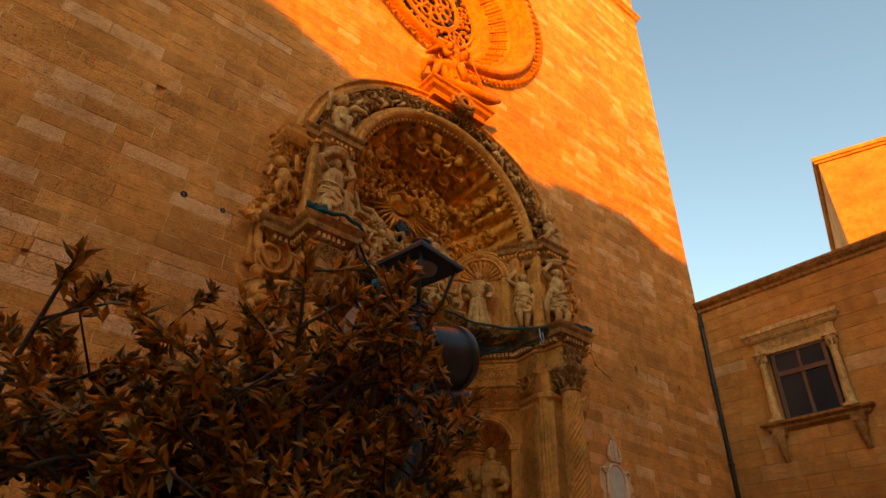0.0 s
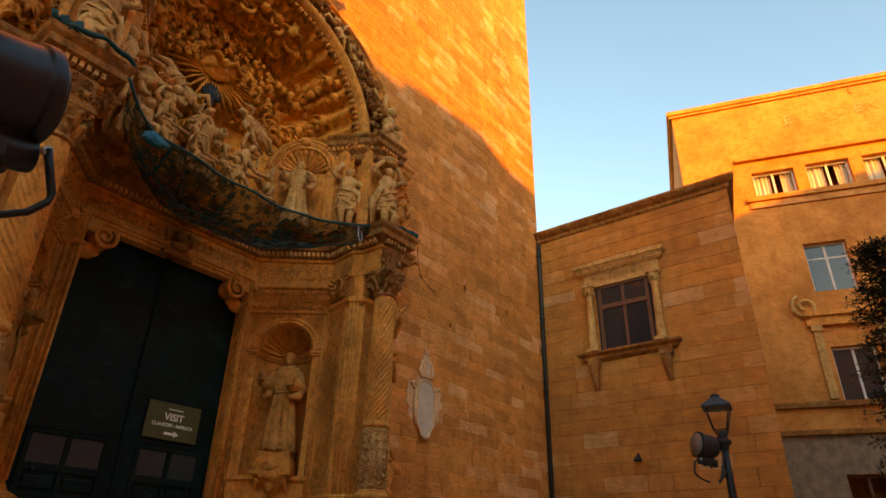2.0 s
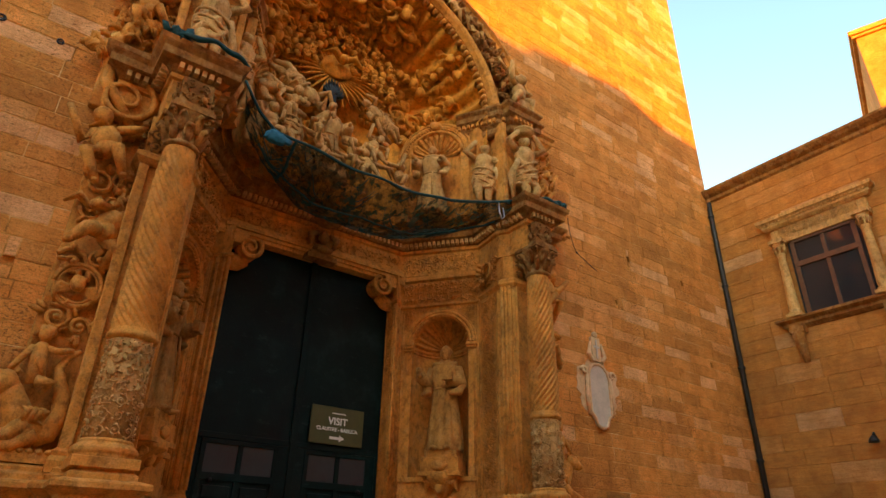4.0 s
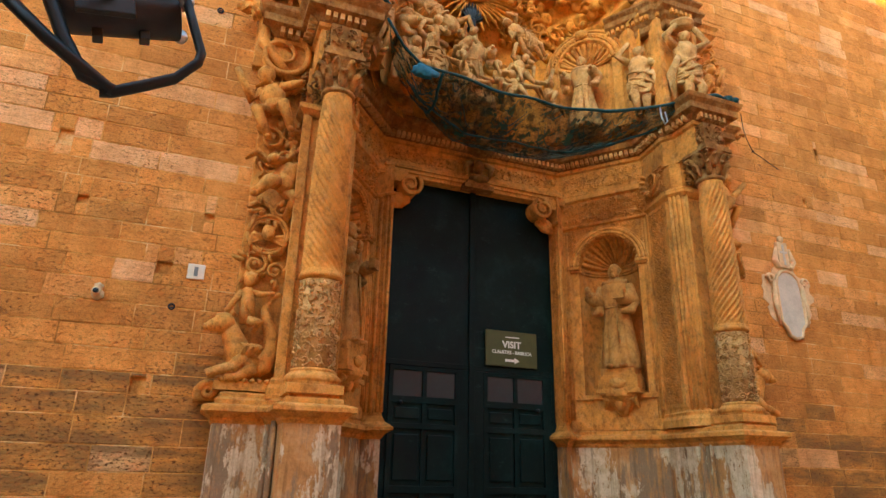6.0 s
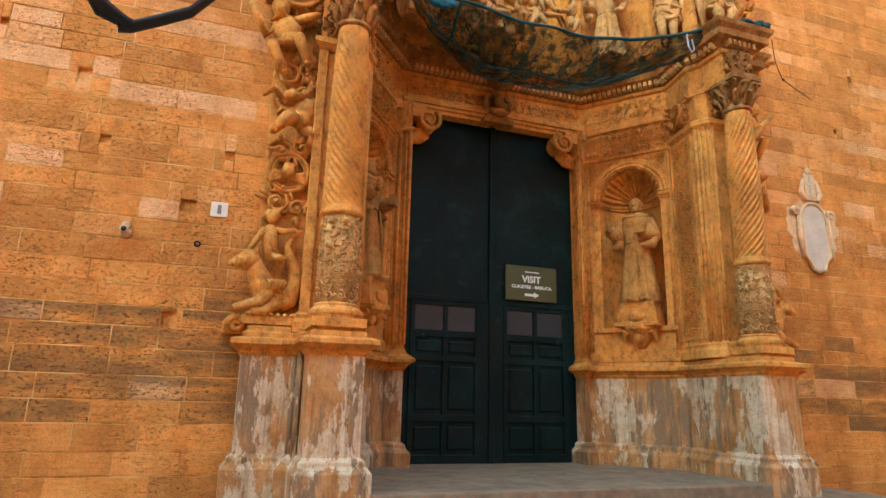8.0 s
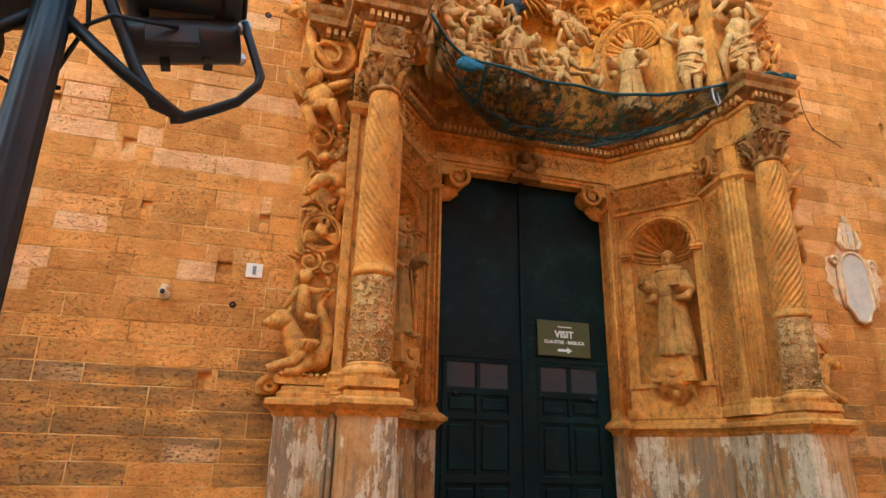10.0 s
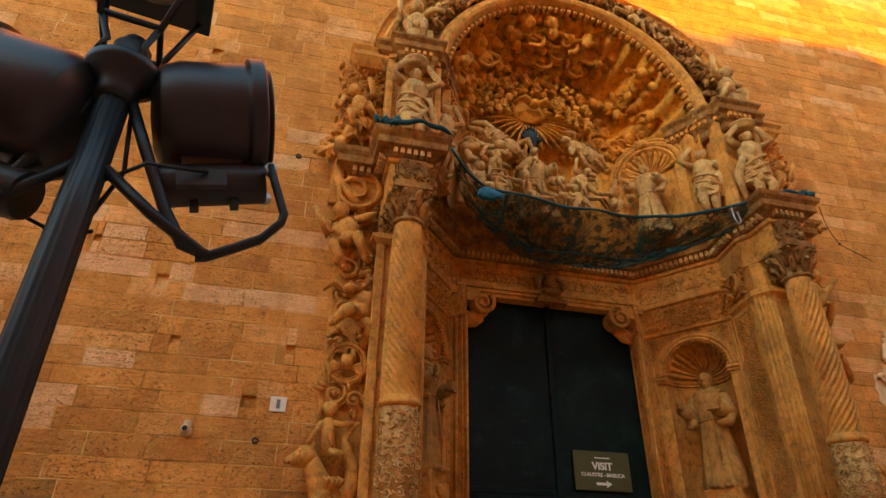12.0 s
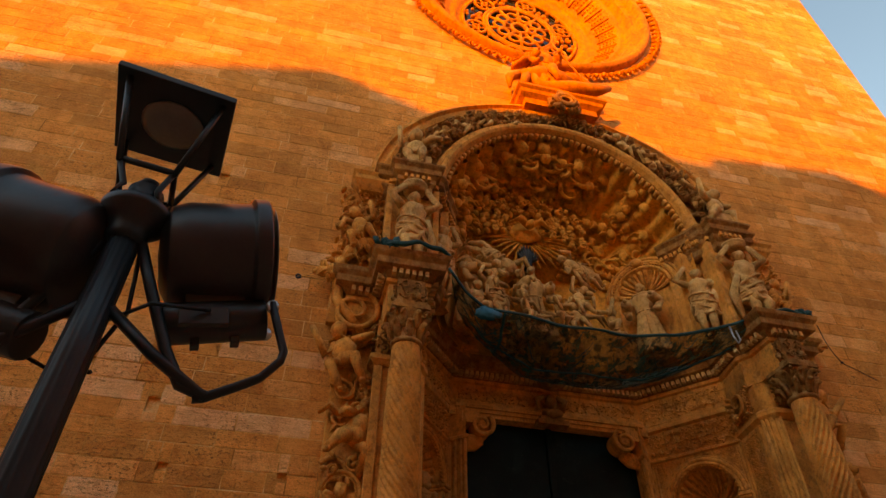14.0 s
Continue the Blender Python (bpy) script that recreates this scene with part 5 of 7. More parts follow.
def beast(q):
    """Seated carved beast with a scrolled fish tail, on the pedestal's end."""
    g = Geo()
    y = -0.22
    g.tube([(3.32, y, 2.46), (3.45, y, 2.50), (3.54, y - 0.02, 2.66), (3.62, y - 0.03, 2.82), (3.67, y - 0.05, 2.90)], [0.12, 0.14, 0.13, 0.10, 0.085], 12)
    g.blob((3.70, y - 0.06, 2.90), (0.125, 0.11, 0.115), None, 0.05, 2, 1)
    g.tube([(3.74, y - 0.07, 2.89), (3.81, y - 0.08, 2.86), (3.85, y - 0.08, 2.84)], [0.085, 0.072, 0.055], 10)
    g.blob((3.86, y - 0.08, 2.845), (0.05, 0.055, 0.045), None, 0.05, 2, 2)
    g.blob((3.76, y - 0.13, 2.935), (0.022, 0.02, 0.02), sub=1)
    g.tube([(3.64, y - 0.06, 2.97), (3.62, y - 0.08, 3.03), (3.58, y - 0.05, 3.0)], [0.03, 0.025, 0.01], 6)
    g.tube([(3.46, y - 0.08, 2.56), (3.56, y - 0.12, 2.44), (3.70, y - 0.12, 2.41), (3.80, y - 0.12, 2.36)], [0.085, 0.07, 0.05, 0.055], 9)
    g.tube([(3.36, y - 0.06, 2.46), (3.5, y - 0.12, 2.36), (3.62, y - 0.12, 2.34)], [0.08, 0.055, 0.045], 8)
    g.tube([(3.36, y, 2.46), (3.25, y, 2.50), (3.19, y, 2.66), (3.21, y, 2.84), (3.27, y, 2.98), (3.30, y, 3.11), (3.24, y, 3.24), (3.16, y, 3.30)], [0.11, 0.10, 0.085, 0.075, 0.06, 0.045, 0.035, 0.02], 10)
    for k in range(4):
        g.tube([(3.34 + 0.05 * k, y - 0.12, 2.60 - 0.02 * k), (3.30 + 0.05 * k, y - 0.17, 2.66), (3.36 + 0.05 * k, y - 0.13, 2.70)], [0.03, 0.035, 0.01], 6)
    t = np.linspace(0, 3 * math.pi, 26)
    g.tube([(3.76 + 0.09 * (1 - 0.8 * k / 25) * math.cos(a), y, 2.21 + 0.09 * (1 - 0.8 * k / 25) * math.sin(a)) for k, a in enumerate(t)], [0.045, 0.02], 7)
    g.box(3.12, 3.72, -0.34, -0.06, 2.22, 2.31)
    for k in range(7):
        g.blob((3.2 + 0.075 * k, -0.33, 2.32), (0.035, 0.04, 0.03), sub=1)
    return g


def beast_rider(q):
    g = Geo()
    y = -0.24
    g.tube([(3.46, y, 2.93), (3.49, y - 0.01, 3.08), (3.50, y, 3.25), (3.49, y, 3.32)], [0.085, 0.078, 0.09, 0.04], 10)
    g.blob((3.495, y - 0.02, 3.41), (0.07, 0.075, 0.085), None, 0.06, 2, q)
    g.blob((3.49, y + 0.01, 3.45), (0.08, 0.08, 0.06), None, 0.2, 2, q)
    g.tube([(3.44, y - 0.02, 3.26), (3.36, y - 0.07, 3.24), (3.23, y - 0.03, 3.28)], [0.04, 0.035, 0.025], 8)
    g.tube([(3.56, y - 0.02, 3.26), (3.63, y - 0.05, 3.14), (3.70, y - 0.04, 3.02)], [0.04, 0.035, 0.025], 8)
    g.tube([(3.46, y - 0.06, 2.94), (3.34, y - 0.10, 2.93), (3.40, y - 0.04, 2.84)], [0.065, 0.055, 0.03], 9)
    g.tube([(3.55, y - 0.03, 3.28), (3.50, y - 0.09, 3.12), (3.42, y - 0.08, 3.0)], [0.02, 0.03, 0.015], 7)
    return g


both("beast", beast, M_CARVED, label="carved seated beast")
both("beast_rider", beast_rider, M_CARVED, label="carved child riding the beast")


# ---- statues ----
def statue(name, geo, at, rz, label, group="", material=None):
    geo.moved(at, rz)
    return single(name, geo, material or M_STATUE, label, "statue", group)


def bracket(s):
    g = Geo()
    g.lathe([(0.05, 2.34), (0.10, 2.40), (0.14, 2.46), (0.22, 2.55), (0.30, 2.62), (0.31, 2.70)], n=28, fn=lambda a, z, r: r * (1 + 0.05 * math.sin(8 * a)))
    g.blob((0, -0.14, 2.52), (0.09, 0.08, 0.11), None, 0.1, 2)
    for w in (-1, 1):
        g.tube([(w * 0.08, -0.13, 2.6), (w * 0.22, -0.16, 2.58), (w * 0.25, -0.1, 2.45)], [0.05, 0.06, 0.02], 7)
    g.box(-0.30, 0.30, -0.25, 0.22, 2.68, 2.93)
    g.box(-0.33, 0.33, -0.28, 0.22, 2.66, 2.72)
    g.box(-0.26, 0.26, -0.21, 0.2, 2.93, 3.04)
    g.blob((0, -0.26, 2.81), (0.13, 0.05, 0.08), None, 0.15, 2)
    c = np.array([S0[0] + SU[0] * 0.60, S0[1] + SU[1] * 0.60]) + SN * 0.0
    g.moved((s * c[0], c[1], 0), -s * math.atan2(-SN[0], -SN[1]))
    part("statue_bracket", g, M_CARVED, portal, "bracket carved with a winged head", 0.008)
    return c


for s in (1, -1):
    c = bracket(s)
    statue("friar_statue", robed(1.75, 4 + s, "book", 0.016), (s * c[0], c[1], 3.035), -s * math.atan2(-SN[0], -SN[1]),
           "life-size stone statue of a robed friar in a shell niche" if s > 0 else "worn stone statue of a robed saint in a shell niche", "niche statues", M_FRIAR)
    statue("friar_statue", robed(1.5, 9 + s, "open", 0.022, 0.19), (s * (UNC[0] - 0.26), UNC[1] - 0.18, 6.95), -s * 0.85,
           "stone statue of a robed friar holding an open book", "upper niche statues")
    statue("draped_statue", draped(1.58, 14 + s, s, True), (s * 2.78, -0.52, 6.92), -s * 0.15, "weathered stone figure in wound drapery with lifted arms", "upper statues")
    statue("draped_statue", draped(1.42, 19 + s, -s), (s * 2.22, -0.06, 6.92), -s * 0.6, "weathered stone figure in wound drapery holding a basket", "upper statues")
    g = Geo()
    cherub(g, (0, 0, 0), 0.95, 33 + s, 0.2 * s, 0.1 * s)
    g.box(-0.2, 0.2, -0.15, 0.15, -0.04, 0.16)
    statue("seated_putto_statue", g, (s * 2.74, -0.45, 9.12), 0.0, "small stone figure seated on the upper cornice", "cornice figures")

# the group above the ledge, in the apse
rnd = random.Random(40)
statue("crowned_statue", robed(1.46, 60, "open", 0.03, 0.24), (-0.46, 0.72, 6.92), 0.0, "stone statue of a crowned robed woman amid the ledge group", "statues on the ledge")
for k, (at, lean, rz, h, words_) in enumerate((((-1.66, 0.62, 8.62), 2.12, -0.15, 1.20, "stone figure reclining head down on the carved clouds"), ((0.78, 0.55, 8.06), -1.12, 0.2, 0.98, "stone angel leaning in flight beside the crowned figure"), ((-1.12, 0.42, 6.92), -0.25, 0.3, 1.05, "draped stone figure half kneeling in the ledge group"))):
    f = draped(h, 70 + k, 1 if k % 2 else -1)
    m = turn(0, lean, rz)
    f.mapped(lambda p, m=m: p @ m.T)
    if k == 1:
        for w, (dx, dz) in enumerate(((0.10, 0.30), (-0.25, 0.42))):
            for j in range(5):
                f.tube([(-0.45 + 0.05 * w, 0.02, 0.32), (-0.40 + dx * 0.6 + 0.05 * j, 0.04, 0.36 + dz * 0.5 - 0.04 * j), (-0.34 + dx * 1.7 + 0.05 * j, 0.05, 0.34 + dz * 0.75 - 0.07 * j)], [0.03, 0.06, 0.012], 7, 0.5)
    statue("leaning_statue", f, at, 0.0, words_, "statues on the ledge")
for k, (x, y, z, size) in enumerate(((0.10, 0.50, 7.46, 0.62), (0.42, 0.50, 7.40, 0.68), (0.74, 0.42, 7.02, 0.66), (0.16, 0.36, 6.98, 0.6), (-0.16, 0.40, 7.10, 0.55), (-0.82, 0.40, 7.52, 0.55), (-1.30, 0.40, 7.55, 0.6), (-1.55, 0.30, 7.0, 0.62), (-0.75, 0.32, 6.98, 0.55))):
    g = Geo()
    cherub(g, (0, 0, 0), size, 80 + k, rnd.uniform(-1, 1), rnd.uniform(-0.7, 0.7))
    statue("putto_statue", g, (x, y, z), 0.0, "small plump stone figure in the ledge group", "putti on the ledge")
# loose drapery spilling over the ledge
g = Geo()
for k in range(16):
    x = -1.5 + 2.3 * k / 15 + rnd.uniform(-0.08, 0.08)
    z = 7.2 + rnd.uniform(-0.15, 0.35)
    g.tube([(x - 0.22, 0.52, z + 0.10), (x - 0.05, 0.40, z - 0.04), (x + 0.15, 0.40, z), (x + 0.30, 0.5, z - 0.12)], [0.02, 0.06, 0.05, 0.015], 8, 0.6)
tagged(part("drapery_carving", g, M_STATUE, portal, "folds of carved cloth among the figures"), kind="stuff")
g = Geo()
for k in range(70):
    x = rnd.uniform(-1.7, 0.45)
    g.blob((x, 1.25 - 0.3 * abs(x) + rnd.uniform(-0.25, 0.1), 6.95 + 1.5 * rnd.random() ** 1.5), rnd.uniform(0.09, 0.2), turn(k, k * 2, 0), 0.25, 2, k)
tagged(part("rock_carving", g, M_CONCH, portal, "lumpy carved rock behind the ledge figures"), kind="stuff")
g = Geo()
for k in range(9):
    a = 0.5 + 2.1 * k / 8
    g.tube([(-0.1, 0.62, 8.55), (-0.1 + 0.2 * math.cos(a), 0.6, 8.55 + 0.22 * math.sin(a)), (-0.1 + 0.17 * math.cos(a) * 1.3, 0.6, 8.55 + 0.40 * math.sin(a))], [0.05, 0.05, 0.01], 5, 0.5)
g.tube([(-0.1, 0.62, 8.4), (-0.1, 0.62, 8.6)], 0.08, 8)
g.mapped(lambda p: p + np.array([-0.40, 0.06, -0.06]))
single("metal_crown", g, M_CAST, "dark green metal ray crown on the stone group", "crown")

# mounted saint over the arch
g = Geo()
g.tube([(-0.62, 0, 0.62), (-0.3, -0.03, 0.78), (0.15, -0.03, 0.78), (0.42, 0, 0.72)], [0.16, 0.20, 0.20, 0.16], 12)
g.tube([(0.40, 0, 0.8), (0.62, 0, 1.0), (0.82, 0, 0.82), (1.0, -0.02, 0.55)], [0.2, 0.15, 0.12, 0.08], 10)
g.blob((0.92, -0.02, 0.62), (0.13, 0.09, 0.18), turn(0, -0.5, 0), 0.08, 2)
for x, k in ((-0.55, -0.1), (-0.42, 0.12), (0.3, 0.25), (0.45, 0.42)):
    g.tube([(x, -0.06, 0.6), (x + k, -0.1, 0.34), (x + k * 1.4, -0.08, 0.06)], [0.12, 0.07, 0.05], 8)
g.tube([(-0.7, 0, 0.7), (-0.9, 0, 0.55), (-0.92, 0, 0.2)], [0.09, 0.1, 0.03], 8)
rider = robed(1.5, 51, "open", 0.02, 0.17)
g.take(rider, lambda p: p + np.array([-0.1, -0.04, 0.30]))
g.tube([(-0.08, -0.3, 0.75), (-0.05, -0.36, 0.5), (0.0, -0.34, 0.3)], [0.11, 0.08, 0.05], 8)
g.tube([(0.0, -0.3, 1.75), (0.42, -0.36, 0.7), (0.55, -0.38, 0.3)], 0.02, 6)
g.tube([(-0.4, -0.22, 0.1), (0.3, -0.3, 0.14), (0.85, -0.34, 0.22), (1.15, -0.3, 0.42)], [0.1, 0.16, 0.12, 0.06], 9)
g.tube([(-0.25, 0.02, 1.5), (-0.55, 0.06, 1.3), (-0.8, 0.05, 1.0)], [0.06, 0.16, 0.06], 8, 0.5)
statue("mounted_saint_statue", g, (0.0, -0.30, 12.02), 0.0, "stone statue of a mounted saint standing over the arch", material=M_ROSE)
g = Geo()
g.sweep([(-0.80, 0.1), (-0.80, -0.55), (0.95, -0.55), (0.95, 0.1)], [(-0.12, 11.62), (-0.12, 11.78), (-0.02, 11.84), (0.0, 11.92), (0.06, 11.96), (0.06, 12.03), (-0.3, 12.03)], back=-0.35)
g.box(-0.66, 0.81, -0.42, 0.12, 11.66, 12.0)
part("crowning_plinth", g, M_ROSE, portal, "moulded plinth over the arch", 0.008)
g = Geo()
for r, th in ((0.2, 0.05), (0.12, 0.03)):
    g.tube([(0.1 + r * math.cos(t), -0.6, 11.72 + r * 0.8 * math.sin(t)) for t in np.linspace(0, 6.28, 24)], th, 7)
rnd = random.Random(3)
for k in range(26):
    a = rnd.uniform(0, 6.28)
    g.blob((0.1 + 0.3 * math.cos(a), -0.52 + rnd.uniform(-0.06, 0.06), 11.70 + 0.2 * math.sin(a)), rnd.uniform(0.05, 0.09), None, 0.3, 1, k)
part("cartouche", g, M_DARK, portal, "carved wreath at the head of the arch")

# ---- rose window ----
RX, RZ = 0.05, 16.85
rose = thing("rose_window", "large round window with moulded rings and pierced stone tracery", "window", at=(0, 0, 0))


def ring(rows, n=96):
    g = Geo()
    m = len(rows)
    g.add([(RX + r * math.cos(2 * math.pi * i / n), y, RZ + r * math.sin(2 * math.pi * i / n)) for i in range(n) for r, y in rows],
          [(i * m + j, ((i + 1) % n) * m + j, ((i + 1) % n) * m + j + 1, i * m + j + 1) for i in range(n) for j in range(m - 1)], True)
    return g


part("outer_moulding", ring([(3.2, 0.0), (3.18, -0.14), (3.08, -0.2), (2.98, -0.14), (2.94, 0.0), (2.88, 0.06), (2.78, 0.08)]), M_ROSE, rose)
part("splay", ring([(2.78, 0.08), (2.70, 0.26), (2.62, 0.30), (2.58, 0.26), (2.5, 0.36), (2.12, 0.75), (2.06, 0.72), (2.0, 0.80), (1.9, 0.86), (1.82, 0.80), (1.74, 0.92), (1.62, 0.95)]), M_ROSE, rose)
g, rnd = Geo(), random.Random(44)
for k in range(96):
    a = 2 * math.pi * k / 96
    c = np.array([RX + 3.33 * math.cos(a), -0.06, RZ + 3.33 * math.sin(a)])
    t = a + rnd.uniform(-0.2, 0.2)
    for q in (-0.7, 0, 0.7):
        g.tube([c, c + np.array([0.11 * math.cos(t + q), -0.08, 0.11 * math.sin(t + q)]), c + np.array([0.19 * math.cos(t + q), -0.03, 0.19 * math.sin(t + q)])], [0.035, 0.05, 0.012], 5, 0.6)
    g.blob(c, 0.06, None, 0.2, 1, k)
part("leaf_fringe", g, M_ROSE, rose, "fringe of carved leaves round the ring")
# pierced panels in the splay
for k in range(36):
    a = 2 * math.pi * k / 36
    g = Geo()
    for q in range(5):
        for w in (-1, 1):
            rr = 2.18 + 0.065 * q
            yy = 0.75 - (rr - 2.12) / 0.38 * 0.39 - 0.03
            b = a + w * 0.032
            g.blob((RX + rr * math.cos(b), yy, RZ + rr * math.sin(b)), (0.03, 0.03, 0.03), None, 0.2, 1, q)
    b = a + math.pi / 36
    g.tube([(RX + rr * math.cos(b), 0.75 - (rr - 2.12) / 0.38 * 0.39 - 0.03, RZ + rr * math.sin(b)) for rr in (2.12, 2.5)], 0.03, 6)
    part("pierced_panel", g, M_ROSE, rose)
g = Geo()
back = ring([(1.66, 0.98), (0.0, 1.0)], 48)
part("dark_glass", back, M_GLASS, rose, "dark glass behind the tracery")
g = Geo()
for r in (1.58, 1.0, 0.92, 0.22):
    g.tube([(RX + r * math.cos(t), 0.9, RZ + r * math.sin(t)) for t in np.linspace(0, 2 * math.pi, 60)], 0.05 if r > 0.3 else 0.06, 7)
for k in range(10):
    a = 2 * math.pi * k / 10
    g.tube([(RX + 0.57 * math.cos(a) + 0.15 * math.cos(t), 0.9, RZ + 0.57 * math.sin(a) + 0.15 * math.sin(t)) for t in np.linspace(0, 2 * math.pi, 14)], 0.04, 6)
    b = a + math.pi / 10
    g.tube([(RX + 0.2 * math.cos(b), 0.9, RZ + 0.2 * math.sin(b)), (RX + 0.95 * math.cos(b), 0.9, RZ + 0.95 * math.sin(b))], 0.045, 6)
for k in range(6):
    a = 2 * math.pi * (k + 0.3) / 6
    for r in (0.27, 0.08):
        g.tube([(RX + 1.28 * math.cos(a) + r * math.cos(t), 0.9, RZ + 1.28 * math.sin(a) + r * math.sin(t)) for t in np.linspace(0, 2 * math.pi, 20)], 0.04, 6)
    for q in range(6):
        b = 2 * math.pi * q / 6
        g.tube([(RX + 1.28 * math.cos(a) + 0.08 * math.cos(b), 0.9, RZ + 1.28 * math.sin(a) + 0.08 * math.sin(b)), (RX + 1.28 * math.cos(a) + 0.26 * math.cos(b), 0.9, RZ + 1.28 * math.sin(a) + 0.26 * math.sin(b))], 0.025, 5)
    b = a + math.pi / 6
    for q in range(14):
        rr, aa = rnd.uniform(1.05, 1.55), b + rnd.uniform(-0.22, 0.22)
        g.blob((RX + rr * math.cos(aa), 0.92, RZ + rr * math.sin(aa)), rnd.uniform(0.05, 0.09), None, 0.2, 1, q)
part("tracery", g, M_ROSE, rose, "pierced stone tracery")

# ---- door ----
DY = 1.75
door = thing("door_1", "tall closed double door painted dark green, with small glazed panels", "door", kind="structure")
for s in (-1, 1):
    g = Geo()
    x0, x1 = sorted((s * 0.03, s * 1.50))
    g.box(x0, x1, DY, DY + 0.08, FLOOR, 6.1)
    g.box(x0, x1, DY - 0.03, DY, 2.96, 3.04)
    for a, b in ((s * 0.03, s * 0.22), (s * 1.40, s * 1.50)):
        g.box(min(a, b), max(a, b), DY - 0.025, DY, FLOOR, 2.96)
    leaf = part("door_leaf", g, M_DOOR, door, bevel=0.006)
    # rails and stiles of the wicket
    g = Geo()
    xa, xb = sorted((s * 0.20, s * 1.30))
    for z0, z1 in ((FLOOR + 0.01, 0.74), (1.20, 1.30), (2.06, 2.14), (2.42, 2.52), (2.89, 2.95)):
        g.box(xa, xb, DY - 0.035, DY + 0.01, z0, z1)
    for x in (xa, (xa + xb) / 2 - 0.035, xb - 0.07):
        g.box(x, x + 0.07, DY - 0.034, DY + 0.01, FLOOR + 0.01, 2.95)
    wick = part("wicket", g, M_DOOR, door, "framed wicket", 0.006)
    w = (xb - xa) / 2
    for k in range(2):
        a0, a1 = xa + k * w + 0.075 - 0.04 * k, xa + (k + 1) * w - 0.04 - 0.03 * k
        part("pane", Geo().box(a0, a1, DY - 0.014, DY - 0.008, 2.52, 2.89), M_PANE, wick, "dusty grey pane")
        for z0, z1 in ((0.78, 1.16), (1.34, 2.02), (2.17, 2.39)):
            q = Geo().box(a0 + 0.03, a1 - 0.03, DY - 0.03, DY, z0 + 0.03, z1 - 0.03)
            part("panel", q, M_DOOR, wick, bevel=0.015)
    kx = s * 1.12
    part("knob", Geo().lathe([(0.012, 0), (0.03, 0.01), (0.034, 0.03), (0.02, 0.05)], n=16).mapped(lambda p: p[:, [0, 2, 1]] * np.array([1, -1, 1]) + np.array([kx, DY - 0.03, 2.42])), M_IRON, wick, "dark metal knob")
g = Geo().box(-0.05, 0.05, DY - 0.05, DY + 0.02, FLOOR, 5.95)
part("meeting_stile", g, M_DOOR, door, bevel=0.01)
g = Geo().box(-1.7, 1.7, DY + 0.09, DY + 0.3, 0.3, 6.15)
part("door_back", g, M_DOOR, door)


def words(name, text, size, at, rx, rz, material, parent, bold=0.0, depth=0.002):
    cu = bpy.data.curves.new(name, "FONT")
    cu.body, cu.size, cu.align_x, cu.align_y = text, size, "CENTER", "CENTER"
    cu.extrude, cu.offset = depth, bold
    cu.materials.append(material)
    ob = new(name, cu)
    ob.matrix_world = pose(*at, rx, 0, rz)
    ob.parent = parent
    return ob


sign = thing("visitor_sign", "olive green notice board with white lettering fixed on the door", "sign")
part("board", Geo().box(0.22, 1.12, DY - 0.075, DY - 0.04, 3.06, 3.62), M_SIGN, sign, bevel=0.008)
for x in (0.30, 1.04):
    part("fixing", Geo().box(x - 0.03, x + 0.03, DY - 0.045, DY, 3.2, 3.5), M_IRON, sign)
words("lettering", "VISIT", 0.150, (0.67, DY - 0.078, 3.40), 90, 0, M_WHITE, sign, 0.004)
words("lettering", "CLAUSTRE - BASILICA", 0.072, (0.67, DY - 0.078, 3.28), 90, 0, M_WHITE, sign, 0.002)
g = Geo()
g.box(0.55, 0.71, DY - 0.081, DY - 0.076, 3.135, 3.175)
g.add([(0.71, DY - 0.081, 3.105), (0.80, DY - 0.081, 3.155), (0.71, DY - 0.081, 3.205)], [(0, 1, 2)])
part("arrow", g, M_WHITE, sign, "white arrow")
part("faint_line", Geo().box(0.56, 0.80, DY - 0.081, DY - 0.076, 3.515, 3.53), M_WHITE, sign)

# ---- safety net slung across the ledge ----
net = thing("safety_net", "teal safety netting slung from a rope across the portal ledge", "net")
TOPX = [-2.25, -2.0, -1.75, -1.0, 0.2, 1.1, 1.8, 2.45]
TOPZ = [6.98, 6.62, 6.44, 6.39, 6.36, 6.47, 6.68, 6.95]


def rope_at(f):
    x = -2.25 + 4.7 * f
    return np.array([x, -0.66 + 0.10 * math.sin(math.pi * f) + 0.02 * math.sin(23 * f), float(np.interp(x, TOPX, TOPZ)) + 0.012 * math.sin(31 * f)])


def hem_at(f):
    x = -1.85 + 3.9 * f
    return np.array([x, min(1.15, 0.55 + 1.0 * (1.3 - abs(x)) if abs(x) > 0.75 else 1.12), 6.50])


rnd = random.Random(9)


def net_point(a, b):
    p, q = rope_at(a), hem_at(a)
    r = p * (1 - b) + q * b
    sag = 0.42 * math.sin(math.pi * min(1, b * 1.02)) * (0.35 + 0.65 * math.sin(math.pi * min(1, max(0, a))))
    r[2] -= sag
    r += 0.03 * np.array(noise.noise_vector(Vector((a * 14, b * 5, 0.3)))) + 0.015 * np.array(noise.noise_vector(Vector((a * 40, b * 12, 2.3))))
    return tuple(r)


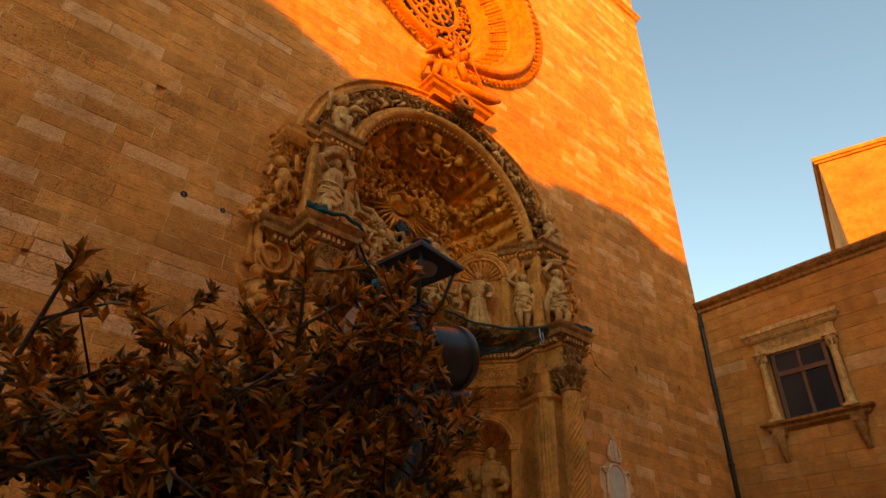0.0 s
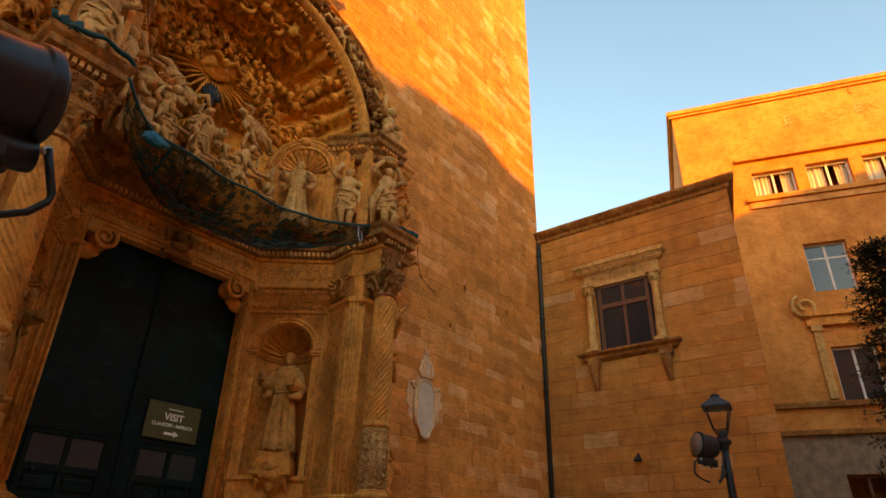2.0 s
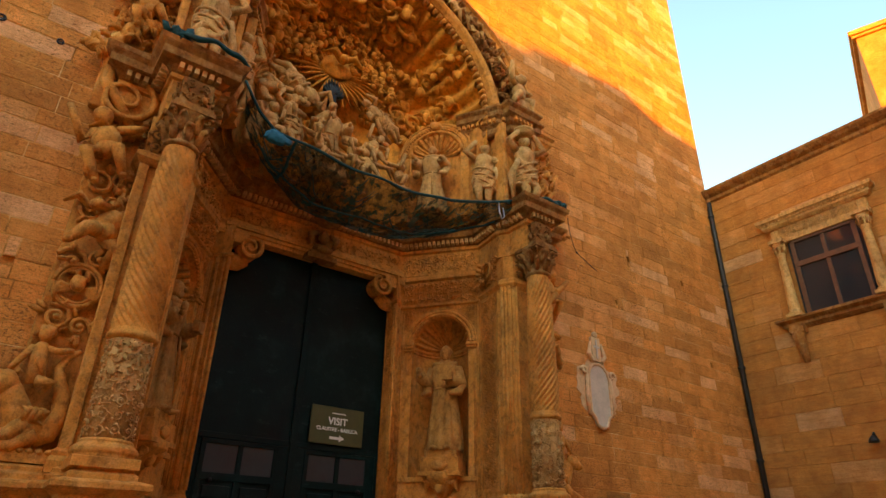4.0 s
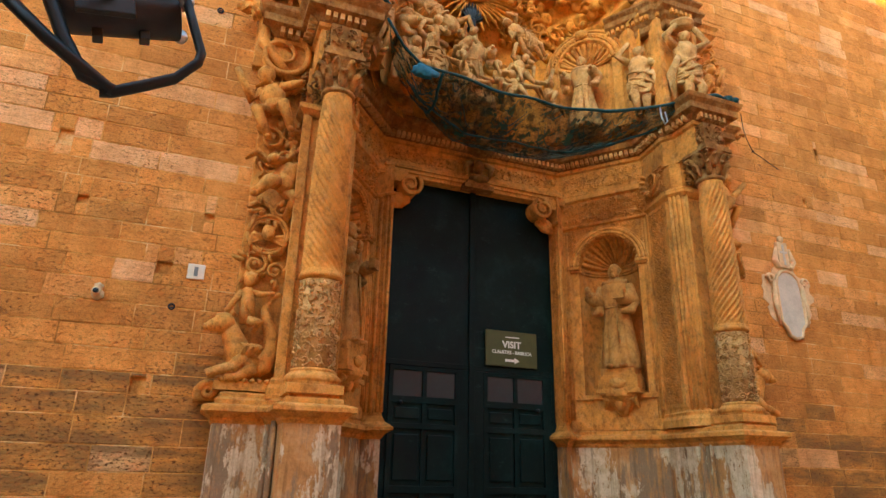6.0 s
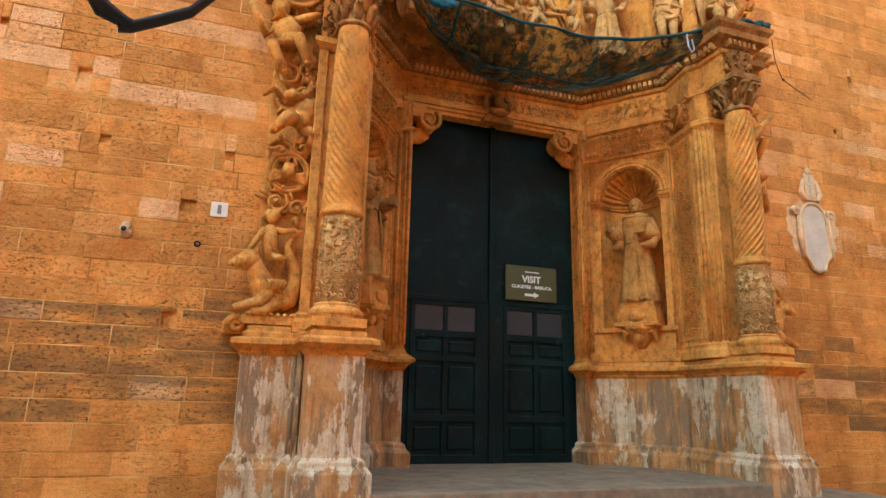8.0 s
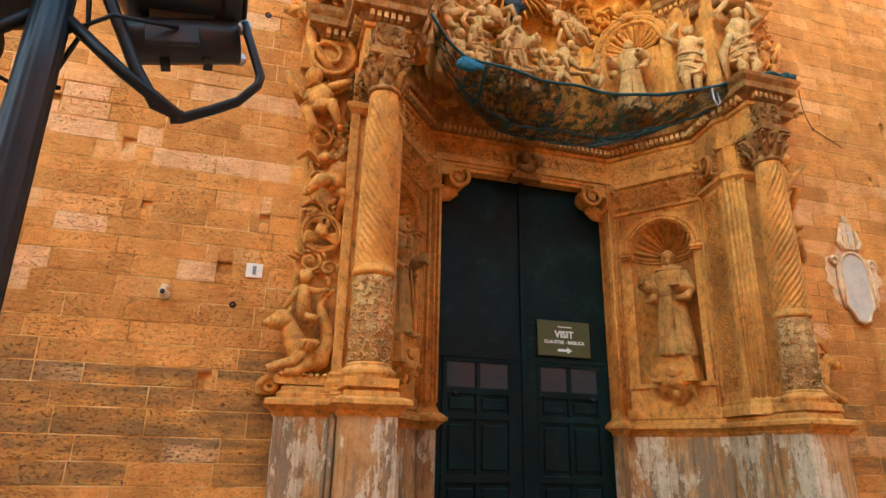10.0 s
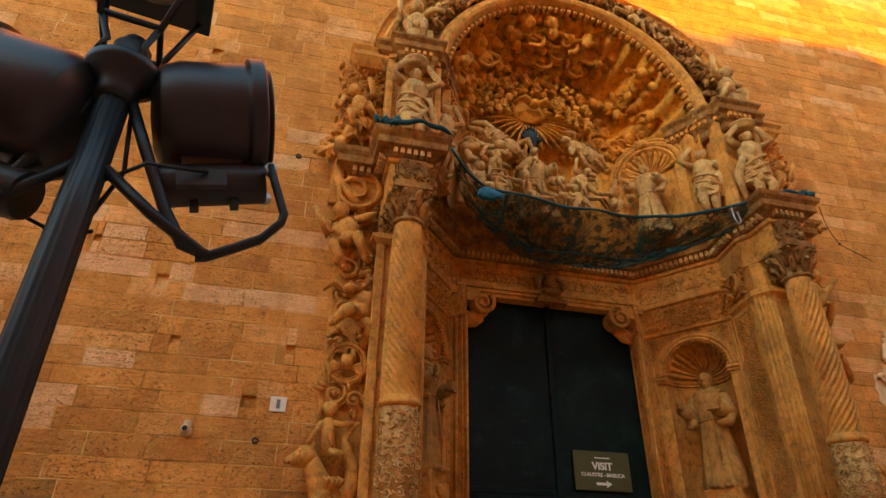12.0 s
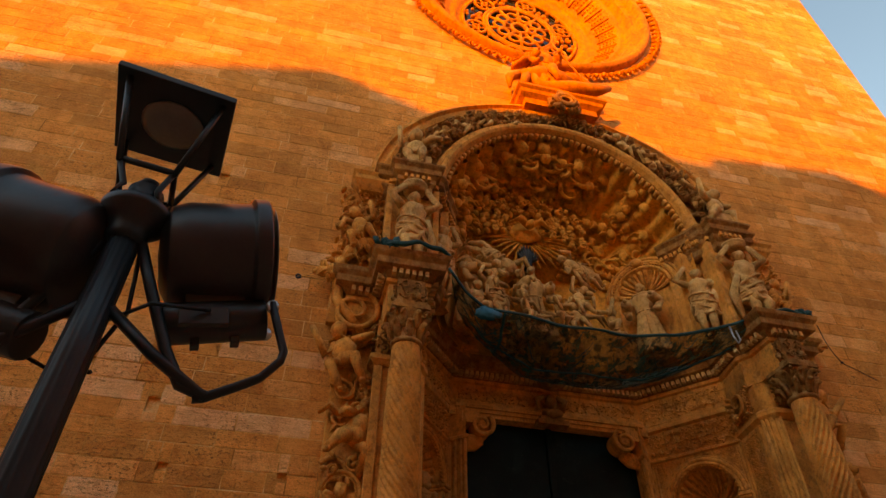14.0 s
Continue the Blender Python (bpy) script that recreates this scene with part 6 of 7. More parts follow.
g = Geo().grid(net_point, 110, 26)
sheet = part("net_sheet", g, M_NET, net, "fine sagging mesh")
uvs = sheet.data.uv_layers.new(name="UVMap")
for poly in sheet.data.polygons:
    for li in poly.loop_indices:
        vi = sheet.data.loops[li].vertex_index
        uvs.data[li].uv = ((vi % 111) / 110 * 4.8, (vi // 111) / 26 * 1.6)
g = Geo()
g.tube([rope_at(f) for f in np.linspace(0, 1, 60)], [0.014, 0.022, 0.018, 0.026, 0.020], 8)
g.tube([rope_at(f) + np.array([0, 0.03, 0.02]) for f in np.linspace(0, 1, 60)], 0.018, 6)
part("rope", g, M_ROPE, net, "bunched teal head rope")
g = Geo()
g.tube([net_point(f, 0.42 + 0.05 * math.sin(9 * f)) for f in np.linspace(0.05, 0.97, 50)], 0.014, 6)
g.tube([net_point(0.17 - 0.05 * f, f) for f in np.linspace(0, 0.8, 20)], 0.022, 6)
for k in range(26):
    f0, b0 = rnd.uniform(0.04, 0.85), rnd.uniform(0.05, 0.8)
    df, db = rnd.uniform(0.02, 0.12), rnd.uniform(-0.25, 0.3)
    g.tube([net_point(f0 + df * t, min(0.98, max(0.02, b0 + db * t + 0.05 * math.sin(4 * t)))) for t in np.linspace(0, 1, 9)], [0.003, 0.009, 0.003], 5)
part("fold", g, M_ROPE, net, "folded seams of the net")
g = Geo().blob((0, 0, 0), (0.17, 0.06, 0.085), None, 0.0, 3)
g.mapped(lambda p: p * (1 + np.array([0.45 * noise.noise(Vector(q) * 14) + 0.3 * noise.noise(Vector(q) * 33) for q in p.tolist()]))[:, None])
g.moved(rope_at(0.11) + np.array([0.02, -0.02, -0.11]))
part("blue_patch", g, M_TARP, net, "bright blue bundle tied in the net")
for pts, lump in (([(-3.2, -0.95, 6.95), (-2.9, -1.0, 6.98), (-2.5, -1.0, 6.97), (-2.28, -0.9, 6.98)], (-3.2, -0.92, 6.97)), ([(2.45, -0.75, 6.97), (2.8, -1.0, 6.96), (3.1, -0.98, 6.97), (3.33, -0.85, 6.95)], (3.2, -0.88, 6.97))):
    g = Geo().tube([np.array(pts[0]) * (1 - f) + np.array(pts[-1]) * f + np.array([0, -0.16 * math.sin(math.pi * f), 0.02 * math.sin(17 * f)]) for f in np.linspace(0, 1, 24)], [0.022, 0.04, 0.025, 0.036, 0.022], 8)
    for k in range(10):
        c = np.array(lump) + np.array([rnd.uniform(-0.12, 0.14), rnd.uniform(-0.06, 0.06), rnd.uniform(-0.02, 0.05)])
        g.blob(c, (0.09, 0.05, 0.05), turn(k, k, k), 0.3, 1, k)
    part("rope_end", g, M_ROPE, net, "rope end wound round the cornice")
g = Geo()
g.tube([(2.05, -0.62, 6.78), (2.03, -0.66, 6.55), (2.08, -0.66, 6.45), (2.14, -0.65, 6.52), (2.14, -0.62, 6.7)], 0.012, 6)
part("hook", g, M_STEEL, net, "pale hanging loop")


# ---- street lamps with floodlights ----
def floodlight(parent, side):
    """A drum floodlight with its ballast tube on a bent bracket; built along +x."""
    fl = new("floodlight")
    fl.empty_display_size = 0.1
    fl.parent = parent
    tagged(fl, "dark drum floodlight with a flat front")
    g = Geo()
    prof = [(0.0, -0.20), (0.13, -0.19), (0.185, -0.16), (0.205, -0.1), (0.21, 0.05), (0.215, 0.12), (0.235, 0.13), (0.235, 0.18), (0.225, 0.185)]
    g.lathe(prof, n=36).mapped(lambda p: p[:, [2, 1, 0]])
    part("housing", g, M_HOUSING, fl, bevel=0.004)
    part("front_glass", Geo().lathe([(0.0, 0.2), (0.2, 0.203), (0.2, 0.206)], n=32).mapped(lambda p: p[:, [2, 1, 0]]), M_LENS, fl, "dull front glass")
    g = Geo()
    g.tube([(-0.17, 0, -0.29), (0.17, 0, -0.27)], 0.075, 16)
    g.box(-0.10, 0.10, -0.05, 0.05, -0.235, -0.19)
    g.box(-0.08, -0.05, -0.02, 0.02, -0.385, -0.35)
    g.box(0.05, 0.08, -0.02, 0.02, -0.375, -0.34)
    g.box(-0.12, 0.04, -0.085, -0.06, -0.34, -0.27)
    part("ballast", g, M_HOUSING, fl, "tubular ballast case", 0.004)
    g = Geo()
    g.tube([(0.185, -0.10, -0.27), (0.198, -0.102, -0.36), (0.213, -0.102, -0.46), (0.20, -0.102, -0.495), (0.13, -0.10, -0.555), (0.05, -0.10, -0.585), (-0.04, -0.09, -0.61), (-0.07, -0.09, -0.61)], 0.015, 6, 1.7)
    part("yoke", g, M_IRON, fl, "bent steel yoke")
    for y in (-0.095, 0.095):
        part("pivot_bolt", Geo().lathe([(0.02, -0.014), (0.024, 0.0), (0.02, 0.014)], n=14).mapped(lambda p: p[:, [0, 2, 1]] + np.array([0.185, y, -0.275])), M_STEEL, fl, "bright pivot bolt")
    part("wire", Geo().tube([(-0.02, -0.09, -0.29), (-0.2, -0.16, -0.31), (-0.36, -0.05, -0.32)], 0.007, 5), M_IRON, fl)
    return fl


def street_lamp():
    lamp = thing("street_lamp", "black fluted lamp post with a square lantern and two floodlights", "street lamp", "street lamps")
    g = Geo()
    flute = lambda a, z, r: r * (1 - 0.05 * (0.5 + 0.5 * math.cos(16 * a)))
    g.lathe([(0.072, 0.5), (0.054, 1.6), (0.048, 2.4), (0.045, 2.84)], n=64, fn=flute)
    part("post", g, M_CAST, lamp, "fluted iron post")
    g = Geo().lathe([(0.22, 0.0), (0.22, 0.1), (0.17, 0.16), (0.16, 0.4), (0.13, 0.46), (0.1, 0.5), (0.085, 0.54)], n=32)
    part("foot", g, M_CAST, lamp)
    g = Geo().lathe([(0.05, 3.0), (0.062, 3.02), (0.058, 3.04), (0.075, 3.07), (0.105, 3.10), (0.108, 3.125), (0.095, 3.14), (0.06, 3.16), (0.052, 3.17), (0.058, 3.185), (0.05, 3.2), (0.055, 3.215), (0.04, 3.24), (0.03, 3.26)], n=32)
    g.mapped(lambda p: p - np.array([0, 0, 0.20]))
    part("collar", g, M_CAST, lamp, "turned iron collar")
    lan = new("lantern")
    lan.empty_display_size = 0.1
    lan.parent = lamp
    lan.location = (-0.015, 0.0, -0.135)
    lan.rotation_euler = (0, 0, radians(10))
    lan.scale = (0.91, 0.91, 1.0)
    tagged(lan, "open square lantern with a pyramid roof")
    g = Geo()
    for r0, z0, r1, z1 in ((0.21, 3.50, 0.21, 3.525), (0.21, 3.525, 0.07, 3.64), (0.07, 3.64, 0.06, 3.665)):
        v = [(sx * r, sy * r, z) for r, z in ((r0, z0), (r1, z1)) for sx, sy in ((-1, -1), (1, -1), (1, 1), (-1, 1))]
        g.add(v, [(0, 1, 5, 4), (1, 2, 6, 5), (2, 3, 7, 6), (3, 0, 4, 7), (3, 2, 1, 0), (4, 5, 6, 7)])
    g.lathe([(0.06, 3.66), (0.07, 3.68), (0.045, 3.70), (0.02, 3.715)], n=20)
    part("roof", g, M_CAST, lan, bevel=0.003)
    part("lens", Geo().lathe([(0.0, 3.465), (0.08, 3.47), (0.115, 3.49), (0.118, 3.502)], n=32), M_LENS, lan, "round frosted lens")
    g = Geo()
    for sx, sy in ((-1, -1), (1, -1), (1, 1), (-1, 1)):
        g = Geo()
        g.tube([(sx * 0.09, sy * 0.09, 3.19), (sx * 0.17, sy * 0.17, 3.51)], 0.012, 6)
        g.tube([(sx * 0.02, sy * 0.02, 3.10), (sx * 0.07, sy * 0.07, 3.08), (sx * 0.055, sy * 0.055, 3.13), (sx * 0.09, sy * 0.09, 3.2)], 0.012, 6)
        part("cage_bar", g, M_CAST, lan)
    g = Geo()
    for (ax, ay), (bx, by) in (((-1, -1), (1, -1)), ((1, -1), (1, 1)), ((1, 1), (-1, 1)), ((-1, 1), (-1, -1))):
        g.tube([(ax * 0.09, ay * 0.09, 3.2), (bx * 0.09, by * 0.09, 3.2)], 0.011, 6)
    part("cage_ring", g, M_CAST, lan)
    g = Geo()
    for s in (1, -1):
        g.tube([(s * 0.04, 0, 2.98), (s * 0.12, 0.01, 2.81), (s * 0.21, 0.03, 2.63), (s * 0.27, 0.045, 2.54), (s * 0.34, 0.05, 2.52)], 0.017, 6)
        g.tube([(s * 0.04, 0, 2.72), (s * 0.18, 0.02, 2.61), (s * 0.33, 0.05, 2.52)], 0.017, 6)
    g.mapped(lambda p: p - np.array([0, 0, 0.15]))
    part("arm", g, M_IRON, lamp, "braced iron arms")
    part("cable", Geo().tube([(0.05, 0.02, 2.78), (0.07, 0.05, 2.6), (0.02, 0.06, 2.45)], 0.007, 5), M_IRON, lamp)
    return lamp


lamp_a = street_lamp()
for s, rz in ((1, 6.0), (-1, 174.0)):
    f = floodlight(lamp_a, s)
    f.matrix_local = pose(0.24 if s > 0 else -0.24, 0.13 if s > 0 else 0.07, 2.90 if s > 0 else 2.79, 0, 0, rz) @ pose(0, 0, 0, 0, -13, 0) @ Matrix.Scale(0.88 if s > 0 else 0.94, 4)
lamp_a.matrix_world = pose(-4.495, -5.55, 0, 0, 0, 0)
lamp_b = street_lamp()
f = floodlight(lamp_b, 1)
f.matrix_local = pose(-0.12, 0.20, 2.86, 0, 0, 140) @ pose(0, 0, 0, 0, -6, 0) @ Matrix.Scale(0.74, 4)
lamp_b.matrix_world = pose(5.36, -5.27, 0.0) @ Matrix.Scale(1.075, 4)
tagged(lamp_b, "black lamp post with a square lantern, far across the square")

# ---- shrub beside the path ----
shrub = thing("shrub", "tall leafy shrub with bronze and dark green leaves", "shrub", at=(-5.48, -6.32, 0))


def build_shrub():
    rnd = random.Random(77)
    wood, leaves = Geo(), Geo()
    lv, lf = [], []
    n = [0]
    tips = []

    def outside(p):
        w = 0.72 if p[2] > 1.95 else 0.56
        return (p[0] / (w if p[0] > 0 else 1.5)) ** 2 + (p[1] / 0.45) ** 2 > 1 or p[2] > 2.56 + 0.2 * p[0]

    for k in range(22):
        a = rnd.uniform(0, 6.28)
        r = rnd.uniform(0.15, 0.85)
        top = np.array([1.0 * r * math.cos(a) - 0.28, 0.4 * r * math.sin(a), rnd.uniform(1.5, 2.2)])
        top[2] += 0.12 * top[0]
        if 12 <= k < 17:
            top = np.array([0.12 + 0.08 * (k - 12) + rnd.uniform(-0.05, 0.05), -0.05 + rnd.uniform(-0.1, 0.1), rnd.uniform(2.1, 2.3)])
        while outside(top + np.array([0, 0, 0.08])):
            top = top * np.array([0.93, 0.93, 0.98])
        base = np.array([0.10 * math.cos(a), 0.10 * math.sin(a), 0.0])
        mid = (base + top) / 2 + np.array([rnd.uniform(-0.1, 0.1), rnd.uniform(-0.1, 0.1), 0.1])
        wood.tube([base, mid, top], [0.035, 0.022, 0.010], 7)
        for j in range(9):
            f = rnd.uniform(0.35, 1.0)
            p = base * (1 - f) ** 2 + 2 * mid * f * (1 - f) + top * f * f
            b = rnd.uniform(0, 6.28)
            q = p + np.array([0.42 * math.cos(b), 0.32 * math.sin(b), rnd.uniform(0.12, 0.5)])
            if outside(q):
                continue
            wood.tube([p, (p + q) / 2 + np.array([0, 0, 0.03]), q], [0.010, 0.007, 0.004], 5)
            tips.append((q, q - p))
            for i in range(6):
                w = rnd.uniform(0.2, 1.0)
                m = p * (1 - w) + q * w
                c = rnd.uniform(0, 6.28)
                e = m + np.array([0.20 * math.cos(c), 0.18 * math.sin(c), rnd.uniform(0.02, 0.22)])
                if outside(e):
                    continue
                wood.tube([m, e], [0.005, 0.003], 4)
                tips.append((e, e - m))

    while len(tips) < 1500:
        c = np.array([rnd.gauss(0, 1), rnd.gauss(0, 1), rnd.gauss(0, 1)])
        c = c / np.linalg.norm(c) * rnd.random() ** 0.33 * np.array([1.15, 0.42, 0.6]) + np.array([-0.35, 0, 1.65])
        tips.append((c, c - np.array([0, 0, 1.2])))

    def leaf(p, d, length, width):
        d = d / (np.linalg.norm(d) + 1e-9)
        side = np.cross(d, np.array([rnd.uniform(-0.6, 0.6), rnd.uniform(-0.6, 0.6), 1.0]))
        side /= np.linalg.norm(side) + 1e-9
        up = np.cross(side, d)
        pts = [p, p + d * length * 0.45 + side * width - up * 0.004, p + d * length * 0.5 + up * 0.006, p + d * length * 0.45 - side * width - up * 0.004, p + d * length - up * length * 0.12]
        lv.extend(pts)
        b = n[0]
        lf.extend([(b, b + 1, b + 2), (b, b + 2, b + 3), (b + 1, b + 4, b + 2), (b + 2, b + 4, b + 3)])
        n[0] += 5

    for p, d in tips:
        if outside(p):
            continue
        d = d / (np.linalg.norm(d) + 1e-9)
        for k in range(rnd.randint(26, 34)):
            w = np.array([rnd.gauss(0, 1), rnd.gauss(0, 1), rnd.gauss(0.25, 0.7)])
            w = w / np.linalg.norm(w) + d * rnd.uniform(0.2, 1.1)
            leaf(p - d * rnd.uniform(0, 0.10), w, rnd.uniform(0.035, 0.070), rnd.uniform(0.008, 0.013))
    leaves.add(np.array(lv), lf, False)
    return wood, leaves


wood, leaves = build_shrub()
part("branching_stem", wood, M_BARK, shrub, "thin branching stems")
part("crown", leaves, M_LEAF, shrub, "whorls of narrow bronze leaves")

# ---- dark conifer by the far house ----
fir = thing("conifer_tree", "dark dense conifer standing by the far house", "tree", at=(9.0, -7.78, 0))


def build_fir():
    rnd = random.Random(12)
    wood = Geo().tube([(0, 0, 0), (0.03, 0, 3.5), (0, 0, 7.4)], [0.16, 0.10, 0.02], 9)
    lv, lf = [], []
    for k in range(210):
        z = 0.6 + 6.6 * (k / 209)
        r = 1.6 * (1 - (z - 0.5) / 7.6) ** 0.75 * rnd.uniform(0.75, 1.1)
        a = k * 2.4 + rnd.uniform(-0.3, 0.3)
        e = np.array([r * math.cos(a), r * math.sin(a), z - 0.22 * r + rnd.uniform(-0.05, 0.2)])
        wood.tube([(0, 0, z), e * np.array([0.6, 0.6, 0]) + np.array([0, 0, z]), e], [0.025, 0.015, 0.006], 4)
        for j in range(95):
            f = rnd.uniform(0.15, 1.0) ** 0.7
            c = np.array([0, 0, z]) * (1 - f) + e * f + np.array([rnd.gauss(0, 0.09), rnd.gauss(0, 0.09), rnd.gauss(0, 0.05)])
            d = np.array([math.cos(a) + rnd.gauss(0, 0.7), math.sin(a) + rnd.gauss(0, 0.7), rnd.gauss(0.1, 0.5)])
            d /= np.linalg.norm(d)
            s = np.cross(d, [0, 0, 1.0])
            s /= np.linalg.norm(s) + 1e-6
            b = len(lv)
            ln = rnd.uniform(0.06, 0.13)
            lv.extend([c - s * 0.02, c + s * 0.02, c + d * ln])
            lf.append((b, b + 1, b + 2))
    return wood, Geo().add(np.array(lv), lf)


wood, leaves = build_fir()
part("trunk", wood, M_BARK, fir)
part("crown", leaves, M_FIR, fir, "dark green sprays")

# ---- things on the church wall ----
med = thing("wall_memorial", "pale oval memorial plaque in a crumbling plaster frame with a cross", "plaque", at=(0, 0, 0))


def outline(pts, y0, y1):
    g = Geo()
    n = len(pts)
    g.add([(x, y0, z) for x, z in pts] + [(x, y1, z) for x, z in pts], [tuple(range(n))] + [(i, i + n, (i + 1) % n + n, (i + 1) % n) for i in range(n)])
    return g


MX, MZ = 4.80, 4.20
rnd = random.Random(2)
pts = []
for k in range(64):
    t = 2 * math.pi * k / 64
    w = 0.52 + 0.05 * math.sin(5 * t) + rnd.uniform(-0.05, 0.05)
    h = 0.50 if math.sin(t) < 0 else 0.72
    x, z = w * math.cos(t), h * math.sin(t)
    if z > 0.35:
        x *= 0.62
    pts.append((MX + x, MZ + 0.05 + z))
part("plaster_surround", outline(pts, -0.012, 0.02), M_PLASTER, med, "ragged pinkish plaster patch")
pts = [(MX + x, MZ + z) for x, z in ((0.0, -0.62), (0.12, -0.58), (0.17, -0.45), (0.26, -0.36), (0.26, 0.25), (0.22, 0.38), (0.12, 0.47), (0.0, 0.5), (-0.12, 0.47), (-0.22, 0.38), (-0.26, 0.25), (-0.26, -0.36), (-0.17, -0.45), (-0.12, -0.58))]
part("plaque", outline(pts, -0.05, 0.0), M_PLAQUE, med, "pale stone plaque", 0.01)
g = Geo()
g.tube([(x, -0.05, z) for x, z in pts + pts[:1]], 0.028, 6)
for s in (-1, 1):
    t = np.linspace(0, 2.5 * math.pi, 18)
    g.tube([(MX + s * (0.36 + 0.08 * (1 - k / 20) * math.cos(a)), -0.05, MZ + 0.33 + 0.08 * (1 - k / 20) * math.sin(a)) for k, a in enumerate(t)], [0.035, 0.015], 6)
    g.tube([(MX + s * 0.30, -0.04, MZ + 0.3), (MX + s * 0.33, -0.05, MZ - 0.1), (MX + s * 0.30, -0.04, MZ - 0.4)], [0.03, 0.04, 0.02], 6)
part("moulded_rim", g, M_PLASTER, med)
g = Geo()
g.box(MX - 0.11, MX + 0.11, -0.06, 0.0, MZ + 0.55, MZ + 1.0)
g.blob((MX, -0.04, MZ + 1.05), (0.07, 0.05, 0.07), None, 0.1, 2)
for s in (-1, 1):
    g.tube([(MX + s * 0.12, -0.04, MZ + 0.55), (MX + s * 0.2, -0.05, MZ + 0.66), (MX + s * 0.14, -0.05, MZ + 0.9)], [0.05, 0.05, 0.02], 7)
part("crest", g, M_PLASTER, med, "", 0.01)
g = Geo()
g.box(MX - 0.018, MX + 0.018, -0.075, -0.055, MZ + 0.6, MZ + 0.95)
g.box(MX - 0.07, MX + 0.07, -0.0755, -0.055, MZ + 0.80, MZ + 0.835)
part("cross", g, M_PLAQUE, med, "small relief cross")

tile = thing("number_tile", "small white glazed number tile on the sandstone wall", "tile")
part("tile_body", Geo().box(-4.145, -3.965, -0.022, 0.0, 3.405, 3.575), M_TILE, tile, bevel=0.008)
part("number_bar", Geo().box(-4.075, -4.035, -0.026, -0.021, 3.44, 3.54), M_BAR, tile, "grey bar")

fix = thing("wall_lamp_bracket", "small grey iron fitting stub on the church wall", "fitting")
g = Geo().lathe([(0.06, 0.0), (0.06, 0.02), (0.03, 0.03), (0.03, 0.10), (0.045, 0.12), (0.04, 0.17)], n=18).mapped(lambda p: p[:, [0, 2, 1]] * np.array([1, -1, 1]) + np.array([-4.95, 0.0, 3.13]))
g.blob((-4.95, -0.03, 3.2), (0.05, 0.03, 0.05), None, 0.2, 1)
part("stub", g, M_PLASTER, fix)
part("socket", Geo().lathe([(0.028, 0.0), (0.026, 0.01)], n=14).mapped(lambda p: p[:, [0, 2, 1]] * np.array([1, -1, 1]) + np.array([-4.95, -0.168, 3.13])), M_IRON, fix, "dark socket")

for x, z, r in ((-4.24, 3.08, 0.035), (-4.27, 6.94, 0.04), (-4.87, 6.95, 0.05)):
    g = Geo().lathe([(r, -0.005), (r * 1.05, 0.012), (r * 0.7, 0.02), (r * 0.55, 0.0)], n=16).mapped(lambda p: p[:, [0, 2, 1]] * np.array([1, -1, 1]) + np.array([x, 0, z]))
    single("pipe_stub", g, M_IRON, "short rusty pipe end in the church wall", "pipe", "wall pipe stubs")
g = Geo()
g.tube([(3.48, -0.80, 6.90), (4.0, -0.36, 7.02), (4.42, -0.02, 7.15), (4.47, -0.015, 7.02), (4.55, -0.012, 6.86), (5.1, -0.012, 6.62)], 0.006, 5)
g.blob((4.55, -0.02, 6.86), 0.022, sub=1)
single("cable", g, M_IRON, "thin black cable hanging down the church wall", "cable")
for x0, z0 in ((-5.2, 0.46), (8.0, 0.46)):
    f = thing("wrought_fence", "low wrought iron hoop fence at the wall foot", "fence", "hoop fences")
    for k in range(5):
        cx = x0 - 0.3 * k if x0 < 0 else x0 + 0.3 * k
        part("hoop", Geo().tube([(cx + 0.16 * math.cos(t), -0.5, 0.3 + 0.22 * math.sin(t)) for t in np.linspace(0, math.pi, 14)], 0.012, 6), M_IRON, f)
        part("bar", Geo().tube([(cx - 0.16, -0.5, 0.0), (cx - 0.16, -0.5, 0.34)], 0.012, 6), M_IRON, f)

# ---- the side house that closes the square ----
HX, HY = 9.76, -5.30
house = thing("side_house", "low stone house with one pillared window and dark eaves", "house")
foot = [(HX, 0.30), (HX, HY), (19.0, -2.9), (19.0, 0.30)]
g = Geo()
g.add([(x, y, z) for z in (0, 10.0) for x, y in foot], [(0, 1, 5, 4), (1, 2, 6, 5), (2, 3, 7, 6), (3, 0, 4, 7)])
part("wall", g, M_SIDE, house)
rnd = random.Random(15)
g = Geo()
z = 0.0
WIN = (-3.05, -1.74, 6.30, 8.06)
while z < 9.9:
    h = rnd.uniform(0.30, 0.40)
    y = 0.0
    while y > HY:
        w = rnd.uniform(0.5, 1.1)
        ya, yb = max(HY, y - w), y
        za, zb = z, min(9.9, z + h)
        if not (yb > WIN[0] - 0.25 and ya < WIN[1] + 0.25 and zb > WIN[2] - 0.2 and za < WIN[3] + 0.3) and yb - ya > 0.08:
            o = HX - 0.012 - rnd.uniform(0, 0.004)
            c = 0.006
            g.add([(HX, ya, za), (HX, yb, za), (HX, yb, zb), (HX, ya, zb), (o, ya + c, za + c), (o, yb - c, za + c), (o, yb - c, zb - c), (o, ya + c, zb - c)],
                  [(7, 6, 5, 4), (0, 4, 5, 1), (1, 5, 6, 2), (2, 6, 7, 3), (3, 7, 4, 0)])
        y -= w
    z += h
tagged(part("block_facing", g, M_SIDE, house, "weathered stone courses"), kind="stuff")
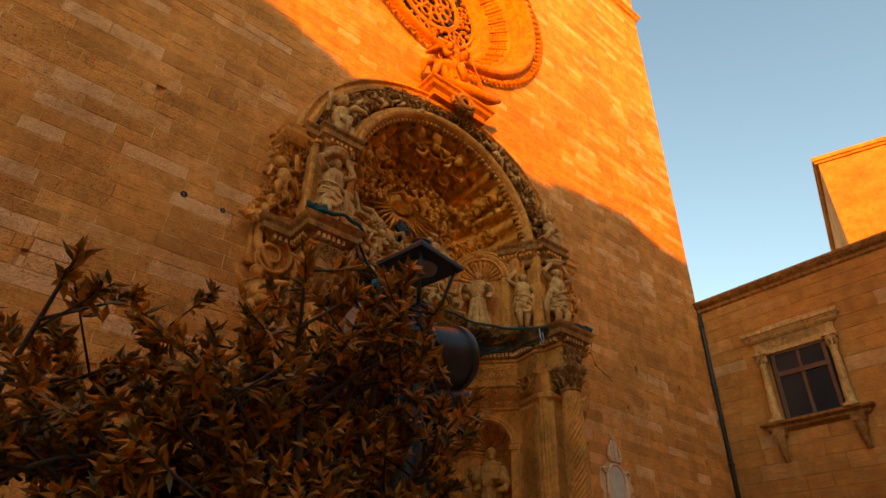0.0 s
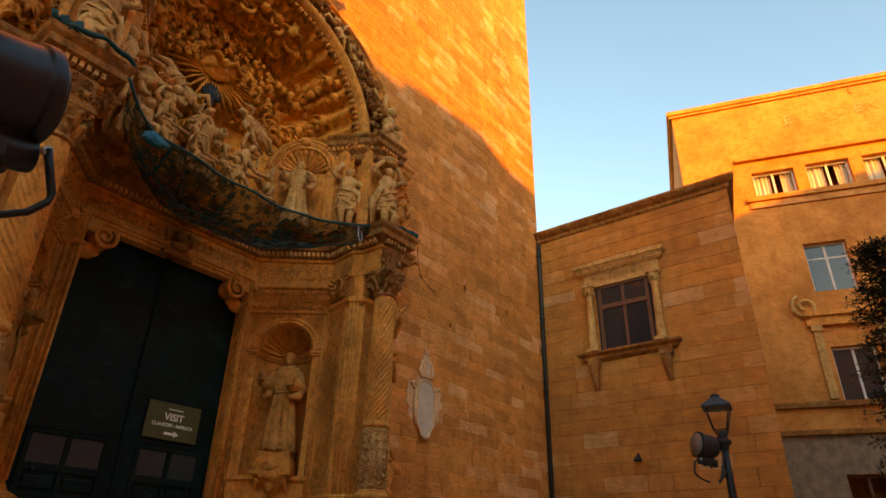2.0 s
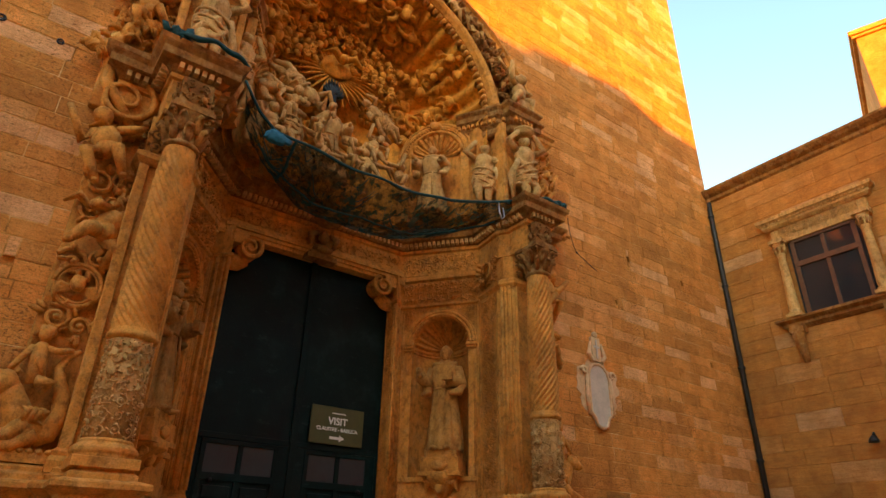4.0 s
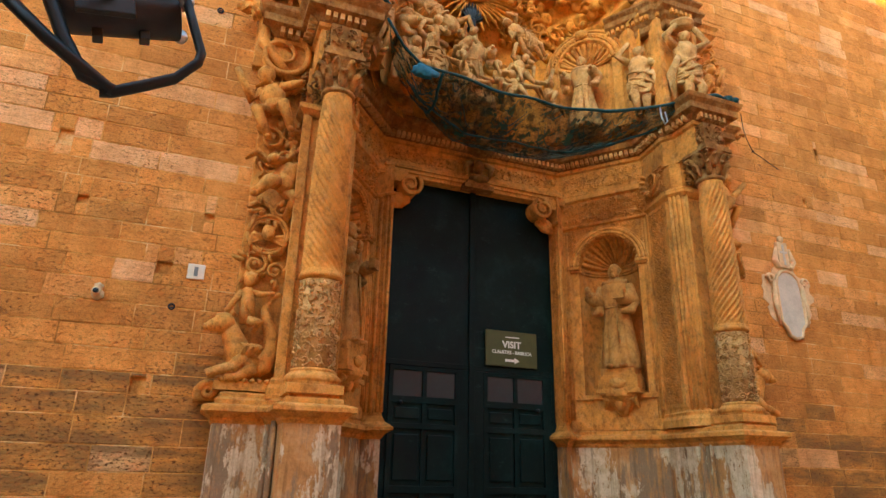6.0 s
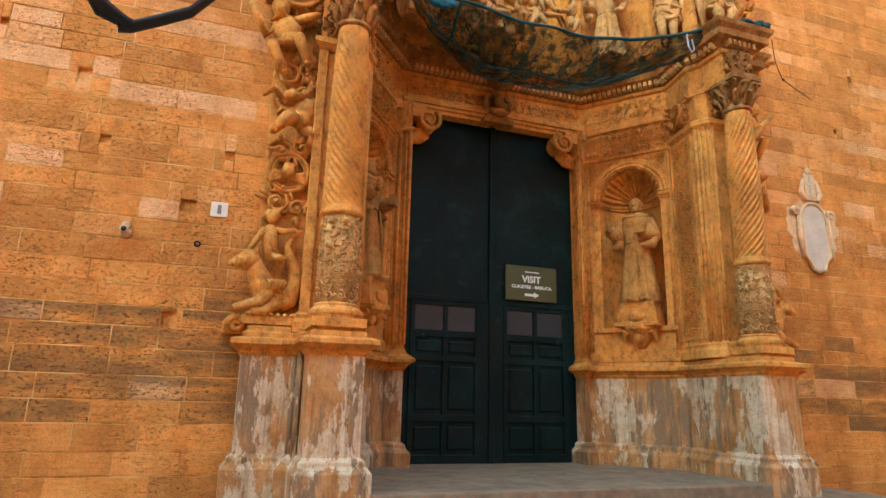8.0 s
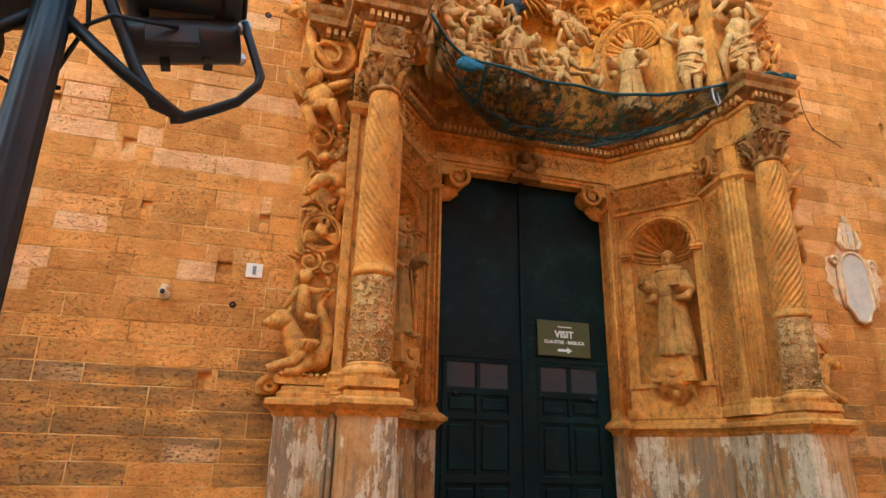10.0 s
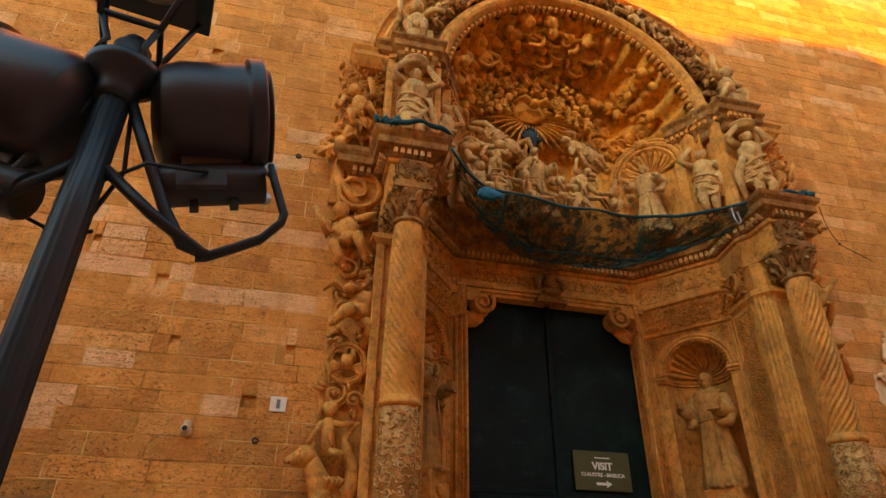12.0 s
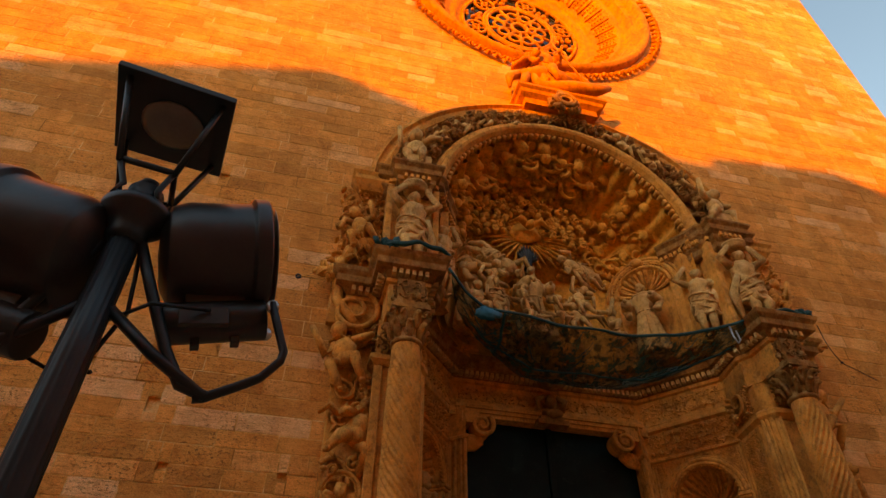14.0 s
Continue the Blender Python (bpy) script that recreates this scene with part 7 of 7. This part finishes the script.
g = Geo().sweep([(HX, 0.35), (HX, HY), (19.0, -2.9)], [(0.0, 9.82), (0.06, 9.88), (0.06, 9.96), (0.14, 10.02), (0.2, 10.10), (0.2, 10.16)], back=-0.6)
part("eaves_moulding", g, M_DARK, house, "dark weathered eaves moulding")
g = Geo().add([(x, y, 10.16) for x, y in foot] + [(14.5, -2.0, 10.9)], [(0, 1, 4), (1, 2, 4), (2, 3, 4), (3, 0, 4)])
part("roof", g, M_ROOF, house)
win = new("window")
win.parent = house
tagged(win, "carved stone window with two slender columns")
ya, yb, za, zb = WIN
part("opening", Geo().box(HX - 0.014, HX + 0.05, ya - 0.08, yb + 0.08, za - 0.02, zb + 0.1), M_GLASS, win, "dark panes")
g = Geo()
for y0, y1 in ((ya - 0.02, ya + 0.07), (yb - 0.07, yb + 0.02), (-2.44, -2.36)):
    g.box(HX - 0.055, HX - 0.016, y0, y1, za, zb)
for z0, z1 in ((za, za + 0.07), (zb - 0.07, zb), (7.42, 7.54)):
    g.box(HX - 0.06, HX - 0.016, ya, yb, z0, z1)
part("window_frame", g, M_WOOD, win, "brown wooden casement", 0.008)
for yc in (-3.26, -1.52):
    g = Geo().lathe([(0.13, 6.36), (0.13, 6.42), (0.10, 6.46), (0.115, 6.52), (0.105, 6.8), (0.095, 6.84), (0.10, 6.88), (0.085, 7.5), (0.08, 7.72), (0.10, 7.75), (0.085, 7.78), (0.12, 7.98), (0.13, 8.04)], (HX - 0.13, yc, 0), 24)
    g.box(HX - 0.28, HX + 0.0, yc - 0.15, yc + 0.15, 6.30, 6.37)
    g.box(HX - 0.28, HX + 0.0, yc - 0.16, yc + 0.16, 8.04, 8.12)
    for k in range(8):
        a = 2 * math.pi * k / 8
        g.tube([(HX - 0.13 + 0.09 * math.cos(a), yc + 0.09 * math.sin(a), 7.8), (HX - 0.13 + 0.13 * math.cos(a), yc + 0.13 * math.sin(a), 7.95), (HX - 0.13 + 0.16 * math.cos(a), yc + 0.16 * math.sin(a), 7.9)], [0.03, 0.035, 0.012], 5)
    part("small_column", g, M_PALE, win, "slender pale column")
g = Geo()
g.box(HX - 0.10, HX + 0.02, -3.42, -1.36, 8.06, 8.18)
g.box(HX - 0.08, HX + 0.02, -3.40, -1.38, 8.18, 8.46)
g.sweep([(HX, -1.30), (HX - 0.12, -1.30), (HX - 0.12, -3.48), (HX, -3.48)][::1], [(0.0, 8.44), (0.06, 8.5), (0.06, 8.56), (0.14, 8.62), (0.14, 8.70), (0.0, 8.76)], back=-0.1)
g.take(relief(1.7, 0.24, 0.14, 0.05, 120, 0.1), plane_map((HX - 0.08, -2.39, 8.20), (0, 1, 0), (-1, 0, 0)))
for k in range(26):
    y = -3.5 + 2.2 * (k + 0.5) / 26
    g.box(HX - 0.22, HX - 0.16, y - 0.022, y + 0.022, 8.55, 8.62)
part("window_hood", g, M_PALE, win, "carved frieze and dentil hood", 0.006)
g = Geo()
g.sweep([(HX, -1.20), (HX - 0.10, -1.20), (HX - 0.10, -3.56), (HX, -3.56)], [(-0.06, 6.08), (0.02, 6.14), (0.02, 6.2), (0.12, 6.25), (0.12, 6.30), (0.0, 6.32)], back=-0.1)
part("sill", g, M_DARK, win, "moulded stone sill", 0.006)
for yc in (-3.30, -1.48):
    g = Geo()
    g.box(HX - 0.20, HX, yc - 0.15, yc + 0.15, 5.95, 6.14)
    g.tube([(HX - 0.14, yc, 5.98), (HX - 0.12, yc, 5.7), (HX - 0.04, yc, 5.35)], [0.13, 0.11, 0.06], 8)
    part("console", g, M_DARK, win, "sooty stone console", 0.01)
g = Geo().tube([(HX - 0.075, -0.075, 0.0), (HX - 0.075, -0.075, 9.6), (HX - 0.03, -0.06, 9.85)], 0.055, 10)
for z in (1.5, 3.5, 5.5, 7.5, 9.4):
    g.lathe([(0.075, z), (0.075, z + 0.05)], (HX - 0.075, -0.075, 0), 12)
dp = single("drainpipe", g, M_PIPE, "dark metal drainpipe in the corner of the square", "pipe")
lk = thing("wall_lamp", "small dark wall lamp on the side house", "lamp")
part("bracket", Geo().tube([(HX, -2.33, 3.70), (HX - 0.1, -2.33, 3.80), (HX - 0.16, -2.33, 3.74)], 0.02, 6), M_IRON, lk)
part("shade", Geo().lathe([(0.03, 3.74), (0.09, 3.66), (0.09, 3.62)], (HX - 0.17, -2.33, 0), 14), M_IRON, lk)

# ---- the tall building behind ----
BC, BU, BN = np.array([17.4, -2.5]), np.array([0.31, -0.951]), np.array([-0.951, -0.31])


def back_box(g, u0, u1, z0, z1, o0, o1):
    """A box on the tall building's front: along it, in height, and out of it."""
    b = Geo().box(u0, u1, o0, o1, z0, z1)
    g.take(b, lambda p: np.stack([BC[0] + p[:, 0] * BU[0] + p[:, 1] * BN[0], BC[1] + p[:, 0] * BU[1] + p[:, 1] * BN[1], p[:, 2]], 1))


tower = thing("college_building", "tall ochre rendered building with carved lettering and white windows", "building")
OPEN = [(2.45, 3.88, 14.08, 15.10), (4.28, 5.70, 14.08, 15.15), (6.12, 7.55, 14.08, 15.15), (7.95, 9.35, 14.08, 15.15), (3.50, 4.82, 10.05, 11.88), (7.6, 8.9, 10.05, 11.88), (3.50, 4.78, 6.33, 8.10), (7.6, 8.9, 6.33, 8.10), (3.0, 4.2, 2.4, 4.15)]
g = Geo()
us = sorted({0.0, 24.0} | {o[0] for o in OPEN} | {o[1] for o in OPEN})
zs = sorted({0.0, 18.3} | {o[2] for o in OPEN} | {o[3] for o in OPEN})
nu, nz = len(us), len(zs)
solid = [(i, j) for i in range(nu - 1) for j in range(nz - 1) if not any(o[0] <= us[i] and us[i + 1] <= o[1] and o[2] <= zs[j] and zs[j + 1] <= o[3] for o in OPEN)]
at = lambda i, j, k: (k * nu + i) * nz + j
faces = []
for i, j in solid:
    faces.append((at(i, j, 0), at(i + 1, j, 0), at(i + 1, j + 1, 0), at(i, j + 1, 0)))
    faces.append((at(i, j + 1, 1), at(i + 1, j + 1, 1), at(i + 1, j, 1), at(i, j, 1)))
    for (di, dj), (a, b) in (((-1, 0), ((i, j), (i, j + 1))), ((1, 0), ((i + 1, j + 1), (i + 1, j))), ((0, -1), ((i + 1, j), (i, j))), ((0, 1), ((i, j + 1), (i + 1, j + 1)))):
        if (i + di, j + dj) not in solid:
            faces.append((at(*a, 0), at(*b, 0), at(*b, 1), at(*a, 1)))
g.add([(BC[0] + u * BU[0] + o * BN[0], BC[1] + u * BU[1] + o * BN[1], z) for o in (0.0, -0.5) for u in us for z in zs], faces)
part("wall", g, M_BACK, tower)
g = Geo()
back_box(g, 0.0, 24.0, 0.0, 18.3, -12.0, -1.6)
back_box(g, 0.0, 0.4, 0.0, 18.3, -1.7, -0.5)
back_box(g, 0.0, 24.0, 18.1, 18.3, -1.7, -0.4)
part("inner_wall", g, M_BACK, tower)
g = Geo()
back_box(g, -0.12, 24.0, 18.3, 18.42, -12.0, 0.08)
back_box(g, -0.18, 24.0, 18.42, 18.62, -12.0, 0.14)
part("roof_cornice", g, M_BACK, tower, bevel=0.02)
g = Geo()
back_box(g, 1.95, 24.0, 15.62, 15.80, -0.1, 0.16)
back_box(g, 2.05, 24.0, 13.78, 13.96, -0.1, 0.18)
back_box(g, 2.15, 24.0, 13.52, 13.78, -0.1, 0.08)
part("string_course", g, M_BACK, tower, bevel=0.02)
for z0, z1, o in ((6.15, 6.33, 0.16), (5.30, 5.46, 0.2)):
    g = Geo()
    back_box(g, 0.0, 24.0, z0, z1, -0.1, o)
    part("string_course", g, M_DARK, tower, "sooty weathered string course", 0.02)
g = Geo()
for u0, u1, z0, z1 in ((0.0, 2.99, 0.0, 5.30), (4.21, 24.0, 0.0, 5.30), (2.99, 4.21, 0.0, 2.39), (2.99, 4.21, 4.16, 5.30)):
    back_box(g, u0, u1, z0, z1, -0.05, 0.03)
part("base_storey", g, M_STEP, tower, "grey-brown stone base storey")
for k, (u0, u1, z0, z1) in enumerate(OPEN):
    w = new("window")
    w.parent = tower
    tagged(w, "white framed window with cream curtains" if z0 > 6 else "dark low window")
    g = Geo()
    for a, b, c, d in ((u0, u0 + 0.07, z0, z1), (u1 - 0.07, u1, z0, z1), (u0, u1, z0, z0 + 0.07), (u0, u1, z1 - 0.07, z1), ((u0 + u1) / 2 - 0.04, (u0 + u1) / 2 + 0.04, z0, z1)):
        back_box(g, a, b, c, d, -0.26, -0.2)
    if 9 < z0 < 12:
        back_box(g, u0, u1, z1 - 0.58, z1 - 0.52, -0.26, -0.2)
    part("window_frame", g, M_FRAME if z0 > 6 else M_WOOD, w, bevel=0.006)
    if 9 < z0 < 12 or 6 < z0 < 7:
        g = Geo()
        back_box(g, u0, u1, z0, z1, -0.235, -0.225)
        pane = part("pane", g, M_GLASS, w, "reflecting pane")
    if z0 > 6:
        for side in (0, 1):
            wd = (u1 - u0) * (0.42 if side == 0 else 0.30)
            a0 = u0 + 0.02 if side == 0 else u1 - wd - 0.02
            cg = Geo().grid(lambda a, b, a0=a0, wd=wd, z0=z0, z1=z1: (a0 + wd * a, -0.36 + 0.035 * math.sin(a * 26) + 0.02 * math.sin(a * 11 + 1), z0 + (z1 - z0) * b), 40, 2)
            cu = Geo().take(cg, lambda p: np.stack([BC[0] + p[:, 0] * BU[0] + p[:, 1] * BN[0], BC[1] + p[:, 0] * BU[1] + p[:, 1] * BN[1], p[:, 2]], 1))
            part("curtain", cu, M_CURTAIN, w, "gathered cream curtain")
# carved surrounds of the middle windows: slim pilasters and a broken scroll pediment
for u in (3.22, 5.08, 7.3, 9.2):
    g = Geo()
    back_box(g, u - 0.12, u + 0.12, 6.4, 8.70, 0.0, 0.14)
    back_box(g, u - 0.16, u + 0.16, 8.62, 8.80, 0.0, 0.2)
    part("window_pilaster", g, M_PALE, tower)
for u0 in (2.95, 7.05):
    g = Geo()
    back_box(g, u0, u0 + 2.4, 8.80, 9.0, 0.0, 0.2)
    back_box(g, u0 + 0.1, u0 + 2.3, 8.98, 9.14, 0.0, 0.14)
    back_box(g, u0, u0 + 2.4, 9.12, 9.28, 0.0, 0.26)
    part("window_cornice", g, M_CARVED, tower, "moulded window cornice")
    t = np.linspace(0.3, 2.9 * math.pi, 36)
    for end in (1, -1):
        cu_ = u0 + 0.1 if end > 0 else u0 + 2.3
        sg = Geo().tube([(cu_ + end * (0.42 * (1 - 0.75 * k / 36)) * math.cos(a + 1.7), 0.12, 9.5 + 0.42 * (1 - 0.75 * k / 36) * math.sin(a + 1.7)) for k, a in enumerate(t)], [0.07, 0.05], 6)
        g = Geo().take(sg, lambda p: np.stack([BC[0] + p[:, 0] * BU[0] + p[:, 1] * BN[0], BC[1] + p[:, 0] * BU[1] + p[:, 1] * BN[1], p[:, 2]], 1))
        part("pediment_scroll", g, M_PALE, tower, "pale scroll of a broken pediment")
g = Geo()
back_box(g, 6.42, 6.52, 17.98, 18.22, 0.0, 0.05)
part("bracket", g, M_BACK, tower)
ob = words("lettering", "DEVS SCIEN", 0.62, (BC[0] + BU[0] * 5.35 + BN[0] * 0.004, BC[1] + BU[1] * 5.35 + BN[1] * 0.004, 17.24), 90, math.degrees(math.atan2(BU[1], BU[0])), M_BACK, tower, 0.0, 0.012)
ob.data.space_character = 1.18

# ---- unseen houses added across the square, behind the camera, to shade the lower part of the front ----
# roof heights are stepped to shape the shade's edge on the front
SHADE_ROWS = [(-60, -28.6, 16.3, 16.9), (-28.6, -23.4, 16.9, 18.45), (-23.4, -20.9, 17.62, 17.6), (-20.9, -17.6, 17.7, 18.05), (-17.6, -15.4, 17.95, 17.9), (-15.4, -12.2, 18.2, 18.6), (-12.2, -6.0, 18.1, 18.25), (-6.0, 1.5, 18.3, 18.4), (1.5, 12.0, 18.75, 18.75), (12.0, 30.0, 19.0, 19.0)]
for x0, x1, za_, zb_ in SHADE_ROWS:
    h = thing("unseen_house", "unseen tall ochre house added across the square to shade the church front", "house", "houses across the square")
    g = Geo().add([(x0, -24, 0), (x1, -24, 0), (x1, -24, zb_), (x0, -24, za_), (x0, -36, 0), (x1, -36, 0), (x1, -36, zb_), (x0, -36, za_)],
                  [(3, 2, 1, 0), (4, 5, 6, 7), (0, 4, 7, 3), (1, 2, 6, 5)])
    part("wall", g, M_BACK, h)
    g = Geo().add([(x0, -24.0, za_), (x1, -24.0, zb_), (x1, -36, zb_), (x0, -36, za_), (x0, -24.0, za_ - 0.25), (x1, -24.0, zb_ - 0.25), (x1, -36, zb_ - 0.25), (x0, -36, za_ - 0.25)],
                  [(0, 1, 2, 3), (7, 6, 5, 4), (0, 4, 5, 1), (1, 5, 6, 2), (2, 6, 7, 3), (3, 7, 4, 0)])
    part("roof", g, M_ROOF, h)
    n = max(1, int((x1 - x0) / 3))
    for k in range(n):
        for z in (1.0, 4.6, 8.2, 11.8):
            c = x0 + (k + 0.5) * (x1 - x0) / n
            part("window", Geo().box(c - 0.5, c + 0.5, -24.0, -23.96, z, z + 2.0), M_GLASS, h)
# one more unseen house, added to close the square's left side
h = thing("unseen_house", "unseen long ochre house added to close the square", "house", "houses across the square")
part("wall", Geo().box(-34, -26, -24, 13, 0, 11.0), M_BACK, h)
part("roof", Geo().box(-34.2, -25.8, -24, 13, 11.0, 11.3), M_ROOF, h)

# ---- the blocks of the church front ----
def without_holes(a, b, z0, z1):
    """The pieces of a block that the scaffold holes leave."""
    rects = [(a, b, z0, z1)]
    for x, z, w, h in HOLES:
        out = []
        for a, b, z0, z1 in rects:
            lo, hi, bot, top = x - w, x + w, z - h, z + h
            if b <= lo or a >= hi or z1 <= bot or z0 >= top:
                out.append((a, b, z0, z1))
                continue
            if a < lo:
                out.append((a, lo, z0, z1))
            if b > hi:
                out.append((hi, b, z0, z1))
            a2, b2 = max(a, lo), min(b, hi)
            if z0 < bot:
                out.append((a2, b2, z0, bot))
            if z1 > top:
                out.append((a2, b2, top, z1))
        rects = out
    return [r for r in rects if r[1] - r[0] > 0.03 and r[3] - r[2] > 0.03]


def block_rows():
    rnd = random.Random(101)
    z = 0.0
    while z < 24.5:
        h = rnd.choice((0.205, 0.225, 0.235, 0.245, 0.27))
        x = FX0 + rnd.uniform(0, 0.4)
        mid = z + h / 2
        cut = opening_half(mid) + 0.0 if mid < ZC + 2.85 else 0.0
        rc = 3.0 ** 2 - (mid - RZ) ** 2
        rc = math.sqrt(rc) if rc > 0 else 0.0
        while x < FX1 - 0.05:
            w = rnd.uniform(0.42, 1.05)
            xb = min(FX1, x + w)
            if FX1 - xb < 0.2:
                xb = FX1
            spans = [(x, xb)]
            for lo, hi in ((-cut, cut), (RX - rc, RX + rc)):
                if hi > lo:
                    nxt = []
                    for a, b in spans:
                        if b <= lo or a >= hi:
                            nxt.append((a, b))
                        else:
                            if a < lo:
                                nxt.append((a, lo))
                            if b > hi:
                                nxt.append((hi, b))
                    spans = nxt
            for a, b in spans:
                if b - a > 0.05:
                    o = rnd.uniform(0, 0.006)
                    for piece in without_holes(a, b, z, z + h):
                        yield *piece, o
            x = xb
        z += h


J, C = 0.0065, 0.004
unit = bpy.data.meshes.new("block")
unit.from_pydata([(-0.5, 0.003, -0.5), (0.5, 0.003, -0.5), (0.5, 0.003, 0.5), (-0.5, 0.003, 0.5), (-0.488, 0, -0.472), (0.488, 0, -0.472), (0.488, 0, 0.472), (-0.488, 0, 0.472)], [],
                 [(4, 5, 6, 7), (0, 1, 5, 4), (1, 2, 6, 5), (2, 3, 7, 6), (3, 0, 4, 7)])
unit.materials.append(M_BLOCK)
worn_unit = unit.copy()
worn_unit.materials[0] = M_WORN
far, far_worn, made, dice = Geo(), Geo(), 0, random.Random(55)
for a, b, z0, z1, o in block_rows():
    worn = 1.15 < z0 < 2.55 and dice.random() < (0.96 if 1.25 < z0 < 2.1 else 0.5)
    near = (-7.6 < a and b < -3.5 and 0.4 < z0 < 4.75)
    if near and made < 300:
        ob = new("block", worn_unit if worn else unit)
        ob.location = ((a + b) / 2, -o, (z0 + z1) / 2)
        ob.scale = (b - a - 2 * J, 1.0, z1 - z0 - 2 * J)
        ob.parent = wall_front
        made += 1
    else:
        xa, xb, za_, zb_ = a + J, b - J, z0 + J, z1 - J
        (far_worn if worn else far).add([(xa, 0.003, za_), (xb, 0.003, za_), (xb, 0.003, zb_), (xa, 0.003, zb_), (xa + C, -o, za_ + C), (xb - C, -o, za_ + C), (xb - C, -o, zb_ - C), (xa + C, -o, zb_ - C)],
                [(4, 5, 6, 7), (0, 1, 5, 4), (1, 2, 6, 5), (2, 3, 7, 6), (3, 0, 4, 7)])
tagged(part("worn_facing", far_worn, M_WORNS, wall_front, "darker worn courses low on the wall"), kind="stuff")
tagged(part("block_facing", far, M_BLOCKS, wall_front, "courses of sandstone blocks"), kind="stuff")
